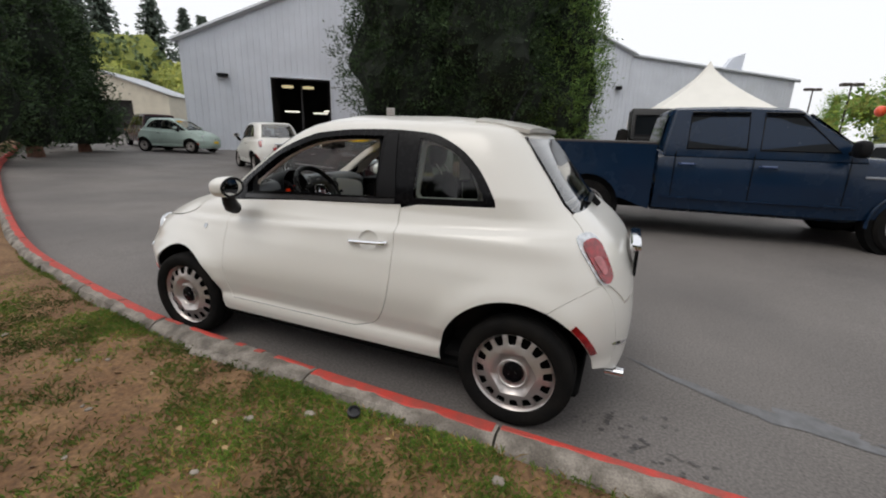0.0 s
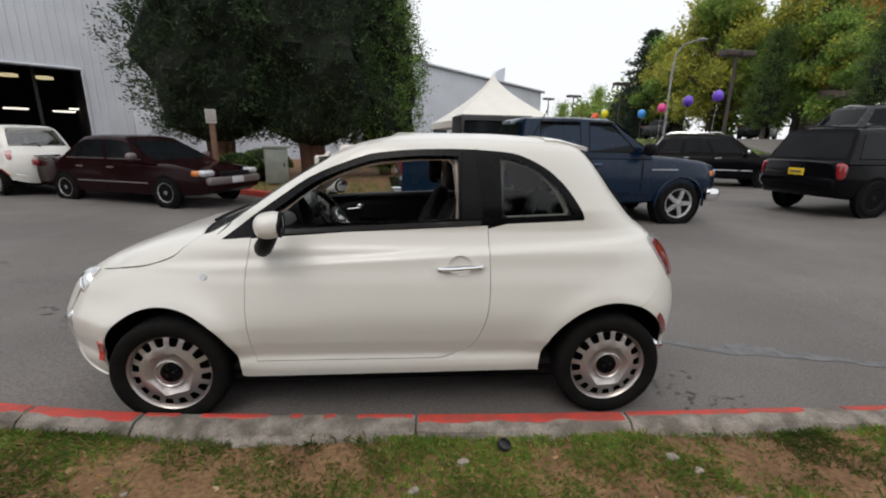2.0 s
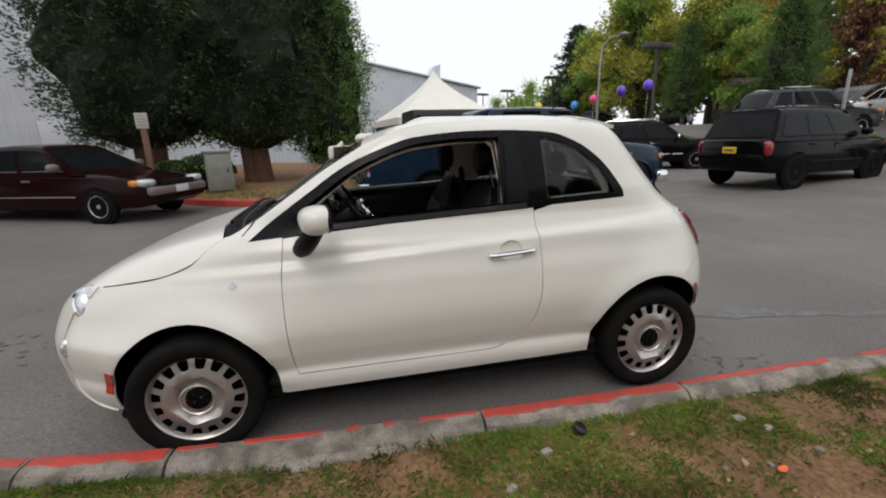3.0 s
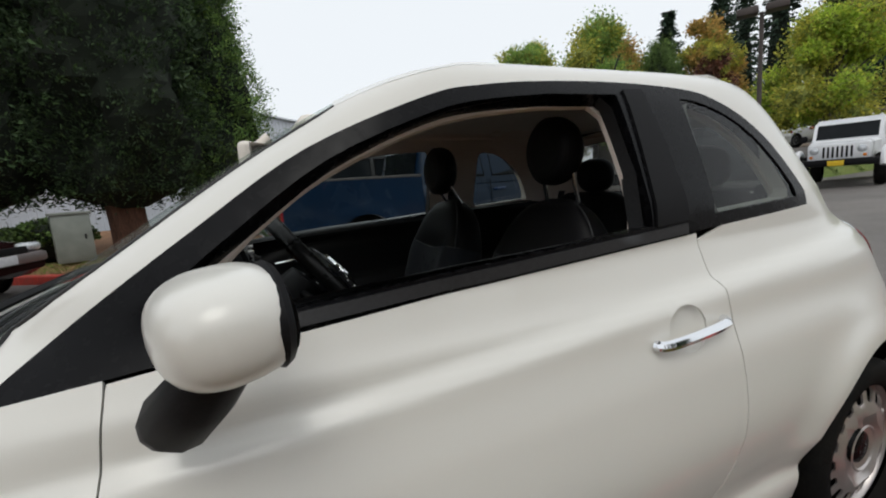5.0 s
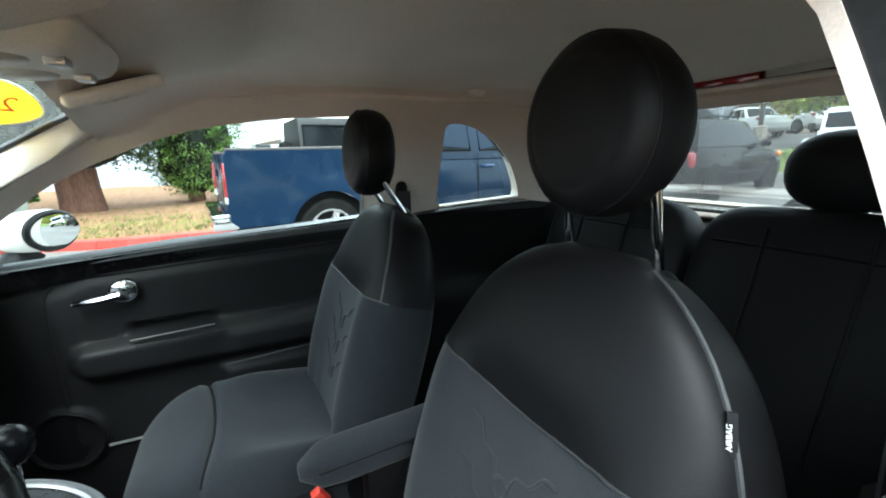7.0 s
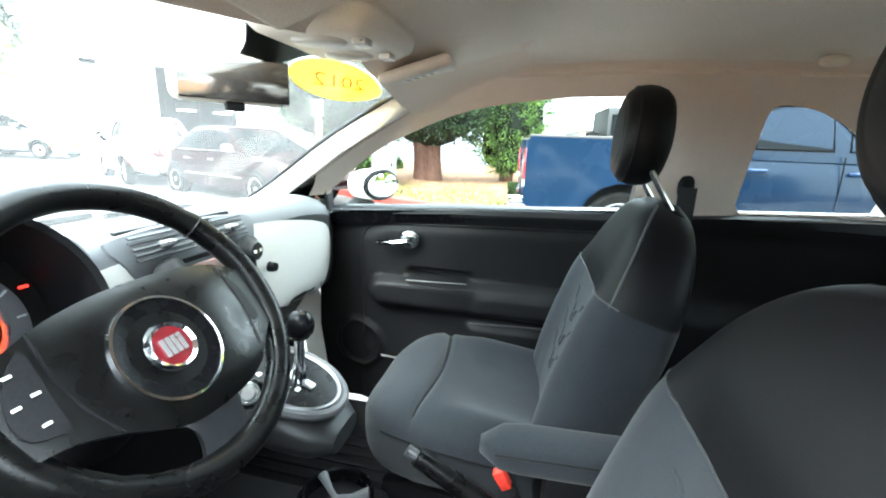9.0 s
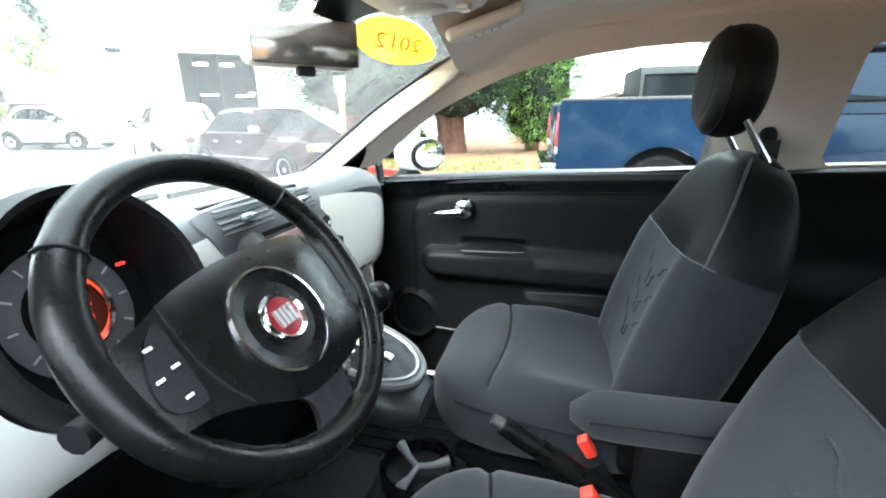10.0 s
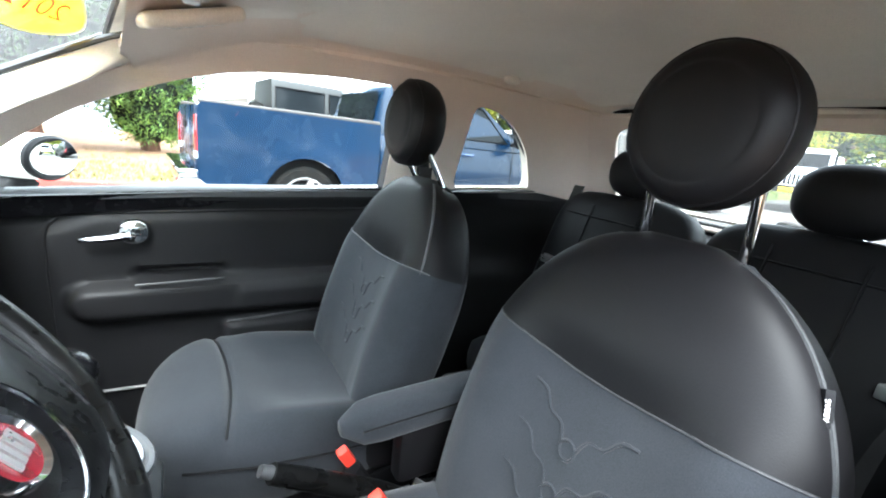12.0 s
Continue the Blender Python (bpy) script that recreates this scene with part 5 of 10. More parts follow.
def dashboard():
    ys = sorted(list(np.linspace(-0.625, 0.625, 33)) + [POD_Y - 0.117, POD_Y - 0.113, POD_Y + 0.113, POD_Y + 0.117])

    def bay(x, y, z):
        return min(x, -0.66) if abs(y - POD_Y) < 0.115 and z > 0.885 else x
    def tuck(x, y, z):
        return y * min(1.0, max(0.3, (float(half_width(x, max(0.75, z))) - 0.06) / 0.625)) if x < -0.62 else y
    rings = [[(bay(x + float(dash_back(y)), y, z), tuck(x + float(dash_back(y)), y, z), z + float(dash_drop(y)) * (1 if x > -0.75 else max(0, (x + 0.93) / 0.18))) for x, z in DASH[:18]] for y in ys]
    dash = part("dashboard", loft(rings, closed=False, caps=False), DASHGREY, car, "soft grey dashboard with a white painted panel", angle=60)
    rings = [[(bay(x + float(dash_back(y)), y, z), y, z + float(dash_drop(y))) for x, z in DASH[17:]] for y in ys]
    part("lower_dash", loft(rings, closed=False, caps=False), TRIM, dash)
    right = [tuple(q) for q in spline([(0.125, 0.865), (0.20, 0.842), (0.34, 0.80), (0.46, 0.805), (0.535, 0.86), (0.545, 0.93), (0.50, 0.985), (0.40, 1.020), (0.25, 1.046), (0.135, 1.056)], 4)] + [(0.125, 1.03), (0.13, 0.95), (0.11, 0.90)]
    part("dash_panel", shell(right, [], dash_face, 0.012, 0.03, lift=0.010, flip=True), DASHWHITE, dash, "glossy white dash panel")
    left = [(-0.150, 1.052), (-0.10, 1.0), (-0.075, 0.96), (0.0, 0.955), (0.09, 0.965), (0.108, 0.90), (0.05, 0.868), (-0.20, 0.855), (-0.35, 0.80), (-0.48, 0.795), (-0.55, 0.85), (-0.565, 0.93), (-0.53, 0.985)]
    left += [(POD_Y + 0.126 * math.cos(radians(a)), 1.005 + 0.136 * math.sin(radians(a))) for a in range(188, 379, 10)]
    part("dash_panel", shell(left, [], dash_face, 0.012, 0.03, lift=0.010, flip=True), DASHWHITE, dash, "glossy white dash panel")
    # centre stack
    stack = [tuple(q) for q in spline([(-0.165, 1.085), (-0.165, 1.04), (-0.125, 0.985), (-0.08, 0.958), (0.05, 0.955), (0.10, 0.98), (0.122, 1.03), (0.100, 1.082)], 4, closed=True)]
    st = part("radio_unit", shell(stack, [], dash_face, 0.02, 0.025, lift=0.014, flip=True), DASHGREY, dash, "grey radio and vent unit")

    def fp(y, z, out=0.0):
        x, yy, zz = dash_face(np.array(y), np.array(z))
        return Vector((float(x) + 0.014 + out, y, z))
    for c0, c1 in ((-0.165, -0.035), (0.0, 0.095)):
        o = [(c0, 1.048), (c0 + 0.01, 1.090), (c1 - 0.01, 1.090), (c1, 1.048)]
        part("air_vent", shell(o, [], dash_face, 0.01, 0.03, lift=0.016, flip=True), BLACK, st)
        for k in range(5):
            z = 1.053 + 0.0082 * k
            part("vent_slat", box(0.002, c0 + 0.008, -0.0013, 0.008, c1 - 0.008, 0.0013, m=Matrix.Translation((fp((c0 + c1) / 2, z).x, 0, z)) @ pose(0, 0, 0, 0, 25, 0)), mat("vent_slat_grey", (0.035, 0.036, 0.038), 0.5, fine=0.1, fine_scale=300), st)
        part("vent_tab", box(0, (c0 + c1) / 2 - 0.012, -0.004, 0.016, (c0 + c1) / 2 + 0.012, 0.004, 0.002, m=Matrix.Translation((fp(0, 1.068).x, 0, 1.068))), SATIN, st)
    for y in (-0.105, 0.085):
        m = Matrix.Translation(fp(y, 1.012, 0.004)) @ pose(0, 0, 0, 0, 90, 0)
        part("radio_knob", lathe([(0, 0.022), (0.018, 0.02), (0.022, 0.01), (0.03, 0.004), (0.032, -0.004)], 24, m=m), TRIM, st)
        for sy in (-1, 1):
            part("knob_mark", box(fp(y, 1.012, 0.024).x, y + 0.008 * sy - 0.003, 1.010, fp(y, 1.012, 0.027).x, y + 0.008 * sy + 0.003, 1.016), LABELWHITE, st)
    part("radio_display", box(fp(0, 1.0).x, -0.075, 0.995, fp(0, 1.0).x + 0.006, 0.04, 1.020, 0.002), mat("display_pinkish", (0.30, 0.20, 0.19), 0.25, var=0.1, scale=30), st, "dim radio display")
    part("disc_slot", box(fp(0, 1.03).x, -0.075, 1.027, fp(0, 1.03).x + 0.004, 0.04, 1.035), BLACK, st)
    for k in range(6):
        part("radio_button", box(fp(0, 0.975).x, -0.07 + 0.022 * k, 0.972, fp(0, 0.975).x + 0.006, -0.052 + 0.022 * k, 0.984, 0.002), SATIN if k in (0, 5) else TRIM, st)
    part("dash_button", lathe([(0, 0.012), (0.010, 0.01), (0.012, -0.006)], 16, m=Matrix.Translation(fp(0.165, 0.955)) @ pose(0, 0, 0, 0, 90, 0)), BLACK, dash)
    # instrument pod
    c = Vector((-0.525, POD_Y, 1.02))
    m = Matrix.Translation(c) @ pose(0, 0, 0, 0, 72, 0) @ Matrix.Diagonal((0.95, 0.84, 1, 1))
    pod = part("instrument_pod", lathe([(0.145, -0.16), (0.150, -0.08), (0.146, -0.01), (0.138, 0.012), (0.130, 0.006), (0.124, -0.03), (0.120, -0.09), (0, -0.095)], 48, m=m), BLACK, dash, "black instrument pod with an orange display")
    part("dial_face", lathe([(0, -0.082), (0.115, -0.082), (0.118, -0.088)], 40, m=m), UNDER, pod)
    part("dial_band", lathe([(0.055, -0.078), (0.068, -0.074), (0.084, -0.078)], 40, m=m), mat("dial_band_grey", (0.07, 0.07, 0.075), 0.45, spec=0.3), pod)
    part("dial_ring", lathe([(0.041, -0.070), (0.046, -0.062), (0.051, -0.072)], 40, m=m), CHROME, pod)
    disp = part("display", lathe([(0, -0.074), (0.042, -0.074)], 32, m=m), mat("display_dark", (0.05, 0.006, 0.003), 0.3, emit=0.0), pod)
    lit = mat("orange_segments", (1.0, 0.06, 0.008), 0.5, emit=0.14)
    for (u0, u1, v0, v1) in ((-0.03, 0.03, 0.018, 0.028), (-0.034, -0.012, 0.0, 0.012), (-0.008, 0.012, -0.002, 0.014), (0.016, 0.034, 0.0, 0.012), (-0.026, -0.006, -0.028, -0.012), (0.004, 0.028, -0.024, -0.014)):
        part("display_bar", box(-v1 * 0.7, u0 * 0.7, -0.0735, -v0 * 0.7, u1 * 0.7, -0.072, m=m), lit, pod)
    for a in range(0, 360, 30):
        part("dial_mark", box(0.066, -0.0012, -0.0765, 0.078, 0.0012, -0.0728, m=m @ pose(0, 0, 0, 0, 0, a)), mat("dial_mark_grey", (0.30, 0.30, 0.31), 0.5), pod)
    part("warning_lamp", box(-0.040, 0.088, -0.083, -0.036, 0.100, -0.078, m=m), mat("red_warning", (1.0, 0.03, 0.02), 0.5, emit=0.2), pod)


def steering():
    c, tilt = Vector((-0.372, -0.275, 1.018)), 36
    # local frame: x across, y up the wheel, z to the driver
    m = Matrix.Translation(c) @ Matrix(((0, -math.sin(radians(tilt)), math.cos(radians(tilt)), 0), (1, 0, 0, 0), (0, math.cos(radians(tilt)), math.sin(radians(tilt)), 0), (0, 0, 0, 1)))
    R = 0.178
    rim = []
    for i in range(72):
        a = 2 * math.pi * i / 72
        rim.append((R * math.cos(a), R * math.sin(a), 0))
    w = part("steering_wheel", tube([m @ Vector(q) for q in rim], [0.0175 if not (i % 18 in (9,)) else 0.0165 for i in range(72)], 14, closed=True), LEATHER, car, "worn black leather steering wheel", angle=60)
    for a in (38, 142):
        part("rim_seam", tube([m @ Vector(((R + 0.0182 * math.cos(b)) * math.cos(radians(a)), (R + 0.0182 * math.cos(b)) * math.sin(radians(a)), 0.0182 * math.sin(b))) for b in np.linspace(0, 2 * math.pi, 17)[:-1]], 0.0016, 5, closed=True), BLACK, w)

    HUB_X = -0.028

    def plate(outline, height, thick, dx=0.0):
        def chart(u, v):
            q = np.array(m) @ np.stack([u + dx, v, height(u, v), np.ones_like(u)])
            return q[0], q[1], q[2]
        return shell(outline, [], chart, thick, 0.011)
    flip_x = lambda o: [(-x, y) for x, y in o[::-1]]
    arm_h = lambda u, v: 0.004 + 0.033 * (1 - np.clip((np.abs(u + 0.014) - 0.055) / 0.125, 0, 1) ** 1.6) - 0.012 * np.clip(np.abs(v + 0.033) / 0.088, 0, 1.05) ** 5 * (1 - 0.5 * np.clip((np.abs(u) - 0.10) / 0.07, 0, 1))
    face = [(-0.174, 0.020), (-0.145, 0.027), (-0.105, 0.041), (-0.05, 0.050), (0.0, 0.052), (0.05, 0.050), (0.105, 0.041), (0.145, 0.027), (0.174, 0.020)]
    face = [tuple(q) for q in spline(face, 4)] + [(0.177, -0.03)] + [tuple(q) for q in spline([(0.168, -0.064), (0.138, -0.069), (0.105, -0.086), (0.07, -0.108), (0.03, -0.119), (-0.03, -0.119), (-0.07, -0.108), (-0.105, -0.086), (-0.138, -0.069), (-0.168, -0.064)], 4)] + [(-0.177, -0.03)]
    part("airbag_cover", plate(face[::-1], arm_h, 0.016), LEATHER, w, "black airbag cover with a chrome ring", angle=60)
    for sx in (-1, 1):
        seam = [(sx * 0.112 - 0.010, 0.036), (sx * 0.116 - 0.010, -0.01), (sx * 0.110 - 0.010, -0.05), (sx * 0.098 - 0.010, -0.082)]
        part("cover_seam", tube([m @ Vector((u, v, float(arm_h(np.array(u), np.array(v))) + 0.0004)) for u, v in spline(seam, 5)], 0.0016, 5), BLACK, w)
    leg = [tuple(q) for q in spline([(0.055, -0.095), (0.036, -0.125), (0.034, -0.150), (0.046, -0.176)], 4)]
    leg = leg + [(-x, y) for x, y in leg[::-1]]
    part("spoke", plate(leg[::-1], lambda u, v: 0.012 - 0.014 * np.clip((-0.12 - v) / 0.05, 0, 1) - 0.005 * np.exp(-(u / 0.012) ** 2) - 0.012 * np.clip(np.abs(u) / 0.045, 0, 1) ** 4, 0.014), mat("dark_satin_spoke", (0.030, 0.031, 0.034), 0.4, spec=0.4, var=0.15, scale=20), w, "dark satin lower spoke", angle=60)
    z0 = 0.037
    hubm = m
    m = m @ pose(HUB_X, -0.034, 0.004)
    part("chrome_ring", lathe([(0.0555, z0 - 0.008), (0.0575, z0 + 0.001), (0.0602, z0 + 0.0005), (0.0615, z0 - 0.010)], 48, m=m), CHROME, w)
    part("gloss_disc", lathe([(0, z0 - 0.006), (0.035, z0 - 0.006), (0.0565, z0 - 0.001)], 40, m=m), GLOSSBLACK, w)
    part("emblem_ring", lathe([(0.022, z0 + 0.002), (0.0255, z0 + 0.005), (0.0285, z0 - 0.002)], 36, m=m), CHROME, w)
    part("emblem", lathe([(0, z0 + 0.003), (0.022, z0 + 0.002)], 32, m=m), mat("emblem_red", (0.22, 0.012, 0.02), 0.25, coat=1.0, var=0.3, scale=80), w, "round red badge")
    for k in range(4):
        part("emblem_bar", box(-0.013 + 0.007 * k, -0.010, z0 + 0.0028, -0.0085 + 0.007 * k, 0.010, z0 + 0.0045, m=m), SATIN, w)
    m = hubm
    for sx in (-1, 1):
        sw = [tuple(q) for q in spline([(-0.1195, 0.020), (-0.136, 0.008), (-0.149, -0.022), (-0.146, -0.048), (-0.124, -0.054), (-0.1215, -0.03)], 3, closed=True)]
        sw = sw if sx < 0 else flip_x(sw)
        pad = part("switch_pad", plate(sw, lambda u, v: arm_h(u, v) + 0.006, 0.006, HUB_X * 0.6), BLACK, w)
        for k, (dx, dy) in enumerate(() if sx > 0 else ((-0.004, 0.006), (0.004, -0.016), (-0.010, -0.020), (-0.001, -0.042))):
            u, v = sx * (0.132 - dx) + HUB_X * 0.6, dy
            h = float(arm_h(np.array(u - HUB_X * 0.6), np.array(v))) + 0.0072
            part("switch_mark", box(u - 0.003, v - 0.0013, h - 0.002, u + 0.003, v + 0.0013, h + 0.0006, m=m @ Matrix.Identity(4)), LABELWHITE, w)
    part("column_shroud", tube([m @ Vector((0, 0, -0.03)), m @ Vector((0, -0.01, -0.10)), m @ Vector((0, -0.03, -0.20))], [0.055, 0.07, 0.075], 20), TRIM, car, "black steering column shroud")
    part("stalk", tube([m @ Vector((-0.06, 0.0, -0.06)), m @ Vector((-0.13, -0.012, -0.055)), m @ Vector((-0.19, -0.018, -0.045))], [0.009, 0.012, 0.014], 10), BLACK, car, "black indicator stalk")
    part("stalk", tube([m @ Vector((0.06, 0.0, -0.06)), m @ Vector((0.13, -0.012, -0.055)), m @ Vector((0.185, -0.018, -0.045))], [0.009, 0.012, 0.014], 10), BLACK, car, "black wiper stalk")


def console():
    # shifter pod that grows out of the dash
    rings = []
    for x, z, hw, hh in ((-0.60, 0.80, 0.10, 0.065), (-0.52, 0.795, 0.10, 0.062), (-0.44, 0.775, 0.098, 0.055), (-0.36, 0.748, 0.092, 0.046), (-0.30, 0.728, 0.078, 0.036), (-0.262, 0.715, 0.05, 0.02)):
        rings.append([(x, -0.01 + hw * math.copysign(abs(math.cos(a)) ** 0.7, math.cos(a)), z + hh * math.copysign(abs(math.sin(a)) ** 0.7, math.sin(a)) - 0.01) for a in np.linspace(0, 2 * math.pi, 25)[:-1]])
    pod = part("shifter_pod", loft(rings), mat("dark_grey_console", (0.016, 0.0165, 0.0175), 0.45, fine=0.1, fine_scale=500, bump=0.2, bump_scale=800), car, "grey shifter pod with a silver ring")
    m = pose(-0.375, -0.002, 0.790, 0, 20, 0)
    oval = lambda r, h: [m @ Vector((r * 0.094 * math.cos(a), r * 0.074 * math.sin(a), h)) for a in np.linspace(0, 2 * math.pi, 41)[:-1]]
    part("pod_ring", tube(oval(1.0, 0.006), 0.0040, 8, closed=True), mat("dull_silver_ring", (0.30, 0.30, 0.31), 0.3, metal=0.8), pod)
    part("pod_surround", tube(oval(1.13, 0.001), 0.009, 8, closed=True), mat("pod_surround_grey", (0.075, 0.076, 0.08), 0.4, spec=0.4, fine=0.05), pod)
    bm = bmesh.new()
    bm.faces.new([bm.verts.new(q) for q in oval(0.97, 0.006)])
    part("shift_plate", bm, GLOSSBLACK, pod)
    for k, dx in enumerate((-0.05, -0.025, 0.0, 0.025)):
        part("gate_mark", box(dx - 0.004, -0.038 + 0.004 * k, 0.0065, dx + 0.004, -0.028 + 0.004 * k, 0.0082, m=m), LABELWHITE, pod)
    part("gate_slot", box(-0.055, -0.008, 0.0065, 0.045, 0.012, 0.010, 0.002, m=m), SATIN, pod)
    part("shift_lever", tube([(-0.362, 0.0, 0.785), (-0.352, -0.008, 0.84), (-0.347, -0.013, 0.89)], [0.016, 0.010, 0.009], 10), CHROME, pod)
    part("shift_knob", ellipsoid((-0.345, -0.016, 0.912), (0.027, 0.025, 0.028), 2.2, 24, 14), GLOSSBLACK, pod, "glossy black shift knob")
    part("knob_cap", ellipsoid((-0.345, -0.016, 0.930), (0.016, 0.015, 0.010), 2, 16, 8), CHROME, pod)
    mi = Matrix.Translation((-0.385, -0.108, 0.825)) @ pose(0, 0, 0, 50, 35, 0)
    part("key_ring", lathe([(0.014, 0), (0.018, 0.006), (0.024, 0.004), (0.025, -0.004)], 24, m=mi), CHROME, pod)
    part("key_barrel", lathe([(0, 0.01), (0.010, 0.01), (0.013, 0.0)], 16, m=mi), SATIN, pod)
    # tunnel
    t = part("centre_console", box(-0.62, -0.085, 0.28, 0.42, 0.085, 0.475, 0.025, 3), TRIM, car, "black centre console with cup holders")
    part("cup_block", box(-0.375, -0.10, 0.30, -0.195, 0.075, 0.528, 0.03, 3), TRIM, t)
    for cx, cy, cz in ((-0.285, -0.012, 0.530), (0.24, 0.0, 0.475)):
        part("cup_holder", lathe([(0.066, 0.03), (0.070, 0.036), (0.074, 0.03), (0.076, -0.04), (0.064, -0.03), (0.064, 0.03)], 32, m=pose(cx, cy, cz)), GLOSSBLACK, t)
        part("cup_floor", lathe([(0, -0.008), (0.066, -0.008)], 28, m=pose(cx, cy, cz + 0.012)), BLACK, t)
        for k in range(3):
            a = radians(120 * k + 20)
            part("cup_finger", tube([(cx + 0.065 * math.cos(a), cy + 0.065 * math.sin(a), cz + 0.03), (cx + 0.03 * math.cos(a), cy + 0.03 * math.sin(a), cz + 0.022), (cx, cy, cz + 0.022)], [0.011, 0.006, 0.006], 8), mat("cup_divider_grey", (0.16, 0.165, 0.17), 0.4, var=0.1, scale=20), t)
    # handbrake
    hb = part("handbrake", tube([(0.16, -0.03, 0.52), (0.06, -0.03, 0.595), (-0.04, -0.03, 0.655), (-0.118, -0.03, 0.700)], [0.024, 0.022, 0.019, 0.017], 12), LEATHER, car, "black handbrake lever with a silver button")
    part("brake_button", tube([(-0.112, -0.03, 0.697), (-0.135, -0.03, 0.710)], [0.012, 0.010], 12), mat("dark_satin_strip", (0.045, 0.046, 0.048), 0.35, spec=0.4, var=0.1, scale=20), hb)
    # buckles
    for x, y, z in ((0.03, 0.047, 0.62), (0.025, -0.13, 0.675)):
        b = part("belt_buckle", tube([(x + 0.10, y, z - 0.17), (x + 0.015, y, z - 0.03)], [0.014, 0.018], 8), BLACK, car, "black belt buckle with a red button")
        part("red_button", box(-0.020, -0.011, -0.009, 0.020, 0.011, 0.013, 0.004, m=Matrix.Translation((x, y, z)) @ pose(0, 0, 0, 0, 58, 0)), BELTRED, b)
    # armrest on the driver's seat
    rings = []
    for f in np.linspace(0, 1, 9):
        x, z = lerp(-0.008, 0.27, f), lerp(0.744, 0.756, f)
        k = 1 - (1 - min(1, f / 0.18)) ** 2 if f < 0.18 else 1
        k = max(0.35, k)
        rings.append([(x, -0.022 + 0.036 * k * math.copysign(abs(math.cos(a)) ** 0.6, math.cos(a)), z + 0.034 * k * math.copysign(abs(math.sin(a)) ** 0.6, math.sin(a))) for a in np.linspace(0, 2 * math.pi, 25)[:-1]])
    part("armrest", loft(rings), FABRIC, car, "slate fabric folding armrest", angle=60)
    part("armrest_seam", tube([(x, -0.058, z + 0.008) for x, z in ((0.02, 0.745), (0.12, 0.750), (0.26, 0.756))], 0.002, 6), SEATSIDE, car)
    part("armrest_arm", box(0.10, -0.045, 0.60, 0.25, 0.0, 0.735, 0.015, 2), SEATSIDE, car)
    # floor, mats, pedals, bits on the floor
    part("cabin_floor", box(-0.95, -0.68, 0.255, 1.10, 0.68, 0.29, 0.01), CARPET, car, "black carpet")
    part("toe_board", box(-0.98, -0.50, 0.28, -0.93, 0.50, 0.93, 0.01), CARPET, car)
    part("rear_floor", box(0.55, -0.55, 0.29, 1.15, 0.55, 0.42, 0.03), CARPET, car)
    for s in (-1, 1):
        mt = part("floor_mat", box(-0.80, 0.32 * s - 0.21, 0.291, -0.22, 0.32 * s + 0.21, 0.303, 0.005), BLACK, car, "black ribbed rubber floor mat")
        for k in range(9):
            part("mat_rib", box(-0.76, 0.32 * s - 0.18 + 0.04 * k, 0.303, -0.26, 0.32 * s - 0.168 + 0.04 * k, 0.309, 0.002), BLACK, mt)
    for y, w in ((-0.25, 0.03), (-0.38, 0.045)):
        part("pedal", box(-0.80, y - w, 0.40, -0.785, y + w, 0.50, 0.005, m=Matrix.Identity(4)), RUBBER, car)
    for k in range(5):
        a = 0.9 * k
        part("floor_scrap", box(-0.02, -0.012, 0, 0.02, 0.012, 0.003, 0.001, m=pose(-0.27 + 0.035 * math.cos(a * 2), 0.125 + 0.03 * math.sin(a * 3), 0.31 + 0.004 * k, 12 * k, 20 - 9 * k, 50 * k)), LABELWHITE if k % 2 else SATIN, car)
    part("firewall", box(-1.02, -0.44, 0.28, -0.985, 0.44, 0.92, 0.01), UNDER, car)


trim_above_belt()
headliner()
for s in (-1, 1):
    door_card(s)
rear_sides()
front_seat(-0.314, -1, 0.045, (0.325, 1.281), 0.22, mat("dark_piping", (0.026, 0.027, 0.029), 0.6, fine=0.3, fine_scale=500))
front_seat(0.325, 1, 0.0, (0.246, 1.266))
rear_bench()
dashboard()
steering()
console()

# ---- ground, kerb, verge ----
ASPHALT = mat("worn_asphalt", (0.165, 0.150, 0.139), 0.72, other=(0.125, 0.114, 0.107), scale=0.45, fine=0.30, fine_scale=70, bump=0.6, bump_scale=140, rough_var=0.08)
CONCRETE = mat("rough_kerb_concrete", (0.27, 0.240, 0.205), 0.92, other=(0.125, 0.108, 0.09), scale=9, fine=0.25, fine_scale=120, bump=0.9, bump_scale=70, by_piece=0.10)
KERBRED = mat("worn_red_paint", (0.50, 0.050, 0.035), 0.6, other=(0.34, 0.06, 0.045), scale=12, fine=0.15, fine_scale=150, bump=0.5, bump_scale=90, by_piece=0.08)
SOIL = mat("dry_soil", (0.14, 0.074, 0.034), 0.97, other=(0.20, 0.116, 0.055), scale=4.5, fine=0.4, fine_scale=45, bump=1.0, bump_scale=40)
MULCH = mat("bark_mulch", (0.30, 0.165, 0.085), 0.97, other=(0.20, 0.10, 0.05), scale=7, fine=0.35, fine_scale=60, bump=1.0, bump_scale=45)


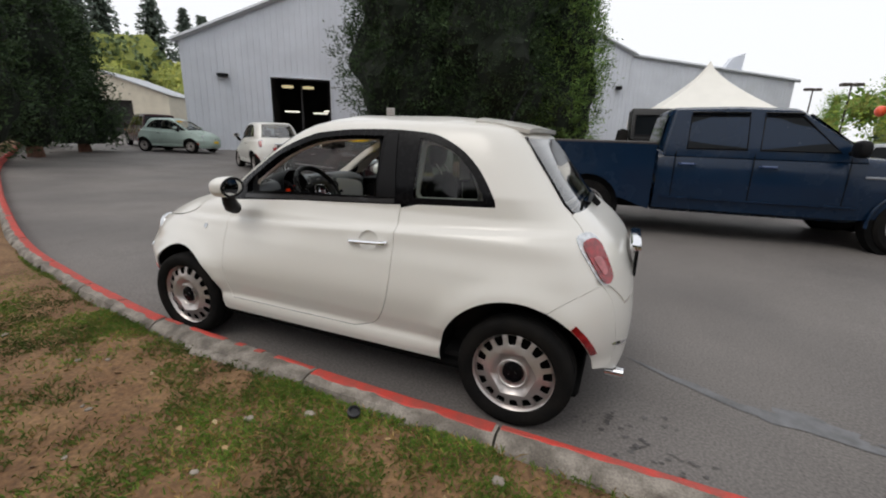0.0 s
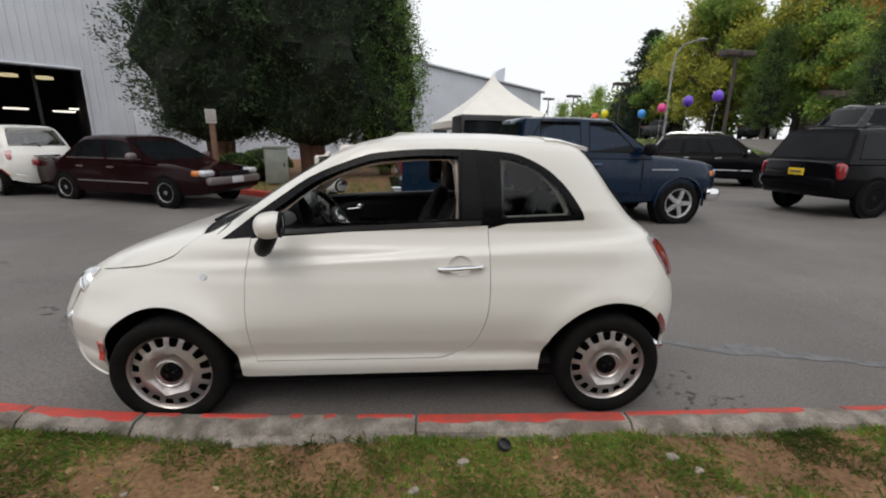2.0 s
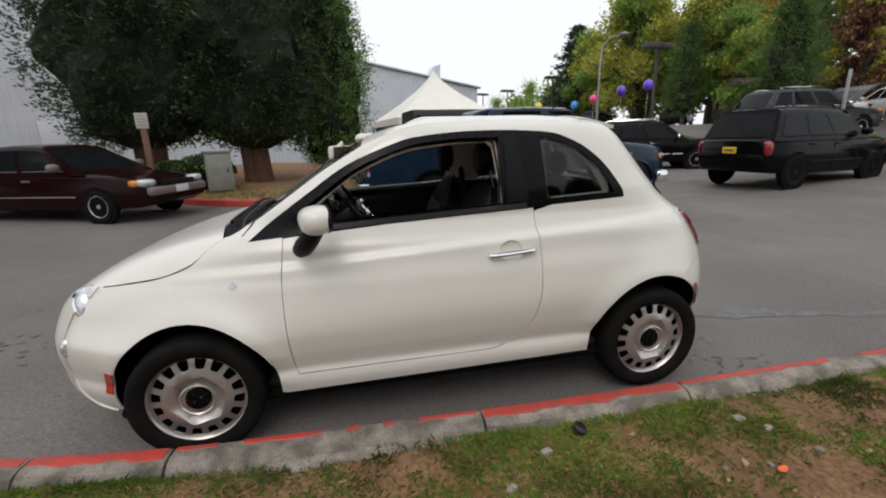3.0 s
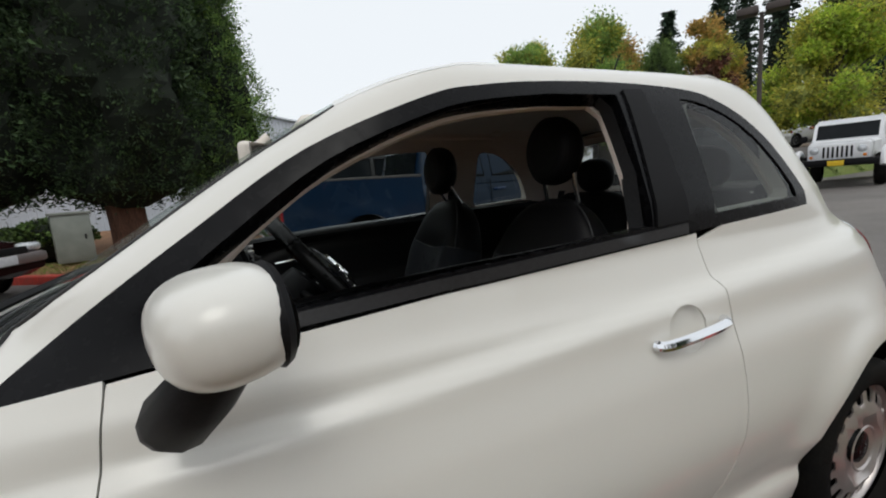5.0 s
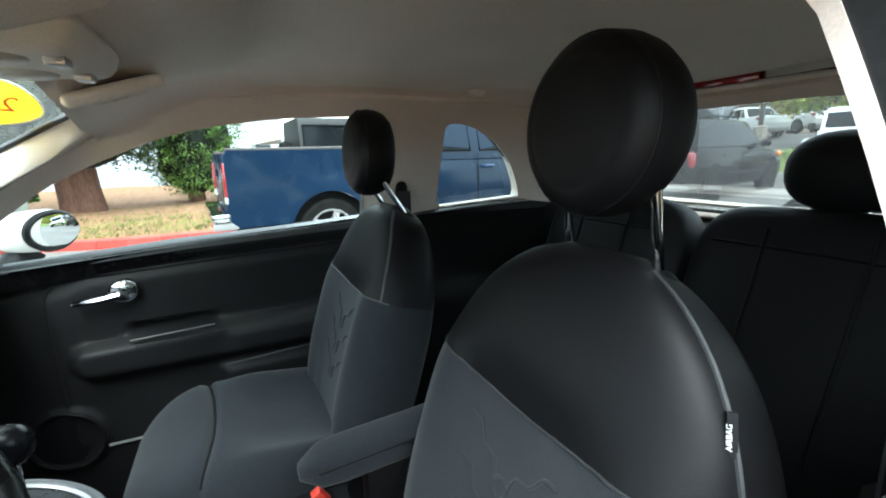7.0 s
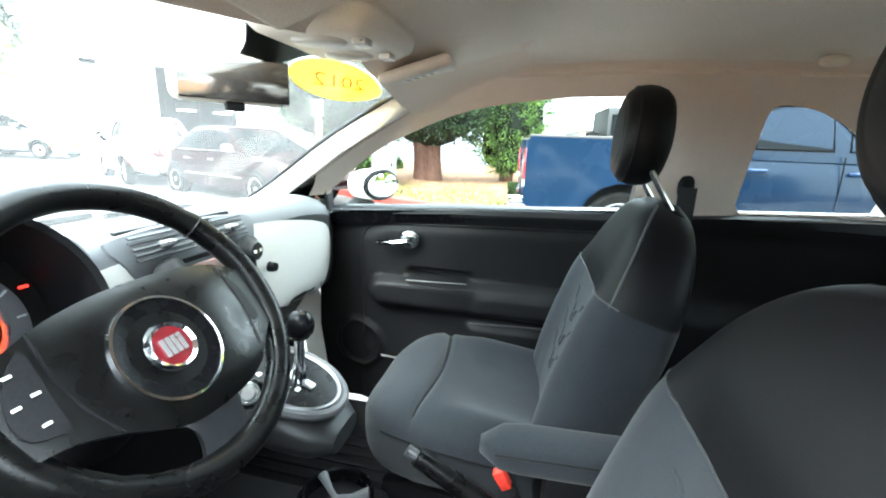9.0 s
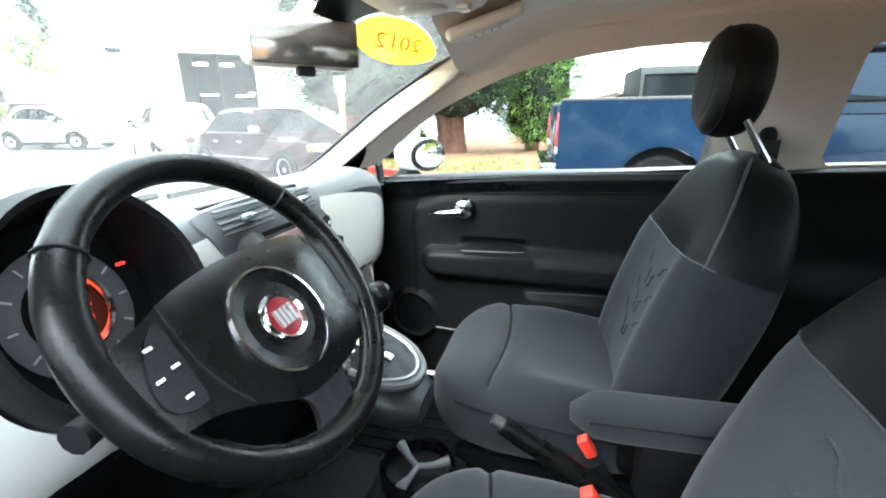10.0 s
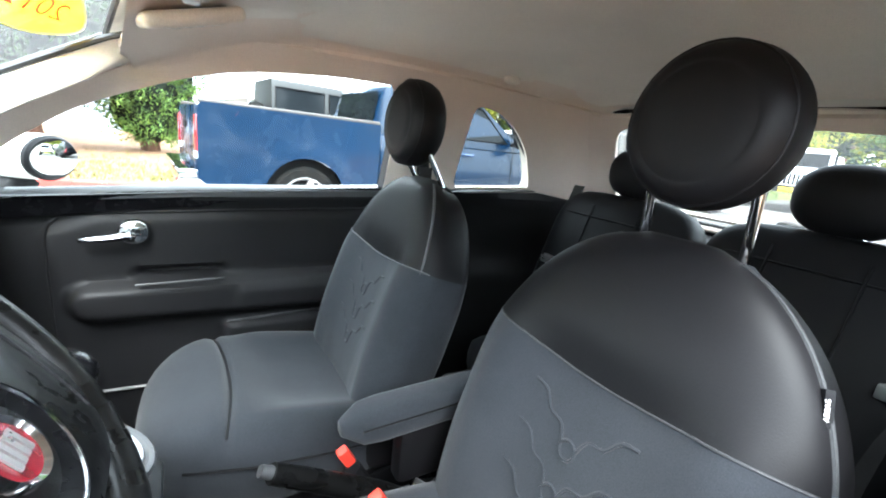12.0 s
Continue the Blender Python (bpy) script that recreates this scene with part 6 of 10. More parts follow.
def leaf_mat(name, a, b, c=None, rough=0.6, thin=0.0):
    """Foliage whose colour changes from leaf to leaf."""
    m = bpy.data.materials.new(name)
    m.use_nodes = True
    nt = m.node_tree
    bs = nt.nodes["Principled BSDF"]
    g = nt.nodes.new("ShaderNodeNewGeometry")
    r = nt.nodes.new("ShaderNodeValToRGB")
    r.color_ramp.elements[0].color, r.color_ramp.elements[1].color = (*a, 1), (*b, 1)
    if c:
        e = r.color_ramp.elements.new(0.8)
        e.color = (*c, 1)
    nt.links.new(g.outputs["Random Per Island"], r.inputs[0])
    tc, nz = nt.nodes.new("ShaderNodeTexCoord"), nt.nodes.new("ShaderNodeTexNoise")
    mr, hs = nt.nodes.new("ShaderNodeMapRange"), nt.nodes.new("ShaderNodeHueSaturation")
    nz.inputs["Scale"].default_value, nz.inputs["Detail"].default_value = 2.2, 3
    mr.inputs[1].default_value, mr.inputs[2].default_value, mr.inputs[3].default_value, mr.inputs[4].default_value = 0.35, 0.65, 0.8 if thin else 0.45, 1.45
    nt.links.new(tc.outputs["Object"], nz.inputs["Vector"])
    nt.links.new(nz.outputs["Fac"], mr.inputs[0])
    nt.links.new(mr.outputs[0], hs.inputs["Value"])
    nt.links.new(r.outputs[0], hs.inputs["Color"])
    nt.links.new(hs.outputs[0], bs.inputs["Base Color"])
    bs.inputs["Roughness"].default_value = rough
    bs.inputs["Specular IOR Level"].default_value = 0.3
    if thin:
        tl, mx = nt.nodes.new("ShaderNodeBsdfTranslucent"), nt.nodes.new("ShaderNodeMixShader")
        mx.inputs[0].default_value = thin
        nt.links.new(hs.outputs[0], tl.inputs[0])
        nt.links.new(bs.outputs[0], mx.inputs[1])
        nt.links.new(tl.outputs[0], mx.inputs[2])
        nt.links.new(mx.outputs[0], nt.nodes["Material Output"].inputs[0])
    return m


def ground_z(x, y):
    x, y = np.asarray(x, float), np.asarray(y, float)
    west = 0.020 * np.logaddexp(0.0, -(x + 3.0))
    east = 0.055 * np.logaddexp(0.0, (x - 6.5)) * np.clip((13 - y) / 9, 0.25, 1)
    return np.minimum(west, 1.3) + np.minimum(east, 0.7)


def gz(x, y):
    return float(ground_z(x, y))


def ground():
    e = np.concatenate([-np.geomspace(1500, 40, 12), np.linspace(-36, 36, 49), np.geomspace(40, 1500, 12)])
    X, Y = np.meshgrid(e, e)
    Z = ground_z(X, Y)
    n = len(e)
    vs = np.stack([X.ravel(), Y.ravel(), Z.ravel()], 1)
    fs = [(j * n + i, j * n + i + 1, (j + 1) * n + i + 1, (j + 1) * n + i) for j in range(n - 1) for i in range(n - 1)]
    me = bpy.data.meshes.new("ground")
    me.from_pydata(vs.tolist(), [], fs)
    me.materials.append(ASPHALT)
    for f in me.polygons:
        f.use_smooth = True
    tagged(new("ground", me), "worn grey asphalt of a car lot with patches and oil stains", "ground", kind="structure")


KERB = spline([(9.0, -0.90), (6.0, -0.94), (3.5, -0.96), (2.0, -0.955), (0.6, -0.945), (-0.4, -0.905), (-1.25, -0.86), (-1.95, -0.76), (-2.7, -0.63), (-4.1, -0.33), (-6.0, 0.28), (-9.5, 1.55), (-14.5, 3.55), (-22.0, 7.1), (-34.0, 12.6), (-55.0, 21.5)], 10)
KP = np.array(KERB)
KS = np.concatenate([[0], np.cumsum(np.linalg.norm(np.diff(KP, axis=0), axis=1))])


def kerb_at(s):
    p = np.array([np.interp(s, KS, KP[:, i]) for i in (0, 1)])
    q = np.array([np.interp(s + 0.05, KS, KP[:, i]) for i in (0, 1)])
    d = (q - p) / max(1e-6, np.linalg.norm(q - p))
    return p, np.array([d[1], -d[0]])


def kerb_s(x):
    return float(np.interp(-x, -KP[:, 0], KS))


def kerb():
    k = thing("kerb", "worn concrete kerb with flaking red paint", "kerb", kind="structure")
    joints = [kerb_s(x) for x in (8.5, 6.2, 4.4, 2.75, 1.16, 0.11, -1.22, -1.78, -2.35, -3.3, -4.5, -6.2, -8.2, -10.5, -13.5, -17.5, -23, -31, -42)]
    rnd = random.Random(4)
    for a, b in zip(joints, joints[1:]):
        n = max(4, int((b - a) / 0.11))
        near = -4 < KP[np.searchsorted(KS, a) - 1][0] < 4
        rings = []
        for i in range(n + 1):
            s = lerp(a + 0.006, b - 0.006, i / n)
            p, o = kerb_at(s)
            o = -o if o[1] > 0 else o
            z = gz(*p)
            j = [rnd.uniform(-1, 1) for _ in range(8)]
            jw = 0.010 if near else 0.0
            prof = [(0.0, -0.05), (0.0, 0.115), (0.012, 0.138), (0.035, 0.143), (0.085, 0.142 + jw * j[0] * 0.5), (0.118 + jw * j[1], 0.128 + jw * j[2] * 0.6), (0.140 + jw * 1.6 * j[3], 0.095 + jw * j[4]), (0.165 + jw * 2 * j[5], 0.04)]
            rings.append([(p[0] + o[0] * w, p[1] + o[1] * w, z + h) for w, h in prof] + [(p[0] + o[0] * 0.16, p[1] + o[1] * 0.16, z - 0.05)])
        st = part("kerb_stone", loft(rings), CONCRETE, k)
        # paint: strong on some stones, thin on others
        x = KP[min(len(KP) - 1, np.searchsorted(KS, (a + b) / 2))][0]
        if -1.2 < x < 0.1:
            cover, gap = 0.045, 0.12
        elif 1.2 < x < 2.7:
            cover, gap = 0.05, 0.2
        elif x > 2.7:
            cover, gap = 0.055, 0.15
        else:
            cover, gap = 0.078, 0.04
        run = []
        for i in range(n * 2 + 1):
            s = lerp(a + 0.02, b - 0.01, i / (n * 2))
            hole = rnd.random() < gap * 0.45
            if not hole:
                p, o = kerb_at(s)
                o = -o if o[1] > 0 else o
                z = gz(*p)
                w = cover * rnd.uniform(0.72, 1.06)
                run.append([(p[0] + o[0] * q, p[1] + o[1] * q, z + h) for q, h in ((-0.0035, 0.02), (-0.0035, 0.115), (0.010, 0.1415), (0.034, 0.1465), (w, 0.1468), (w + 0.004, 0.1425), (0.02, 0.12))])
            if (hole or i == n * 2) and len(run) > 1:
                part("red_paint", loft(run), KERBRED, st)
                run = []
            elif hole:
                run = []
    # mortar lump against the back
    s0 = kerb_s(-0.42)
    bm = bmesh.new()
    for i in range(9):
        p, o = kerb_at(s0 + (i - 4) * 0.09)
        o = -o if o[1] > 0 else o
        ellipsoid((p[0] + o[0] * 0.15, p[1] + o[1] * 0.15, 0.075), (0.075, 0.045 + 0.012 * math.sin(i * 2.1), 0.055 - 0.004 * abs(i - 4)), 2.6, 10, 6, bm=bm)
    part("mortar", bm, CONCRETE, k, "rough lump of mortar")


def verge_z(x, y):
    return 0.110 + 0.012 * np.sin(x * 1.7) * np.cos(y * 1.3) + 0.010 * np.sin(x * 5.1 + y * 3.7)


def verge():
    # strip behind the kerb, ring by ring away from it
    offs = [0.125, 0.2, 0.3, 0.45, 0.65, 0.9, 1.2, 1.6, 2.2, 3.2, 5, 8, 14, 30, 70]
    ss = np.concatenate([np.arange(0, 20, 0.12), np.arange(20, KS[-1], 2.0)])
    vs, fs = [], []
    for s in ss:
        p, o = kerb_at(s)
        o = -o if o[1] > 0 else o
        for k, w in enumerate(offs):
            x, y = p + o * w
            vs.append((x, y, gz(*p) + float(verge_z(x, y)) - (0.03 if k == 0 else 0) + 0.01 * min(w, 20) * (w > 1.5)))
    n = len(offs)
    for i in range(len(ss) - 1):
        for k in range(n - 1):
            a = i * n + k
            fs.append((a, a + n, a + n + 1, a + 1))
    me = bpy.data.meshes.new("verge")
    me.from_pydata(vs, [], fs)
    me.materials.append(SOIL)
    for f in me.polygons:
        f.use_smooth = True
    me.flip_normals()
    tagged(new("verge", me), "bare brown soil verge with patchy grass", "verge", kind="structure")


def blades(name, n, area, size, material, label, seed, dens, lie=0.5):
    """Grass: many single blades over an area, thinned by patches."""
    rg = np.random.default_rng(seed)
    s = rg.uniform(kerb_s(area[1]), kerb_s(area[0]), n * 3)
    w = 0.15 + (area[2] - 0.15) * rg.random(n * 3) ** 1.25
    px = np.interp(s, KS, KP[:, 0])
    py = np.interp(s, KS, KP[:, 1])
    tx = np.interp(s + 0.05, KS, KP[:, 0]) - px
    ty = np.interp(s + 0.05, KS, KP[:, 1]) - py
    L = np.hypot(tx, ty)
    ox, oy = -ty / L, tx / L
    sg = np.where(oy > 0, -1, 1)
    x, y = px + ox * sg * w, py + oy * sg * w
    f = 0.75 * np.sin(x * 2.9 + 1.3 * np.sin(y * 3.1)) + 0.75 * np.sin(y * 4.3 + 1.7 * np.sin(x * 2.3)) + 0.8 * np.sin(x * 7.3 + y * 5.9 + np.sin(y * 9.1)) + 0.7 * np.sin(x * 13.1 - y * 11.7 + np.sin(x * 17.0)) + 0.5 * np.sin(x * 29.0 + y * 23.0)
    keep = rg.random(n * 3) < 1 / (1 + np.exp(-(f - dens) * 2.0))
    x, y, w = x[keep][:n], y[keep][:n], w[keep][:n]
    z = verge_z(x, y) + 0.01 * np.minimum(w, 20) * (w > 1.5) + ground_z(x, y) * 0
    k = len(x)
    a = rg.uniform(0, 2 * np.pi, k)
    h = size * rg.uniform(0.5, 1.3, k)
    ln = lie * rg.uniform(0.2, 1.6, k) * h
    wd = 0.0022 * rg.uniform(0.7, 1.6, k)
    c, d = np.cos(a), np.sin(a)
    base = np.stack([x, y, z - 0.004], 1)
    side = np.stack([-d * wd, c * wd, 0 * wd], 1)
    mid = base + np.stack([c * ln * 0.4, d * ln * 0.4, h * 0.6], 1)
    tip = base + np.stack([c * ln, d * ln, h * 0.85], 1)
    vs = np.stack([base - side, base + side, mid + side * 0.8, tip, mid - side * 0.8], 1).reshape(-1, 3)
    fs = [(5 * i, 5 * i + 1, 5 * i + 2, 5 * i + 3, 5 * i + 4) for i in range(k)]
    me = bpy.data.meshes.new(name)
    me.from_pydata(vs.tolist(), [], fs)
    me.materials.append(material)
    tagged(new(name, me), label, "grass", kind="stuff")


def litter():
    rg = random.Random(9)
    bm = bmesh.new()
    for i in range(520):
        s = rg.uniform(kerb_s(4), kerb_s(-5))
        p, o = kerb_at(s)
        o = -o if o[1] > 0 else o
        x, y = p + o * rg.uniform(0.18, 2.2)
        r = rg.uniform(0.006, 0.018)
        m = pose(x, y, float(verge_z(x, y)) + 0.006, rg.uniform(-40, 40), rg.uniform(-40, 40), rg.uniform(0, 360))
        q = [m @ Vector((r * math.cos(b) * (1.6 if j % 2 else 1), r * math.sin(b), 0.15 * r * math.cos(2 * b))) for j, b in enumerate(np.linspace(0, 2 * math.pi, 7)[:-1])]
        bm.faces.new([bm.verts.new(v) for v in q])
    single("leaf_litter", bm, leaf_mat("dry_leaf_litter", (0.10, 0.055, 0.025), (0.45, 0.36, 0.22), (0.30, 0.20, 0.10)), "scattered dry leaf bits and straw", "litter", kind="stuff")
    stone = mat("pale_pebble", (0.26, 0.225, 0.19), 0.9, fine=0.2, fine_scale=80, bump=0.4, bump_scale=80, by_piece=0.3)
    base = finish(ellipsoid((0, 0, 0), (0.022, 0.016, 0.010), 2.4, 10, 6), "pebble", stone)
    for i in range(26):
        s = rg.uniform(kerb_s(2.6), kerb_s(-3))
        p, o = kerb_at(s)
        o = -o if o[1] > 0 else o
        x, y = p + o * rg.uniform(0.25, 1.4)
        ob = new("pebble", base)
        ob.matrix_world = pose(x, y, float(verge_z(x, y)) + 0.004, 0, 0, rg.uniform(0, 360)) @ Matrix.Diagonal((rg.uniform(0.5, 1.3),) * 3 + (1,))
        tagged(ob, "small pale pebble lying on the soil", "pebble", "pebbles on the verge")
    cap = thing("plastic_cap", "black plastic cap lying in the grass", "cap", pose(0.50, -1.16, 0.118, 20, 8, 30))
    part("rim", lathe([(0.022, 0), (0.030, 0.004), (0.031, 0.026), (0.024, 0.030), (0.020, 0.016), (0, 0.016)], 20), RUBBER, cap)
    for k in range(3):
        px, py = ((1.15, -1.55), (-1.05, -1.95), (0.62, -1.72))[k]
        bm = bmesh.new()
        bm.faces.new([bm.verts.new((0.022 * math.cos(a) * (1 + 0.3 * math.sin(3 * a)), 0.014 * math.sin(a), 0.003 * math.cos(2 * a))) for a in np.linspace(0, 2 * math.pi, 9)[:-1]])
        single("orange_scrap", bm, mat("bright_orange_scrap", (0.85, 0.14, 0.05), 0.6, var=0.2, scale=40), "bright orange scrap lying on the soil", "scrap", pose(px, py, float(verge_z(px, py)) + 0.012, 12, -8, 40 * k))


def stains():
    oil = mat("oil_stain", (0.055, 0.050, 0.047), 0.5, other=(0.085, 0.078, 0.073), scale=14, rough_var=0.15)
    pale = mat("grey_crack_filler", (0.155, 0.158, 0.165), 0.6, other=(0.11, 0.11, 0.112), scale=10, rough_var=0.1)
    rg = random.Random(3)

    def blot(cx, cy, rx, ry, material, turn=0, label="dark oil stain on the asphalt", z=0.004):
        pts = []
        ph = [rg.uniform(0, 6.28) for _ in range(4)]
        for a in np.linspace(0, 2 * math.pi, 29)[:-1]:
            r = 1 + 0.22 * math.sin(3 * a + ph[0]) + 0.15 * math.sin(5 * a + ph[1]) + 0.10 * math.sin(9 * a + ph[2])
            pts.append((rx * r * math.cos(a), ry * r * math.sin(a)))
        c, s = math.cos(radians(turn)), math.sin(radians(turn))
        bm = bmesh.new()
        bm.faces.new([bm.verts.new((cx + c * u - s * v, cy + s * u + c * v, gz(cx, cy) + z)) for u, v in pts])
        single("stain" if material is oil else "patch", bm, material, label, "stain", kind="structure")
    bm = bmesh.new()
    for cx, cy, spread, count in ((1.62, -0.50, 0.09, 16), (1.74, -0.70, 0.10, 14), (2.02, -0.72, 0.12, 9), (1.85, -0.40, 0.10, 6), (-2.6, 0.6, 0.16, 10), (-2.95, 0.8, 0.14, 8), (-3.4, 1.4, 0.25, 9), (-4.6, 2.4, 0.35, 9)):
        for _ in range(count):
            x, y = cx + rg.gauss(0, spread), cy + rg.gauss(0, spread * 0.55)
            r0 = rg.uniform(0.005, 0.019) * (1 if cx > 0 else 1.8)
            ph = rg.uniform(0, 6.28)
            bm.faces.new([bm.verts.new((x + r0 * (1 + 0.35 * math.sin(3 * a + ph)) * math.cos(a), y + 0.7 * r0 * (1 + 0.3 * math.sin(2 * a + ph)) * math.sin(a), gz(x, y) + 0.004)) for a in np.linspace(0, 2 * math.pi, 13)[:-1]])
    single("stain", bm, oil, "dark oil specks on the asphalt", "stain", kind="structure")
    for cx, cy, rx, ry, t in ((2.05, 0.05, 0.30, 0.035, -28), (2.55, -0.10, 0.28, 0.09, -8), (3.0, -0.22, 0.22, 0.05, -18), (3.45, -0.36, 0.25, 0.04, -12)):
        blot(cx, cy, rx, ry, pale, t, "pale sealed crack in the asphalt")


# ---- planting ----
def leaves_mesh(centres, dirs, size, rg, aspect=0.45):
    """Small folded leaves at the given places, pointing along dirs."""
    k = len(centres)
    d = dirs / np.maximum(np.linalg.norm(dirs, axis=1)[:, None], 1e-6)
    r = rg.normal(size=(k, 3))
    s = np.cross(d, r)
    s /= np.maximum(np.linalg.norm(s, axis=1)[:, None], 1e-6)
    n = np.cross(s, d)
    L = size * rg.uniform(0.6, 1.4, (k, 1))
    W = L * aspect
    a = centres - d * L * 0.5
    b = centres + d * L * 0.5
    m1 = centres + s * W * 0.5 + n * W * 0.18
    m2 = centres - s * W * 0.5 + n * W * 0.18
    vs = np.stack([a, m1, b, m2], 1).reshape(-1, 3)
    fs = np.arange(4 * k).reshape(-1, 4)
    return vs, fs


def mesh_from(name, blocks, mats):
    """One mesh from (verts, faces, material index) blocks."""
    vs, fs, mi, off = [], [], [], 0
    for v, f, i in blocks:
        vs.append(np.asarray(v, float))
        fs += (np.asarray(f) + off).tolist()
        mi += [i] * len(f)
        off += len(v)
    me = bpy.data.meshes.new(name)
    me.from_pydata(np.concatenate(vs).tolist(), [], fs)
    for m in mats:
        me.materials.append(m)
    me.polygons.foreach_set("material_index", mi)
    return me


def lump(c, r, rg, rough=0.18, nu=18, nv=12):
    """A rough closed lump as verts and quads."""
    ph = rg.uniform(0, 6.28, 6)
    vs, fs = [], []
    for i in range(nv + 1):
        a = -math.pi / 2 + math.pi * i / nv
        for j in range(nu):
            b = 2 * math.pi * j / nu
            q = 1 + rough * (math.sin(3 * b + ph[0] + 2 * a) + 0.7 * math.sin(5 * b + ph[1] - 3 * a) + 0.6 * math.sin(4 * a + ph[2])) / 1.6
            vs.append((c[0] + r[0] * q * math.cos(a) * math.cos(b), c[1] + r[1] * q * math.cos(a) * math.sin(b), c[2] + r[2] * q * math.sin(a)))
    for i in range(nv):
        for j in range(nu):
            fs.append((i * nu + j, i * nu + (j + 1) % nu, (i + 1) * nu + (j + 1) % nu, (i + 1) * nu + j))
    return np.array(vs), np.array(fs)


BARK = mat("reddish_bark", (0.17, 0.085, 0.055), 0.95, other=(0.10, 0.05, 0.035), scale=6, fine=0.3, fine_scale=40, bump=1.0, bump_scale=25, stretch=(6, 6, 0.8))
GREYBARK = mat("grey_bark", (0.10, 0.085, 0.07), 0.95, other=(0.06, 0.05, 0.04), scale=6, fine=0.3, fine_scale=40, bump=1.0, bump_scale=25, stretch=(5, 5, 0.8))
# Near-black inner lumps: the shade inside dense crowns, put into the colour.
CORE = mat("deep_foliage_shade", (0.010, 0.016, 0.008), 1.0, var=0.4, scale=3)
LEAFCORE = mat("inner_leaf_mass", (0.17, 0.21, 0.055), 1.0, other=(0.26, 0.27, 0.065), scale=3, fine=0.4, fine_scale=12)
CYPRESS = leaf_mat("dark_cypress_sprays", (0.023, 0.044, 0.018), (0.060, 0.106, 0.034), (0.039, 0.071, 0.025))
CEDAR = leaf_mat("fresh_cedar_sprays", (0.072, 0.143, 0.041), (0.286, 0.408, 0.091), (0.174, 0.286, 0.065))
MAPLE = leaf_mat("green_maple_leaves", (0.121, 0.230, 0.059), (0.459, 0.540, 0.108), (0.243, 0.351, 0.081), thin=0.5)
YELLOWING = leaf_mat("yellowing_leaves", (0.192, 0.250, 0.058), (0.620, 0.576, 0.096), (0.461, 0.422, 0.077), thin=0.5)
RUSTY = leaf_mat("rusty_autumn_leaves", (0.245, 0.184, 0.061), (0.620, 0.326, 0.102), (0.449, 0.306, 0.082), thin=0.5)
HORNBEAM = leaf_mat("deep_green_hornbeam_leaves", (0.062, 0.110, 0.036), (0.200, 0.270, 0.075), (0.120, 0.180, 0.050), thin=0.4)
BRIGHT = leaf_mat("bright_lime_leaves", (0.224, 0.336, 0.042), (0.588, 0.600, 0.084), (0.392, 0.490, 0.070), thin=0.5)
PINE = leaf_mat("dark_fir_needles", (0.017, 0.037, 0.024), (0.054, 0.088, 0.051), (0.034, 0.061, 0.034))
HEDGE = leaf_mat("shrub_leaves", (0.025, 0.05, 0.014), (0.10, 0.16, 0.035))


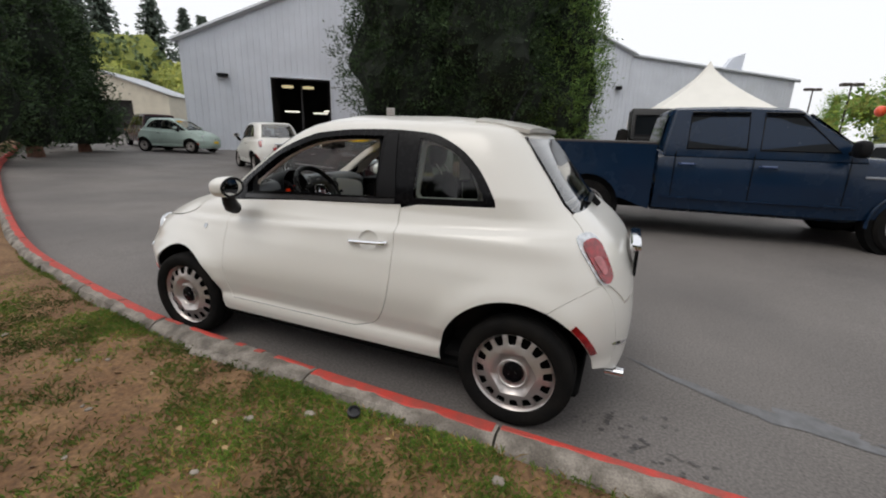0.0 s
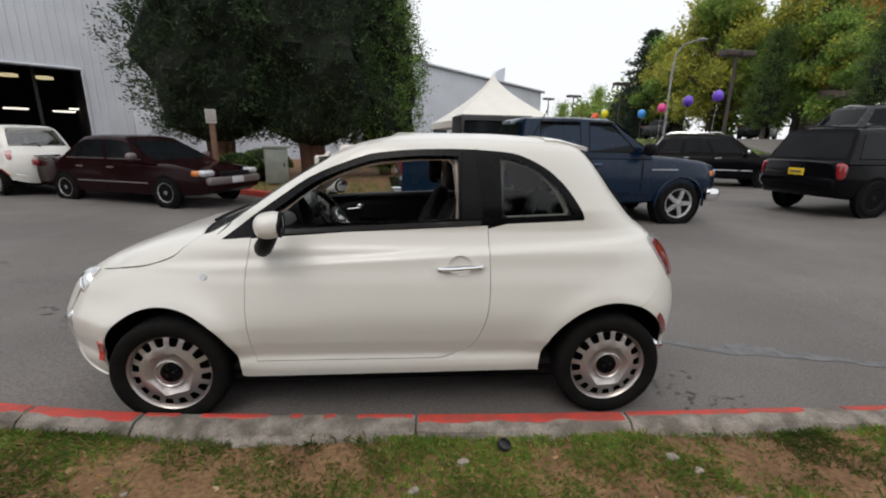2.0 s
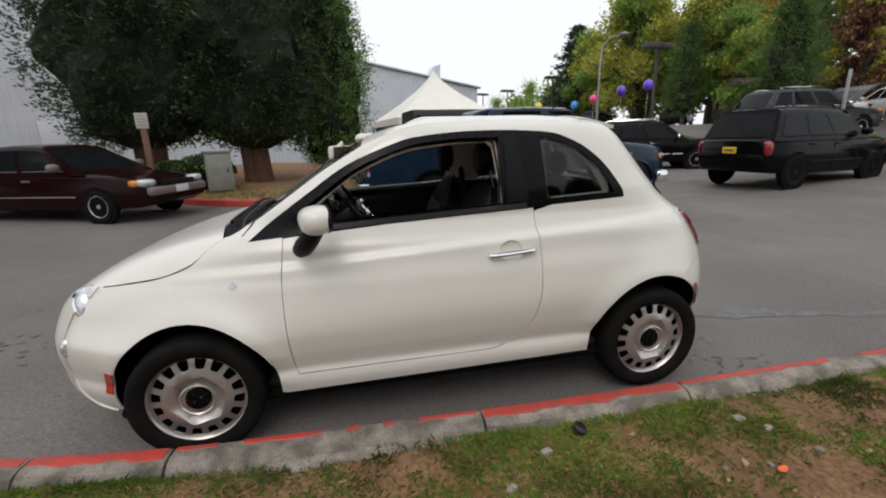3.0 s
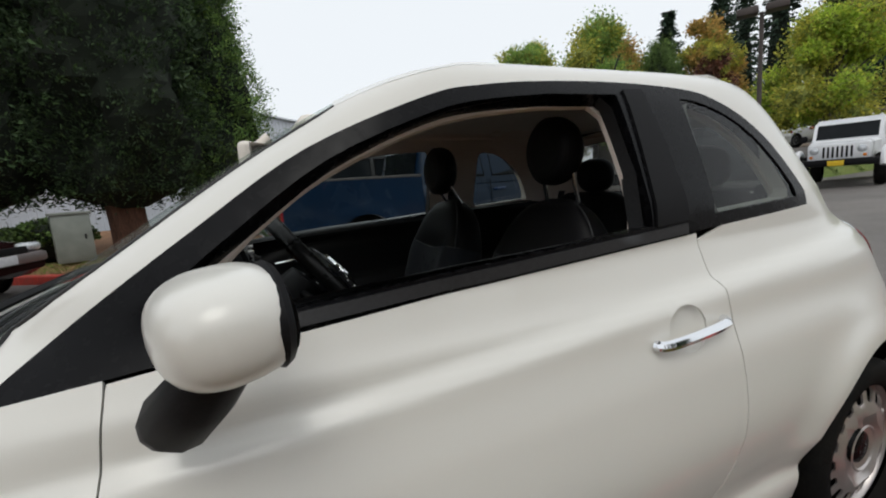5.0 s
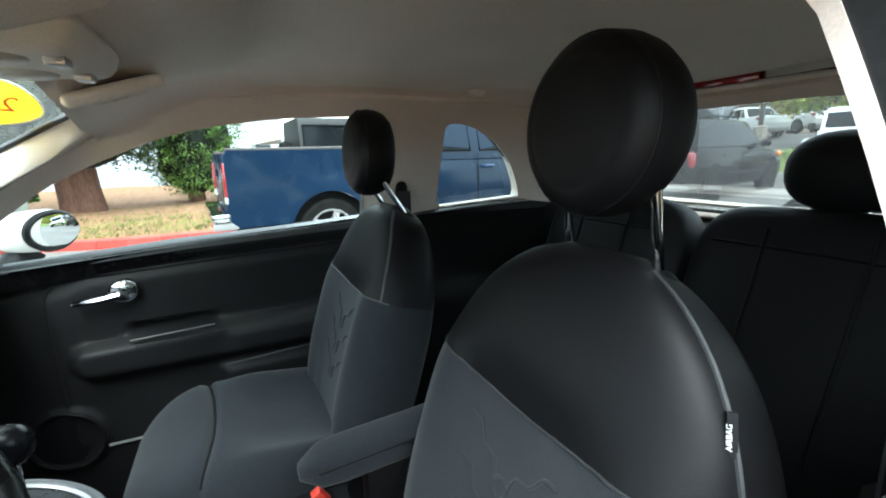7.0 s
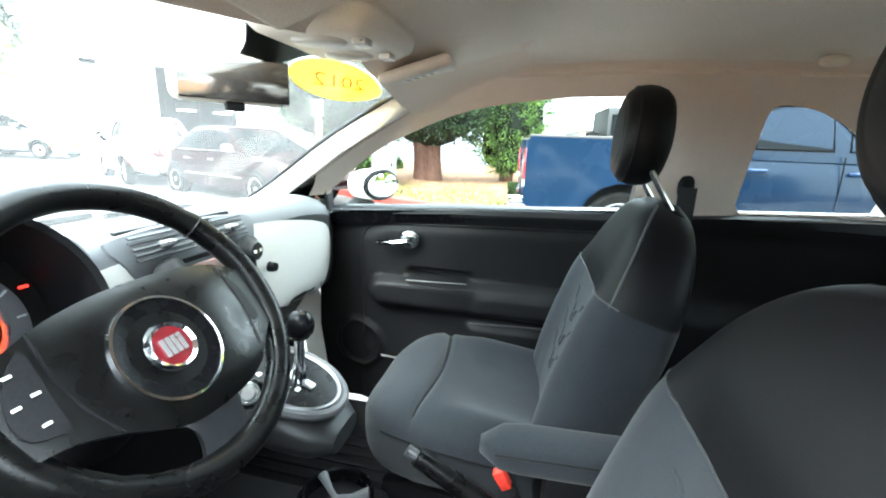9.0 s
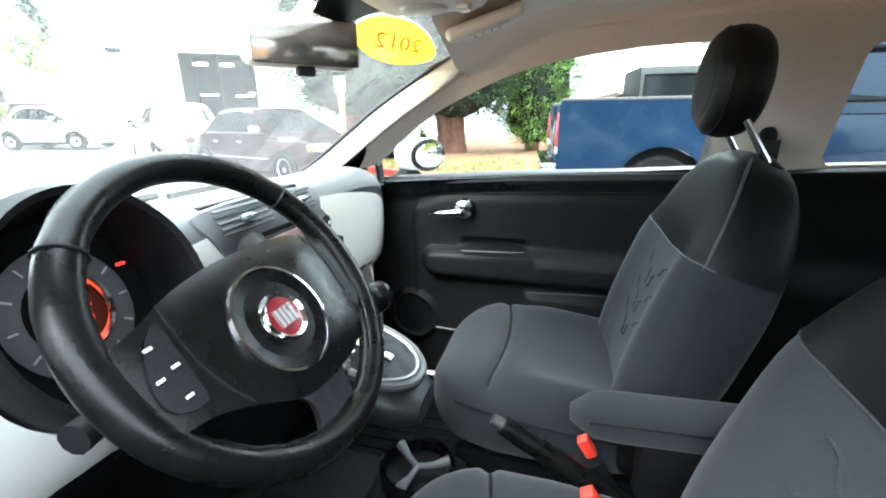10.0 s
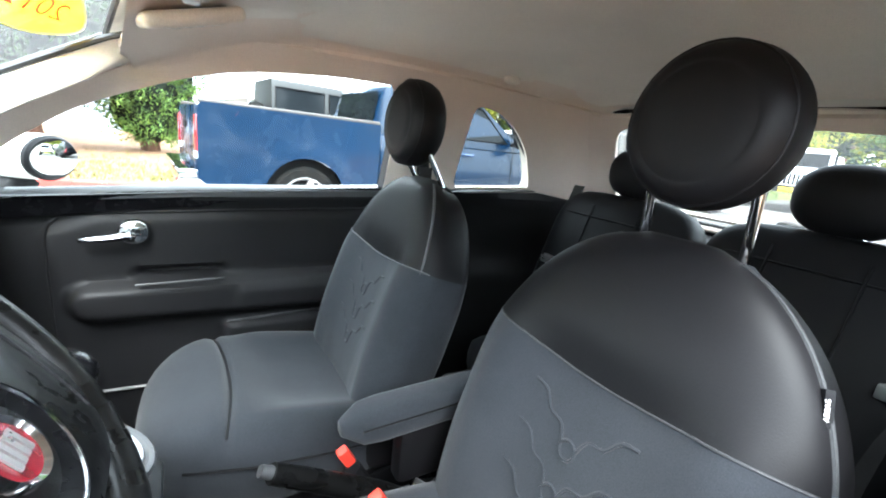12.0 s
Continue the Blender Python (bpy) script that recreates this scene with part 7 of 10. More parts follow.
def column_tree(name, x, y, base, height, radius, foot, n, size, leafm, bark, label, seed, group="", z0=None, trunk_r=0.22, lean=0.0, cone=False):
    """A tall evergreen with a dense, lumpy crown from foot metres up."""
    rg = np.random.default_rng(seed)
    t = thing(name, label, "tree", pose(x, y, base), group)
    bm = bmesh.new()
    for k in range(1 if trunk_r < 0.15 else 3):
        a = 2.1 * k + seed
        o = 0.0 if k == 0 else trunk_r * 0.9
        pts = [(o * math.cos(a) * (1 + 0.3 * h) + lean * h * 0.1, o * math.sin(a) * (1 + 0.3 * h), h) for h in np.linspace(-0.1, max(foot + 1.5, 2.5), 7)]
        tube(pts, [trunk_r * q * (1 if k == 0 else 0.7) for q in (1.35, 1.1, 1.0, 0.95, 0.88, 0.8, 0.7)], 10, bm=bm)
    part("trunk", bm, bark, t)
    ph = rg.uniform(0, 6.28, 8)

    def rad(h, a):
        f = (h - foot) / (height - foot)
        prof = np.clip(np.sin(np.clip(f, 0, 1) ** 0.55 * np.pi * 0.92 + 0.12), 0.05, 1) ** 0.8
        if cone:
            prof = np.clip(1 - f, 0.03, 1) ** 0.8 * np.clip(0.75 + f * 2.5, 0, 1)
        wob = 1 + 0.13 * np.sin(3 * a + ph[0] + h * 0.9) + 0.10 * np.sin(5 * a + ph[1] - h * 1.7) + 0.09 * np.sin(2 * a + h * 2.6 + ph[2]) + 0.06 * np.sin(9 * a + h * 4.1 + ph[3])
        return radius * prof * wob
    nu, nv = 30, 26
    A, Hh = np.meshgrid(np.linspace(0, 2 * np.pi, nu, endpoint=False), np.linspace(foot, height, nv))
    Rr = rad(Hh, A) * 0.74
    vs = np.stack([Rr * np.cos(A), Rr * np.sin(A), Hh], 2).reshape(-1, 3)
    fs = [(i * nu + j, i * nu + (j + 1) % nu, (i + 1) * nu + (j + 1) % nu, (i + 1) * nu + j) for i in range(nv - 1) for j in range(nu)]
    # sprays: each a fan of small scale-leaf shoots pointing out and up
    per = 26
    k = n * 3 // per
    h = foot + (height - foot) * rg.random(k) ** 0.9
    a = rg.uniform(0, 2 * np.pi, k)
    r = rad(h, a) * (0.84 + 0.12 * np.sin(a * 7 + 3 * np.sin(h * 2.1) + ph[4]) * np.sin(h * 2.7 + 2 * np.sin(a * 5) + ph[5]) + rg.uniform(-0.14, 0.10, k))
    c = np.stack([r * np.cos(a), r * np.sin(a), h], 1)
    d = np.stack([np.cos(a), np.sin(a), rg.uniform(-0.15, 0.9, k)], 1) + rg.normal(0, 0.25, (k, 3))
    d /= np.linalg.norm(d, axis=1)[:, None]
    reach = size * rg.uniform(1.3, 2.9, k)
    t01 = rg.random((k, per))
    fan = rg.normal(0, 1, (k, per, 3)) * (0.30 * size + 0.26 * reach[:, None, None] * t01[:, :, None])
    p = (c[:, None] + d[:, None] * (t01 * reach[:, None])[:, :, None] + fan).reshape(-1, 3)
    dd = (d[:, None] + rg.normal(0, 0.45, (k, per, 3))).reshape(-1, 3)
    lv, lf = leaves_mesh(p, dd, size * 0.62, rg, 0.36)
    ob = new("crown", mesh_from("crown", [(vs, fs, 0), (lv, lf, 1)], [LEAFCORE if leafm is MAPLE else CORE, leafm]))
    ob.parent = t
    return t


def broad_tree(name, x, y, base, height, spread, n, size, leafm, label, seed, group="", second=None):
    """A broad-leaved tree: trunk, limbs and a crown of many clumps."""
    rg = np.random.default_rng(seed)
    t = thing(name, label, "tree", pose(x, y, base), group)
    bm = bmesh.new()
    tube([(0, 0, -0.1), (0.03, 0.02, height * 0.2), (0.0, 0.05, height * 0.45), (0.05, 0.0, height * 0.75)], [0.024 * height, 0.019 * height, 0.014 * height, 0.005 * height], 8, bm=bm)
    lobes = []
    for k in range(38):
        a, f = 2.4 * k + rg.uniform(-0.4, 0.4), rg.uniform(0.20, 0.97)
        w = spread * (1.12 - abs(f - 0.45) * 1.45) * rg.uniform(0.30, 1.05)
        c = np.array([w * math.cos(a), w * math.sin(a), height * f])
        lobes.append((c, spread * rg.uniform(0.20, 0.36)))
        tube([(0, 0, height * f * 0.62), tuple(c * 0.6 + np.array([0, 0, height * f * 0.3])), tuple(c)], [0.010 * height, 0.006 * height, 0.003 * height], 5, bm=bm)
    part("trunk", bm, GREYBARK, t)
    blocks = []
    per = n * 4 // len(lobes)
    for c, r in lobes:
        v, f = lump(c, (r * 0.5, r * 0.5, r * 0.45), rg, 0.3, 8, 5)
        blocks.append((v, f, 0))
        dirn = rg.normal(size=(per, 3))
        dirn /= np.linalg.norm(dirn, axis=1)[:, None]
        p = c + dirn * r * np.clip(rg.normal(0.85, 0.32, (per, 1)), 0.2, 1.7) * np.array([1, 1, 0.85])
        lv, lf = leaves_mesh(p, dirn + rg.normal(0, 0.6, (per, 3)), size * 0.66, rg, 0.62)
        blocks.append((lv, lf, 2 if second is not None and rg.random() < 0.4 else 1))
    ob = new("crown", mesh_from("crown", blocks, [LEAFCORE, leafm, second or leafm]))
    ob.parent = t
    return t


def fir_tree(name, x, y, base, height, spread, n, size, label, seed, group="", material=None):
    rg = np.random.default_rng(seed)
    t = thing(name, label, "tree", pose(x, y, base), group)
    part("trunk", tube([(0, 0, -0.1), (0, 0, height * 0.5), (0, 0, height * 0.97)], [0.022 * height, 0.013 * height, 0.003 * height], 8), GREYBARK, t)
    tiers = int(height * 2.2)
    cs, ds = [], []
    per = max(4, n // tiers // 9)
    for k in range(tiers):
        f = k / tiers
        z = height * (0.10 + 0.89 * f)
        w = spread * (1 - f) ** 0.85 * rg.uniform(0.8, 1.12)
        for j in range(9):
            a = rg.uniform(0, 6.28)
            u = rg.random(per) ** 0.7
            p = np.stack([u * w * np.cos(a), u * w * np.sin(a), z - 0.28 * u * w + 0.0 * u], 1) + rg.normal(0, 0.05 * spread + 0.03, (per, 3)) * np.array([1, 1, 0.5])
            cs.append(p)
            ds.append(np.tile([math.cos(a), math.sin(a), -0.25], (per, 1)) + rg.normal(0, 0.45, (per, 3)))
    lv, lf = leaves_mesh(np.concatenate(cs), np.concatenate(ds), size, rg, 0.35)
    nu, nv = 12, 10
    core = [(0.42 * spread * (1 - i / nv) ** 0.9 * math.cos(2 * math.pi * j / nu), 0.42 * spread * (1 - i / nv) ** 0.9 * math.sin(2 * math.pi * j / nu), height * (0.1 + 0.85 * i / nv)) for i in range(nv) for j in range(nu)]
    cf = [(i * nu + j, i * nu + (j + 1) % nu, (i + 1) * nu + (j + 1) % nu, (i + 1) * nu + j) for i in range(nv - 1) for j in range(nu)]
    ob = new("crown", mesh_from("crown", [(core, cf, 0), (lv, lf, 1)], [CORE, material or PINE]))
    ob.parent = t
    return t


def island():
    line = spline([(-9.5, 12.2), (-7.2, 10.4), (-5.0, 8.9), (-3.9, 8.1), (-2.8, 7.55), (-1.6, 7.22), (-0.4, 7.12), (0.25, 7.35), (0.55, 8.2), (0.6, 10.0), (0.9, 14.0), (1.6, 19.0)], 6)
    L = np.array(line)
    k = thing("island_kerb", "bright red painted kerb of a planted island", "kerb", kind="structure")
    rnd = random.Random(2)
    for i in range(0, len(L) - 2, 2):
        seg = L[i:i + 3]
        rings = []
        for j, p in enumerate(seg):
            q = seg[min(j + 1, 2)] - seg[max(j - 1, 0)]
            q = q / np.linalg.norm(q)
            o = np.array([-q[1], q[0]])
            z = gz(*p)
            e = 0.004 * (1 if j == 0 else -1 if j == 2 else 0)
            rings.append([(p[0] + o[0] * w + q[0] * e, p[1] + o[1] * w + q[1] * e, z + h) for w, h in ((0, -0.05), (0, 0.13), (0.02, 0.15), (0.13, 0.15), (0.15, 0.13), (0.15, -0.05))])
        part("kerb_stone", loft(rings), KERBRED, k)
    bed = L.tolist() + [(-4.0, 24.0), (-12.0, 17.0)]

    def bedz(x, y):
        return x, y, ground_z(x, y) + 0.13 + 0.05 * np.clip((y - 7.5) / 5, 0, 2) + 0.015 * np.sin(x * 3) * np.sin(y * 2.3)
    inner = [(p[0], p[1]) for p in L + np.array([0, 0.10])] + [(-4.0, 24.0), (-12.0, 17.0)]
    single("planting_bed", shell(inner[::-1], [], bedz, 0.0, 0.5, flip=False), MULCH, "bark mulch and thin grass under conifers", "ground", kind="structure")
    rg = np.random.default_rng(5)
    n = 9000
    x, y = rg.uniform(-4.6, 0.5, n), rg.uniform(7.35, 12.5, n)
    ok = inside(inner, np.stack([x, y], 1)) & (rg.random(n) < np.clip(1.5 - (y - 7.3) * 0.4 + 0.12 * np.sin(x * 3), 0.05, 1))
    x, y = x[ok], y[ok]
    z = bedz(x, y)[2]
    c = np.stack([x, y, z + 0.03], 1)
    lv, lf = leaves_mesh(c, np.tile([0, 0, 1.0], (len(x), 1)) + rg.normal(0, 0.5, (len(x), 3)), 0.085, rg, 0.14)
    me = mesh_from("island_grass", [(lv, lf, 0)], [leaf_mat("yellow_green_grass", (0.10, 0.13, 0.03), (0.30, 0.27, 0.09), (0.17, 0.20, 0.05))])
    tagged(new("island_grass", me), "thin yellow-green grass at the edge of the bed", "grass", kind="stuff")
    column_tree("cypress_tree", -6.1, 11.6, gz(-6, 11.6) + 0.2, 10.5, 2.15, 1.05, 15000, 0.17, CYPRESS, BARK, "tall dense dark green cypress in the island bed", 11, "island conifers", trunk_r=0.26)
    column_tree("cypress_tree", -3.2, 12.2, gz(-3, 12) + 0.2, 11.0, 2.45, 1.0, 18000, 0.17, CYPRESS, BARK, "tall dense dark green cypress with reddish trunk", 12, "island conifers", trunk_r=0.30)
    column_tree("cedar_tree", -0.95, 13.3, gz(-1, 13) + 0.2, 8.8, 1.22, 0.2, 15000, 0.14, CEDAR, BARK, "fresh green columnar cedar, foliage to the ground", 13, "island conifers", trunk_r=0.16)
    rg = np.random.default_rng(21)
    for (x, y, r, h) in ((-4.3, 10.3, 0.75, 0.85), (-5.2, 10.6, 0.6, 0.7)):
        v, f = lump((0, 0, h * 0.5), (r * 0.8, r * 0.8, h * 0.5), rg)
        dirn = rg.normal(size=(2600, 3))
        dirn /= np.linalg.norm(dirn, axis=1)[:, None]
        dirn[:, 2] = np.abs(dirn[:, 2])
        lv, lf = leaves_mesh(np.array([0, 0, h * 0.45]) + dirn * np.array([r, r, h * 0.6]) * rg.uniform(0.8, 1.08, (2600, 1)), dirn + rg.normal(0, 0.5, (2600, 3)), 0.09, rg, 0.55)
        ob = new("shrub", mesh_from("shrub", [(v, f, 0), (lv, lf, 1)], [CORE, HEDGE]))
        ob.matrix_world = pose(x, y, gz(x, y) + 0.18)
        tagged(ob, "low rounded green shrub under the conifers", "shrub", "island shrubs")
    cab = thing("utility_box", "grey-green metal utility cabinet on the island", "cabinet", pose(-3.75, 9.6, gz(-3.7, 9.6) + 0.2, 0, 0, 20))
    green = mat("grey_green_enamel", (0.23, 0.25, 0.22), 0.5, var=0.15, scale=4, fine=0.05)
    part("body", box(-0.30, -0.26, 0, 0.30, 0.26, 0.95, 0.02), green, cab)
    part("lid", box(-0.33, -0.29, 0.95, 0.33, 0.29, 1.0, 0.015), green, cab)
    part("door", box(-0.26, -0.275, 0.06, 0.26, -0.262, 0.90, 0.004), green, cab)
    part("handle", box(0.17, -0.29, 0.45, 0.20, -0.275, 0.55, 0.004), BLACK, cab)
    sg = thing("sign_post", "weathered wooden post with a small white sign", "sign", pose(-4.78, 8.27, gz(-4.8, 8.3) + 0.10, 0, 0, 12))
    part("post", box(-0.06, -0.06, 0, 0.06, 0.06, 1.85, 0.008), mat("brown_post_wood", (0.20, 0.11, 0.07), 0.85, other=(0.13, 0.07, 0.05), scale=9, stretch=(8, 8, 1), bump=0.5, bump_scale=60), sg)
    part("board", box(-0.12, -0.075, 1.62, 0.12, -0.062, 1.95, 0.006), mat("white_sign_board", (0.45, 0.43, 0.40), 0.6, var=0.15, scale=8), sg)
    for k in range(4):
        part("sign_line", box(-0.085, -0.079, 1.68 + 0.065 * k, 0.085 - 0.03 * (k % 2), -0.0765, 1.695 + 0.065 * k), mat("faded_print", (0.28, 0.22, 0.2), 0.7), sg)


# ---- buildings ----
WHITEMETAL = mat("white_metal_siding", (0.66, 0.69, 0.75), 0.45, var=0.08, scale=0.8, fine=0.03, fine_scale=40, rough_var=0.08)
ROOFGREY = mat("grey_roof_metal", (0.42, 0.44, 0.47), 0.5, var=0.12, scale=1)


def corr_wall(a, b, tops, base, holes, parent, name="wall", pitch=0.30):
    """An upright ribbed metal wall from a to b, its top height by distance; holes as (s0, s1, z0, z1)."""
    a, b = np.array(a), np.array(b)
    L = np.linalg.norm(b - a)
    d = (b - a) / L
    n = np.array([d[1], -d[0]])
    top = lambda s: float(np.interp(s, [q[0] for q in tops], [q[1] for q in tops]))
    cuts = sorted({0.0, L, *[q[0] for q in tops], *[h[0] for h in holes], *[h[1] for h in holes], *np.arange(0, L, 2.0)})
    panels = []

    def slab(s0, s1, z00, z01, z10, z11, t=0.12):
        bm = bmesh.new()
        q = [(s0, z00, 0), (s1, z10, 0), (s1, z11, 0), (s0, z01, 0)]
        f = [bm.verts.new((*(a + d * s), z)) for s, z, _ in q]
        g = [bm.verts.new((*(a + d * s - n * t), z)) for s, z, _ in q]
        bm.faces.new(f)
        bm.faces.new(g[::-1])
        for i in range(4):
            bm.faces.new((f[i], g[i], g[(i + 1) % 4], f[(i + 1) % 4]))
        panels.append(part(name + "_panel", bm, WHITEMETAL, parent))
    for s0, s1 in zip(cuts, cuts[1:]):
        h = [q for q in holes if q[0] <= s0 + 1e-6 and q[1] >= s1 - 1e-6]
        if h:
            if h[0][2] > base + 0.05:
                slab(s0, s1, base, h[0][2], base, h[0][2])
            slab(s0, s1, h[0][3], top(s0), h[0][3], top(s1))
        else:
            slab(s0, s1, base, top(s0), base, top(s1))
    w = panels[0]
    rib = bmesh.new()
    for s in np.arange(pitch / 2, L, pitch):
        h = [q for q in holes if q[0] - 0.05 < s < q[1] + 0.05]
        z0 = base if not h else h[0][3] + 0.05
        p, q = a + d * (s - 0.03) + n * 0.003, a + d * (s + 0.03) + n * 0.003
        r = a + d * s + n * 0.028
        z1 = top(s) - 0.02
        v = [[rib.verts.new((*u, z)) for u in (p, r, q)] for z in (z0, z1)]
        rib.faces.new((v[0][0], v[0][1], v[1][1], v[1][0]))
        rib.faces.new((v[0][1], v[0][2], v[1][2], v[1][1]))
    part("siding_ribs", rib, WHITEMETAL, w)["kind"] = "stuff"
    return a, d, n, L


def workshop():
    b = thing("workshop_building", "large white metal-clad workshop with an open vehicle door", "building")
    A, C = (-19.8, 13.2), (0.76, 30.1)
    L = math.dist(A, C)
    d0 = math.dist(A, (-16.6, 15.8))
    d1 = math.dist(A, (-14.2, 17.85))
    side_door = (d1 + 1.3, d1 + 2.25, 0.3, 2.5)
    a, d, n, L = corr_wall(A, C, [(0, 5.75), (L * 0.47, 11.4), (L, 6.9)], 0.0, [(d0, d1, 0.0, 4.12)], b)

    def P(s, z, o=0.0):
        q = a + d * s + n * o
        return Vector((q[0], q[1], z))
    # roof edge trim and roof
    for s0, z0, s1, z1 in ((-0.3, 5.55, L * 0.47, 11.45), (L * 0.47, 11.45, L + 0.3, 6.8)):
        part("roof_edge", tube([P(s0, z0, 0.12), P(s1, z1, 0.12)], 0.13, 4), ROOFGREY, b)
        bm = bmesh.new()
        bm.faces.new([bm.verts.new(v) for v in (P(s0, z0, 0.15), P(s1, z1, 0.15), P(s1, z1, -25), P(s0, z0, -25))])
        part("roof", bm, ROOFGREY, b)
    bm = bmesh.new()
    for s in (0.05, L - 0.05):
        bm.faces.new([bm.verts.new(v) for v in (P(s, 0), P(s, 0, -25), P(s, 5.6 if s < 1 else 6.8, -25), P(s, 5.6 if s < 1 else 6.8))])
    part("wall", bm, WHITEMETAL, b)
    # door frame, bay with its unlit inside painted near-black, beams and lamps
    dark = mat("unlit_bay_shade", (0.035, 0.033, 0.033), 0.9, var=0.4, scale=1)
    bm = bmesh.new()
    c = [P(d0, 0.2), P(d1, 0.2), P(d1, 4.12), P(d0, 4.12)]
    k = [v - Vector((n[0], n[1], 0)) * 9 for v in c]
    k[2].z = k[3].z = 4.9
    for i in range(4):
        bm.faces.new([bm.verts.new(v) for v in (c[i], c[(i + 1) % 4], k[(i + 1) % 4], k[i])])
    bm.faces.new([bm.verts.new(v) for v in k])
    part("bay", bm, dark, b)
    for s in (d0, d1):
        part("door_frame", tube([P(s, 0.2, 0.03), P(s, 4.15, 0.03)], 0.06, 4), WHITEMETAL, b)
    part("door_frame", tube([P(d0, 4.15, 0.03), P(d1, 4.15, 0.03)], 0.06, 4), WHITEMETAL, b)
    mid = (d0 + d1) / 2
    part("bay_post", tube([P(mid, 0.2, -0.6), P(mid, 4.1, -0.6)], 0.08, 4), dark, b)
    strip = mat("bay_tube_lamp", (1.0, 0.96, 0.85), 0.5, emit=1.2)
    for s, z in ((d0 + 0.35, 2.6), (mid + 0.55, 2.55), (mid + 1.2, 2.7)):
        part("tube_lamp", tube([P(s, z, -5), P(s + 0.9, z, -5)], 0.05, 6), strip, b, "lit tube lamp")
    for s in (d0 + 0.8, mid + 0.35):
        part("ceiling_lamp", box(-0.25, -0.2, 0, 0.25, 0.2, 0.12, m=Matrix.Translation(P(s, 3.75, -1.5))), mat("bay_lamp_yellow", (1.0, 0.85, 0.5), 0.5, emit=0.5), b)
    # side door, wall lamps
    sd = part("side_door", box(0, -0.02, 0, 0.95, 0.02, 2.15, 0.01, m=Matrix.Translation(P(d1 + 1.6, 0.35, 0.03)) @ pose(0, 0, 0, 0, 0, math.degrees(math.atan2(d[1], d[0])))), WHITEMETAL, b, "white side door")
    part("wall_lamp", box(-0.25, -0.18, 0, 0.25, 0.18, 0.14, 0.02, m=Matrix.Translation(P(1.9, 4.0, 0.2)) @ pose(0, 0, 0, 0, 0, 40)), BLACK, b, "black wall flood lamp")
    part("wall_lamp", box(-0.2, -0.18, 0, 0.2, 0.18, 0.2, 0.02, m=Matrix.Translation(P(L - 0.9, 4.6, 0.2))), BLACK, b, "black wall flood lamp")
    # lower wing
    w = thing("showroom_wing", "lower pale metal wing with a flat roof", "building")
    A2, C2 = (0.78, 30.12), (11.7, 37.7)
    L2 = math.dist(A2, C2)
    a2, d2, n2, L2 = corr_wall(A2, C2, [(0, 6.75), (L2, 5.85)], 0.0, [], w)
    Q = lambda s, z, o=0.0: Vector((*(a2 + d2 * s + n2 * o), z))
    part("roof_edge", tube([Q(0, 6.75, 0.1), Q(L2 + 0.3, 5.85, 0.1)], 0.12, 4), ROOFGREY, w)
    bm = bmesh.new()
    bm.faces.new([bm.verts.new(v) for v in (Q(L2, 0), Q(L2, 5.8), Q(L2, 5.8, -12), Q(L2, 0, -12))])
    bm.faces.new([bm.verts.new(v) for v in (Q(0, 6.7), Q(L2, 5.8), Q(L2, 5.8, -12), Q(0, 6.7, -12))])
    part("side_wall", bm, WHITEMETAL, w)
    bm = bmesh.new()
    tri = [Q(L2 * 0.70, 6.0, -3), Q(L2 * 0.86, 5.95, -3), Q(L2 * 0.87, 8.1, -3), Q(L2 * 0.79, 7.7, -3)]
    bk = [v - Vector((n2[0], n2[1], 0)) * 0.4 for v in tri]
    bm.faces.new([bm.verts.new(v) for v in tri])
    bm.faces.new([bm.verts.new(v) for v in bk[::-1]])
    for i in range(4):
        bm.faces.new([bm.verts.new(v) for v in (tri[i], bk[i], bk[(i + 1) % 4], tri[(i + 1) % 4])])
    part("roof_fin", bm, WHITEMETAL, w, "pale angular roof fin")
    for k in range(4):
        s = 1.5 + 3.0 * k
        f = part("window", box(-0.8, -0.03, 0, 0.8, 0.05, 1.3, 0.02, m=Matrix.Translation(Q(s, 1.1, 0.02)) @ pose(0, 0, 0, 0, 0, math.degrees(math.atan2(d2[1], d2[0])))), ROOFGREY, w)
        part("pane", box(-0.7, -0.05, 0.1, 0.7, -0.031, 1.2, m=Matrix.Translation(Q(s, 1.1, 0.02)) @ pose(0, 0, 0, 0, 0, math.degrees(math.atan2(d2[1], d2[0])))), mat("dim_window", (0.05, 0.055, 0.06), 0.1), f)
    # marquee
    t = thing("canopy_tent", "white peaked canopy tent on slim posts", "tent", pose(4.2, 20.6, 0, 0, 0, 8))
    cloth = mat("white_tent_cloth", (0.80, 0.78, 0.72), 0.8, var=0.04, scale=2)
    bm = bmesh.new()
    rows = []
    for f in np.linspace(0, 1, 9):
        r = 2.75 * (1 - f) ** 1.45 + 0.02
        rows.append([(r * x, r * y, 2.35 + 2.5 * f) for x, y in ((-1, -1), (-0.33, -1.0), (0.33, -1.0), (1, -1), (1, -0.33), (1, 0.33), (1, 1), (0.33, 1), (-0.33, 1), (-1, 1), (-1, 0.33), (-1, -0.33))])
    part("canopy", loft(rows, caps=False), cloth, t)
    val = [[(2.76 * x, 2.76 * y, z) for x, y in ((-1, -1), (1, -1), (1, 1), (-1, 1))] for z in (2.05, 2.36)]
    part("valance", loft(val, caps=False), cloth, t)
    for x in (-1, 1):
        for y in (-1, 1):
            part("post", tube([(2.68 * x, 2.68 * y, 0), (2.68 * x, 2.68 * y, 2.3)], 0.05, 8), WHITEMETAL, t)
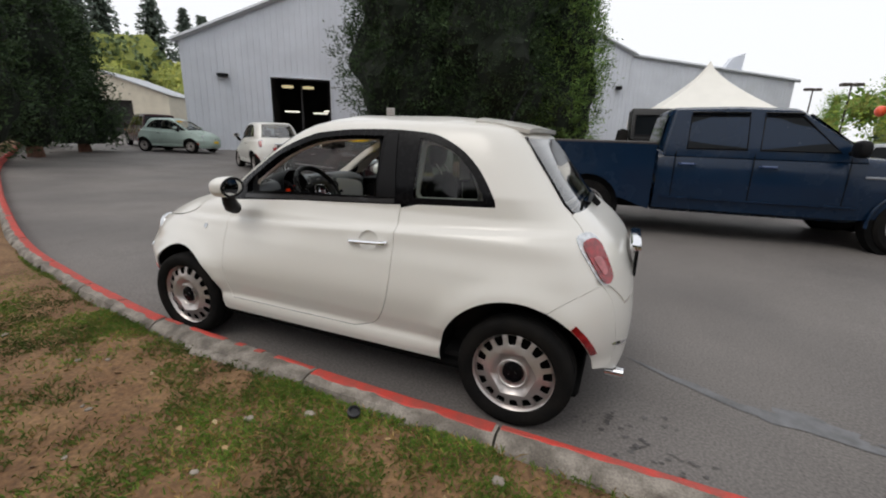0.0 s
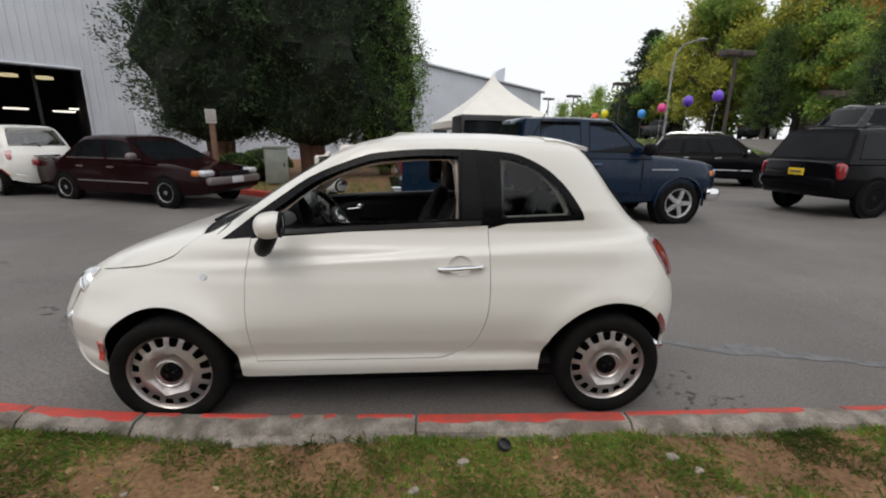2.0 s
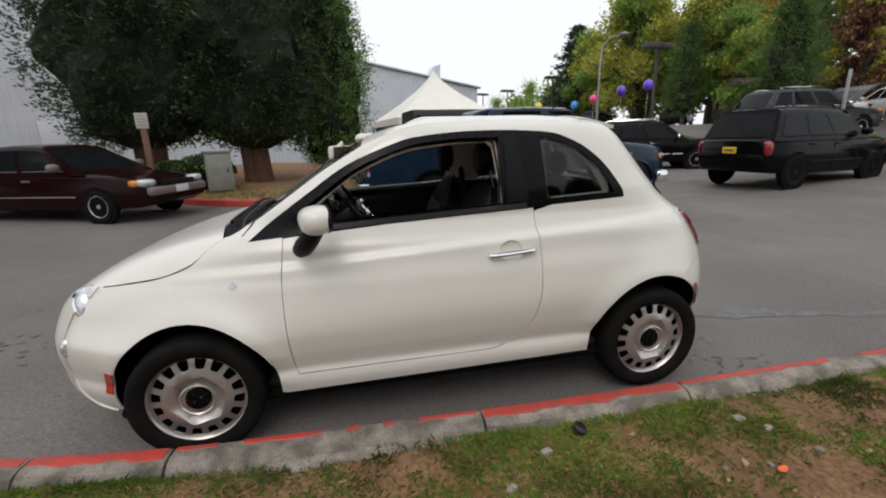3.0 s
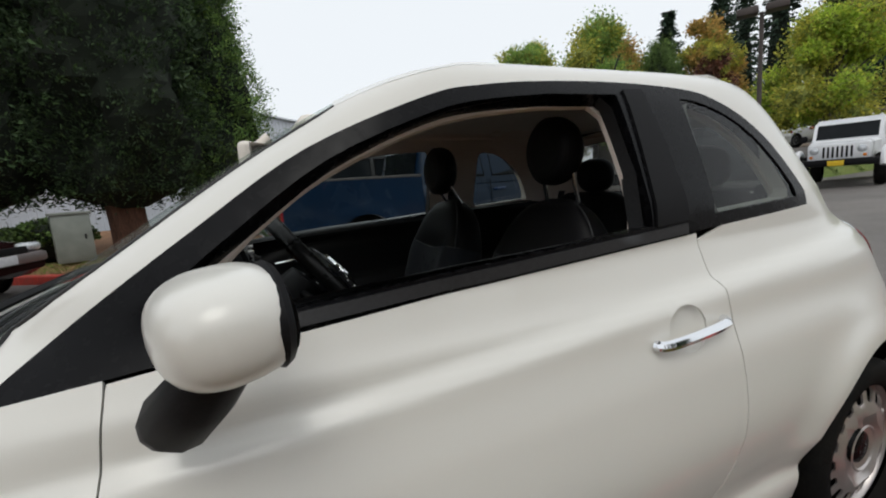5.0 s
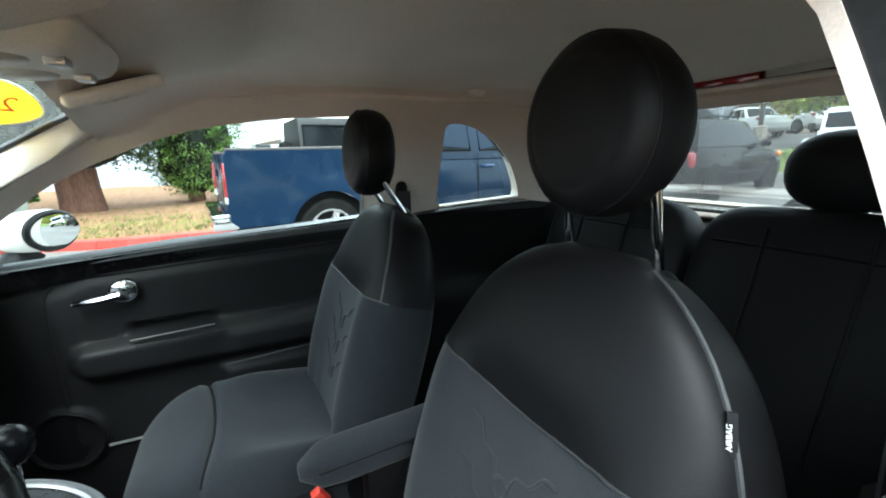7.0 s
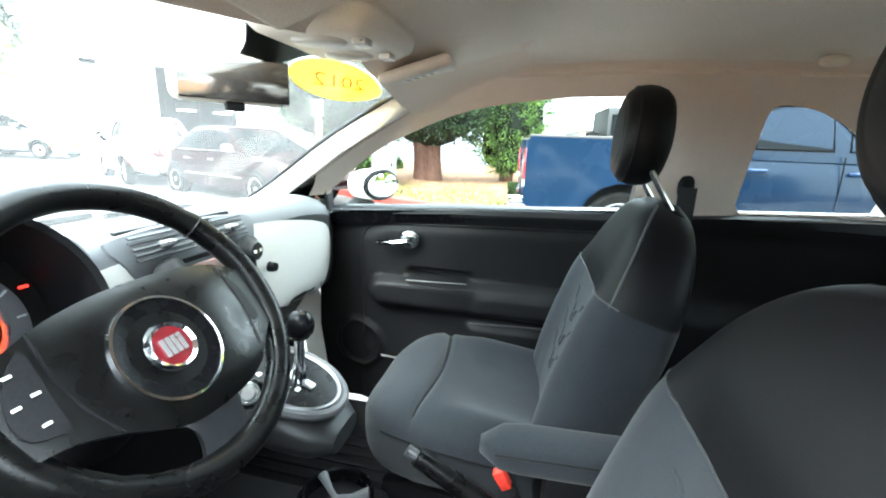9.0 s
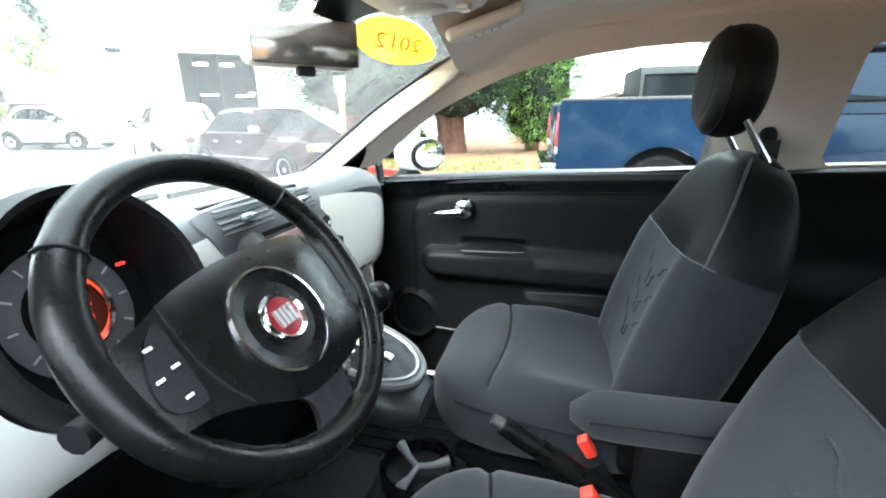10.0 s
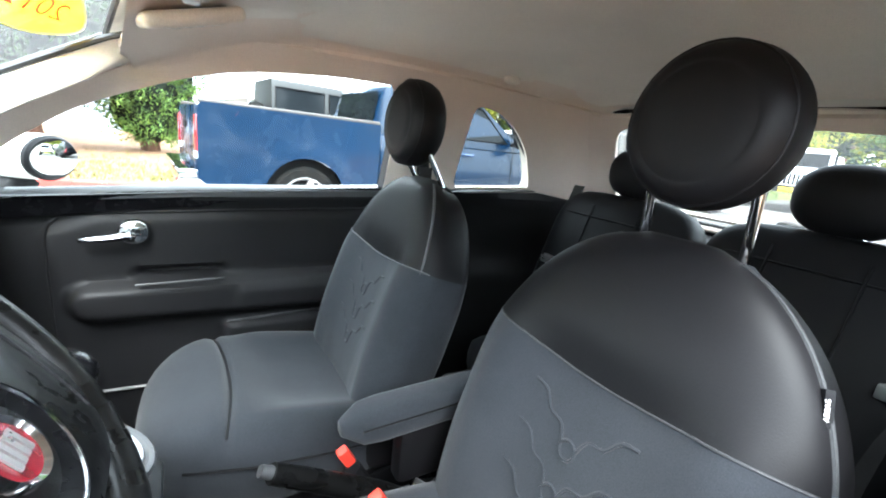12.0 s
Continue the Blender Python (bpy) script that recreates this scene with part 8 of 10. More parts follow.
    # small building up the lane
    h = thing("small_shed", "small cream shed with a dark doorway", "shed", pose(-38.5, 20.8, gz(-38, 20), 0, 0, 35))
    cream = mat("cream_siding", (0.62, 0.57, 0.46), 0.7, var=0.1, scale=2)
    bm = bmesh.new()
    g = [(-6, 0), (-2.2, 0), (-2.2, 2.8), (1.2, 2.8), (1.2, 0), (4, 0), (4, 3.3), (-1, 5.0), (-6, 3.3)]
    f = [bm.verts.new((x, 0, z)) for x, z in g]
    k = [bm.verts.new((x, 8, z)) for x, z in g]
    bm.faces.new(f)
    for i in range(len(g)):
        bm.faces.new((f[i], k[i], k[(i + 1) % len(g)], f[(i + 1) % len(g)]))
    part("wall", bm, cream, h)
    # near-black slab in the opening: the shed's inner shade as colour
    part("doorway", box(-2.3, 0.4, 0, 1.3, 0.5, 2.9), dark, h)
    part("roof", loft([[(-6.3, y, 3.3), (-1, y, 5.15), (4.3, y, 3.3), (-1, y, 5.0)] for y in (-0.3, 8.3)]), ROOFGREY, h)
    low = thing("low_building", "low brown-roofed building behind the upper lot", "building", pose(31.0, 15.5, 1.8, 0, 0, -20))
    part("wall", box(-9, 0, 0, 9, 6, 2.2, 0.02), mat("tan_wall", (0.30, 0.25, 0.20), 0.8, var=0.1, scale=2), low)
    part("roof", loft([[(-10, -1, z0), (10, -1, z0), (10, 7, z1), (-10, 7, z1)] for z0, z1 in ((2.1, 2.1), (2.35, 3.3))]), mat("brown_roof", (0.17, 0.13, 0.11), 0.9, var=0.2, scale=3, fine=0.2, fine_scale=20), low)
    for k in range(5):
        part("window", box(-7.5 + 3 * k, -0.06, 0.7, -5.8 + 3 * k, 0.0, 1.7, 0.02), mat("dim_window", (0.05, 0.055, 0.06), 0.1), low)


def lot_z(x, y):
    """Height of the raised lot: lower at its near corner."""
    return 1.05 + 0.79 * np.clip((np.hypot(x - 15, y - 10) - 4) / 7, 0, 1)


def terrace():
    """The raised lot on the east side with its grass bank."""
    GRASSBANK = mat("mown_grass_bank", (0.10, 0.15, 0.035), 0.95, other=(0.16, 0.19, 0.05), scale=1.5, fine=0.35, fine_scale=25, bump=1.0, bump_scale=25)
    edge = spline([(60, 2.5), (30, 5.2), (20.5, 6.6), (16.0, 8.4), (13.8, 10.6), (13.2, 13.2), (14.5, 17), (16.5, 24), (19.0, 40), (24, 80)], 6)
    E = np.array(edge)
    d = np.gradient(E, axis=0)
    o = np.stack([d[:, 1], -d[:, 0]], 1) / np.linalg.norm(d, axis=1)[:, None]
    o = np.where((o[:, 0] < 0)[:, None], -o, o)
    rows = []
    for w, k in ((0, -0.04), (0.12, 0.1), (0.4, 0.45), (0.7, 0.85), (0.95, 1.0)):
        p = E + o * w
        rows.append([(x, y, lerp(gz(*q), float(lot_z(*q)), k)) for (x, y), q in zip(p, E)])
    single("grass_bank", loft(rows, closed=False, caps=False), GRASSBANK, "mown green grass bank below the upper lot", "bank", kind="structure")
    top = (E + o * 0.95).tolist()
    single("upper_lot", shell([tuple(p) for p in top] + [(110, 80), (110, 0)], [], lambda x, y: (x, y, lot_z(x, y)), 0.0, 2.5), ASPHALT, "grey asphalt of the raised car lot", "ground", kind="structure")
    rg = np.random.default_rng(8)
    n = 9000
    i = rg.integers(10, len(E) - 10, n)
    w = rg.uniform(0.05, 1.0, n)
    p = E[i] + o[i] * w[:, None] + rg.normal(0, 0.08, (n, 2))
    z = lerp(ground_z(E[i, 0], E[i, 1]), lot_z(E[i, 0], E[i, 1]), np.interp(w, [0, 0.12, 0.4, 0.7, 0.95], [0, 0.1, 0.45, 0.85, 1.0])) + 0.03
    lv, lf = leaves_mesh(np.column_stack([p, z]), np.tile([0, 0, 1.0], (n, 1)) + rg.normal(0, 0.5, (n, 3)), 0.12, rg, 0.2)
    tagged(new("bank_grass", mesh_from("bank_grass", [(lv, lf, 0)], [leaf_mat("bank_blades", (0.06, 0.11, 0.02), (0.20, 0.25, 0.06))])), "short green grass on the bank", "grass", kind="stuff")


def plant_trees():
    T = 1.84
    fir_tree("fir_tree", 21.8, 38.0, 1.0, 10.7, 4.7, 9500, 0.36, "dark conical fir behind the lot", 31)
    broad_tree("maple_tree", 22.0, 34.5, T, 8.2, 2.6, 6000, 0.30, MAPLE, "green maple turning yellow", 32, "lot trees", YELLOWING)
    broad_tree("maple_tree", 21.5, 28.0, T, 10.2, 3.3, 8000, 0.30, YELLOWING, "tall maple with yellow-green autumn leaves", 33, "lot trees", MAPLE)
    column_tree("hornbeam_tree", 20.7, 22.0, T, 5.9, 0.85, 0.7, 4500, 0.20, HORNBEAM, GREYBARK, "narrow upright green tree", 34, "lot trees", trunk_r=0.12)
    broad_tree("maple_tree", 23.5, 23.0, T, 9.8, 3.2, 8000, 0.28, MAPLE, "broad green maple turning yellow", 35, "lot trees", YELLOWING)
    column_tree("hornbeam_tree", 20.5, 15.4, float(lot_z(20.5, 15.4)), 5.9, 1.15, 0.8, 6000, 0.18, HORNBEAM, GREYBARK, "narrow dark green upright tree", 36, "lot trees", trunk_r=0.12)
    broad_tree("plum_tree", 25.4, 15.4, T, 6.0, 1.35, 4500, 0.22, leaf_mat("dark_plum_leaves", (0.080, 0.036, 0.024), (0.230, 0.095, 0.055)), "dark red-leaved plum tree", 37, "", YELLOWING)
    broad_tree("maple_tree", 22.7, 19.6, T, 6.2, 2.0, 6000, 0.24, MAPLE, "fresh green maple between upright hornbeams", 42, "lot trees", YELLOWING)
    broad_tree("maple_tree", 28.4, 36.7, T, 13.0, 3.2, 6000, 0.36, YELLOWING, "tall maple with yellow leaves", 38, "lot trees")
    broad_tree("maple_tree", 31.3, 29.1, T, 11.8, 3.6, 7000, 0.36, RUSTY, "maple with orange autumn leaves", 39, "lot trees", YELLOWING)
    column_tree("hornbeam_tree", 28.2, 21.2, T, 8.3, 1.5, 0.8, 6000, 0.24, HORNBEAM, GREYBARK, "dark upright green tree", 40, "lot trees", trunk_r=0.15)
    broad_tree("maple_tree", 31.5, 19.9, T, 9.8, 2.4, 5000, 0.32, YELLOWING, "green and yellow maple", 41, "lot trees", RUSTY)
    for k, (x, y, h) in enumerate(((38.5, 23.5, 15), (42.5, 21.0, 19), (41.5, 16.5, 18), (39.5, 12.5, 17), (46, 26, 18), (45, 10, 20), (34.5, 25.5, 13), (50, 18, 22))):
        fir_tree("fir_tree", x, y, T, h, 3.0, 4500, 0.48, "tall dark fir on the skyline", 50 + k, "skyline firs")
    broad_tree("maple_tree", 21.3, 8.2, float(lot_z(21.3, 8.2)), 5.6, 2.3, 7000, 0.20, BRIGHT, "young maple with lime and orange leaves", 44, "lot trees", YELLOWING)
    for k, (x, y, h) in enumerate(((23.5, 53, 7.5), (22.7, 63.9, 6.5), (30, 60, 8))):
        column_tree("poplar_tree", x, y, 0.5, h, 1.1, 0.8, 1500, 0.35, MAPLE, GREYBARK, "slim green tree in the distance", 60 + k, "far slim trees", trunk_r=0.12)
    # conifers behind the verge, across the lane
    first = column_tree("conifer_tree", -9.0, -19.5, 0.2, 10.5, 2.0, 0.4, 7000, 0.26, CYPRESS, BARK, "dark green conifer standing behind the verge", 80, "conifers behind the verge", trunk_r=0.2)
    second = column_tree("conifer_tree", -5.2, -20.2, 0.2, 9.2, 2.2, 0.4, 7000, 0.26, CYPRESS, BARK, "dark green conifer standing behind the verge", 81, "conifers behind the verge", trunk_r=0.2, cone=True)
    for k, x in enumerate((-16.5, -12.6, -1.6, 2.2, 5.8, 9.6, 13.2, 17.0)):
        copy_thing(second if k % 2 else first, pose(x, -19.8 + 0.6 * math.sin(2.3 * k), 0.2, 0, 0, 70 * k))
    # dense growth behind the upper lot
    wr = np.random.default_rng(71)
    blocks = []
    line = np.array(spline([(18.5, 45.0), (25.5, 36.0), (32.5, 28.0), (39.0, 19.5), (44.0, 8.0), (46.0, 0.0)], 8))
    for k in range(70):
        q = line[wr.integers(0, len(line))] + wr.normal(0, 0.8, 2)
        r = wr.uniform(1.3, 2.4)
        z = T + r * 0.5 + wr.uniform(0, 3.4)
        v, fq = lump((q[0], q[1], z), (r * 0.7, r * 0.7, r * 0.6), wr, 0.3, 9, 6)
        blocks.append((v, fq, 0))
        dirn = wr.normal(size=(520, 3))
        dirn /= np.linalg.norm(dirn, axis=1)[:, None]
        lv, lf = leaves_mesh(np.array([q[0], q[1], z]) + dirn * r * np.clip(wr.normal(0.9, 0.25, (520, 1)), 0.3, 1.5), dirn + wr.normal(0, 0.7, (520, 3)), 0.34, wr, 0.65)
        blocks.append((lv, lf, 1 + (k % 5 == 0)))
    tagged(new("far_woods", mesh_from("far_woods", blocks, [LEAFCORE, MAPLE, YELLOWING])), "dense green and yellowing growth behind the upper lot", "woods", kind="stuff")
    # conifers along the lane and the wooded hill
    for k, (x, y, h, r) in enumerate(((-19.2, 8.05, 5.3, 1.35), (-17.3, 5.6, 9.5, 1.5), (-14.9, 3.2, 9, 1.4), (-23.2, 8.4, 11.5, 1.5))):
        column_tree("cypress_tree", x, y, gz(x, y) + 0.1, h, r, 0.25, 6500, 0.22, CYPRESS, BARK, "dark columnar cypress beside the lane", 70 + k, "lane cypresses", trunk_r=0.16, cone=k == 0)
    # Needles paled to grey: distance haze is put into their colour.
    HAZEFIR = leaf_mat("hazed_fir_needles", (0.09, 0.12, 0.10), (0.20, 0.24, 0.19), (0.14, 0.175, 0.14))
    hill_r = np.random.default_rng(77)
    blocks = []
    hm = [LEAFCORE, leaf_mat("hillside_scrub", (0.287, 0.332, 0.099), (0.620, 0.597, 0.177), (0.420, 0.442, 0.133), thin=0.5), leaf_mat("hillside_wood", (0.078, 0.121, 0.066), (0.189, 0.243, 0.111))]
    for k in range(60):
        f = hill_r.random()
        x = -50 - 30 * f + hill_r.normal(0, 3)
        y = hill_r.uniform(20, 62)
        z = 1.0 + 11 * f
        r = hill_r.uniform(3, 5)
        v, q = lump((x, y, z), (r, r, r * 0.8), hill_r, 0.2, 10, 7)
        blocks.append((v, q, 0))
        n = 520
        dirn = hill_r.normal(size=(n, 3))
        dirn /= np.linalg.norm(dirn, axis=1)[:, None]
        lv, lf = leaves_mesh(np.array([x, y, z]) + dirn * np.array([r, r, r * 0.8]) * hill_r.uniform(0.9, 1.15, (n, 1)), dirn + hill_r.normal(0, 0.7, (n, 3)), 0.85, hill_r, 0.7)
        blocks.append((lv, lf, 1 if f < 0.62 else 2))
    tagged(new("wooded_hillside", mesh_from("wooded_hillside", blocks, hm)), "scrubby yellow-green hillside with dark woods above", "hillside", kind="stuff")
    for k, (x, y, h) in enumerate(((-78, 40, 13), (-82, 46, 17), (-80, 53, 15), (-84, 36, 14), (-76, 60, 12), (-86, 64, 15), (-70, 33, 11))):
        fir_tree("fir_tree", x, y, 10, h, 4.5, 2500, 0.9, "hilltop fir, its needles greyed with painted haze", 90 + k, "hilltop firs", HAZEFIR)
    hb = [(-50, 10, -1), (-50, 75, -1), (-95, 80, 12), (-95, 8, 12)]
    bm = bmesh.new()
    bm.faces.new([bm.verts.new(v) for v in hb])
    single("hill_ground", bm, mat("hill_soil", (0.10, 0.11, 0.05), 0.95, var=0.3, scale=0.3), "sloping ground of the wooded hill", "ground", kind="structure")


def lamp_posts():
    def post(x, y, z, h, heads, label, turn=0):
        t = thing("lamp_post", label, "lamp post", pose(x, y, z, 0, 0, turn), "lot lamp posts")
        steel = mat("brown_lamp_steel", (0.06, 0.045, 0.04), 0.6, var=0.2, scale=6)
        part("pole", tube([(0, 0, 0), (0, 0, h)], [0.085, 0.065], 8), steel, t)
        part("base", lathe([(0.22, 0), (0.22, 0.5), (0.1, 0.55)], 12), CONCRETE, t)
        for s in heads:
            part("head", box(s * 0.10 if s > 0 else s * 0.75, -0.28, h - 0.02, s * 0.75 if s > 0 else s * 0.10, 0.28, h + 0.22, 0.03), steel, t, "dark flat lamp head")
    post(14.6, 17.0, 1.2, 4.15, (-1, 1), "dark double-headed lot lamp", 8)
    post(16.9, 8.3, 1.4, 5.0, (-1, 1), "dark double-headed lot lamp", -60)
    post(18.4, 36.0, 0.4, 6.0, (-1, 1), "dark double-headed lot lamp", 10)
    post(17.4, 45.0, 0.4, 5.8, (-1, 1), "dark double-headed lot lamp", 10)
    post(17.7, 55.0, 0.4, 6.4, (-1, 1), "dark double-headed lot lamp", 20)
    s = thing("street_lamp", "tall curved grey street lamp", "street lamp", pose(15.1, 22.8, 0.6))
    grey = mat("galvanised_steel", (0.36, 0.37, 0.38), 0.5, metal=0.6, var=0.1, scale=8)
    part("pole", tube([(0, 0, 0), (0, 0, 5.0), (0.05, -0.05, 5.9), (0.3, -0.3, 6.35), (0.75, -0.7, 6.5)], [0.07, 0.055, 0.05, 0.04, 0.03], 8), grey, s)
    part("head", ellipsoid((0.95, -0.88, 6.50), (0.28, 0.24, 0.07), 2.5, 14, 8), grey, s)
    p = thing("sign_stake", "slim grey post on the grass bank", "post", pose(15.4, 8.8, 0.9))
    part("stake", box(-0.05, -0.03, 0, 0.05, 0.03, 2.3, 0.01), grey, p)
    # balloons on a line
    line = []
    for i, (x, y, z, c, nm) in enumerate(((10.38, 11.8, 3.066, (0.16, 0.05, 0.62), "purple"), (10.24, 13.2, 3.017, (0.14, 0.05, 0.55), "violet"), (14.2, 21.8, 3.445, (0.85, 0.05, 0.28), "pink"), (15.16, 25.8, 3.373, (0.03, 0.28, 0.75), "blue"), (16.7, 35.0, 3.914, (0.85, 0.75, 0.02), "yellow"), (16.24, 36.0, 3.692, (0.85, 0.10, 0.04), "red"))):
        r = 0.17 + 0.006 * max(0, y - 12)
        b = thing("balloon", "shiny %s balloon tied to a line" % nm, "balloon", pose(x, y, z), "balloons on the line")
        part("skin", ellipsoid((0, 0, 0), (r, r, r * 1.15), 2, 20, 12), mat("balloon_" + nm, c, 0.3, coat=0.5, var=0.08, scale=3), b)
        part("knot", lathe([(0, -r * 1.12), (0.02, -r * 1.2), (0.03, -r * 1.26), (0, -r * 1.26)], 8), RUBBER, b)
        part("string", tube([(0, 0, -r * 1.2), (0.02, 0.05, -0.8), (0, 0.1, -(z - gz(x, y)) + 0.002)], 0.006, 4), LABELWHITE, b)


ground()
verge()
kerb()
GRASS = leaf_mat("verge_grass_blades", (0.074, 0.140, 0.020), (0.235, 0.265, 0.055), (0.13, 0.205, 0.031))
STRAW = leaf_mat("dry_straw_blades", (0.20, 0.13, 0.045), (0.42, 0.30, 0.12), (0.30, 0.20, 0.07))
blades("grass", 185000, (-8.5, 4.5, 2.6), 0.024, GRASS, "patchy green grass on the verge", 1, 0.05, 0.9)
blades("dry_grass", 28000, (-6.0, 4.0, 2.6), 0.022, STRAW, "short dry straw-coloured grass", 2, -0.4, 1.3)
litter()
stains()
island()
workshop()
terrace()
plant_trees()
lamp_posts()

# ---- other vehicles ----
CARGLASS = mat("dark_vehicle_glass", (0.010, 0.012, 0.014), 0.04, spec=0.10, var=0.3, scale=2)
ALLOY = mat("alloy_rim", (0.55, 0.55, 0.56), 0.3, metal=0.85, rough_var=0.06, scale=20)
YELLOWPLATE = mat("yellow_plate", (0.75, 0.50, 0.02), 0.6, var=0.1, scale=20)
WHITEPLATE = mat("pale_plate", (0.6, 0.6, 0.62), 0.6, var=0.1, scale=20)


def paint(name, c, rough=0.25):
    dark = max(c) < 0.02
    return mat(name, c, rough, coat=0.0 if dark else 0.08, spec=0.10 if dark else 0.2, var=0.12, scale=1.5, rough_var=0.05)


def simple_wheel(x, y, r, w, parent, spokes=5, rim=None, rim_r=0.66, z=None):
    s = 1 if y > 0 else -1
    m = Matrix.Translation((x, y, r)) @ pose(0, 0, 0, -90 * s, 0, 0)
    t = part("wheel", lathe([(rim_r * r, -w / 2), (r * 0.9, -w / 2), (r * 0.985, -w * 0.38), (r, -w * 0.2), (r, w * 0.2), (r * 0.985, w * 0.38), (r * 0.9, w / 2), (rim_r * r, w / 2 - 0.01)], 32, m=m), TYRE, parent)
    part("brake_dark", lathe([(0, w / 2 - 0.075), (rim_r * r, w / 2 - 0.075), (rim_r * r, w / 2 - 0.01)], 24, m=m), UNDER, t)
    bm = lathe([(rim_r * r * 0.90, w / 2 - 0.03), (rim_r * r * 0.95, w / 2 - 0.008), (rim_r * r * 1.01, w / 2 - 0.006), (rim_r * r * 1.02, w / 2 - 0.03)], 32, m=m)
    k = rim_r * r
    for i in range(spokes):
        mm = m @ pose(0, 0, 0, 0, 0, 360 * i / spokes)
        wd = k * (0.16 if spokes < 8 else 0.05)
        q = [mm @ Vector(v) for v in ((k * 0.12, -wd, w / 2 - 0.02), (k * 0.93, -wd * 0.8, w / 2 - 0.02), (k * 0.93, wd * 0.8, w / 2 - 0.02), (k * 0.12, wd, w / 2 - 0.02))]
        u = [mm @ Vector(v) for v in ((k * 0.12, -wd, w / 2 - 0.055), (k * 0.93, -wd * 0.8, w / 2 - 0.055), (k * 0.93, wd * 0.8, w / 2 - 0.055), (k * 0.12, wd, w / 2 - 0.055))]
        a, b = [bm.verts.new(v) for v in q], [bm.verts.new(v) for v in u]
        bm.faces.new(a)
        for j in range(4):
            bm.faces.new((a[j], b[j], b[(j + 1) % 4], a[(j + 1) % 4]))
    part("rim", bm, rim or ALLOY, t)
    part("hub", lathe([(0, w / 2 - 0.008), (k * 0.2, w / 2 - 0.012), (k * 0.24, w / 2 - 0.04)], 16, m=m), rim or ALLOY, t)
    return t


def body_rings(stations, W):
    """Rings for a lower body; stations: x, bottom, top, width share."""
    rings = []
    for x, z0, z1, f in stations:
        w, h = W / 2 * f, z1 - z0
        half = [(w * 0.86, z0), (w * 0.965, z0 + 0.06 * min(1, h)), (w * 0.995, z0 + 0.30 * h), (w, z0 + 0.52 * h), (w * 0.985, z0 + 0.72 * h), (w * 0.955, z0 + 0.88 * h), (w * 0.90, z0 + 0.975 * h), (w * 0.72, z1), (w * 0.3, z1 + 0.012)]
        rings.append([(x, y, z) for y, z in half] + [(x, -y, z) for y, z in half[::-1]])
    return rings


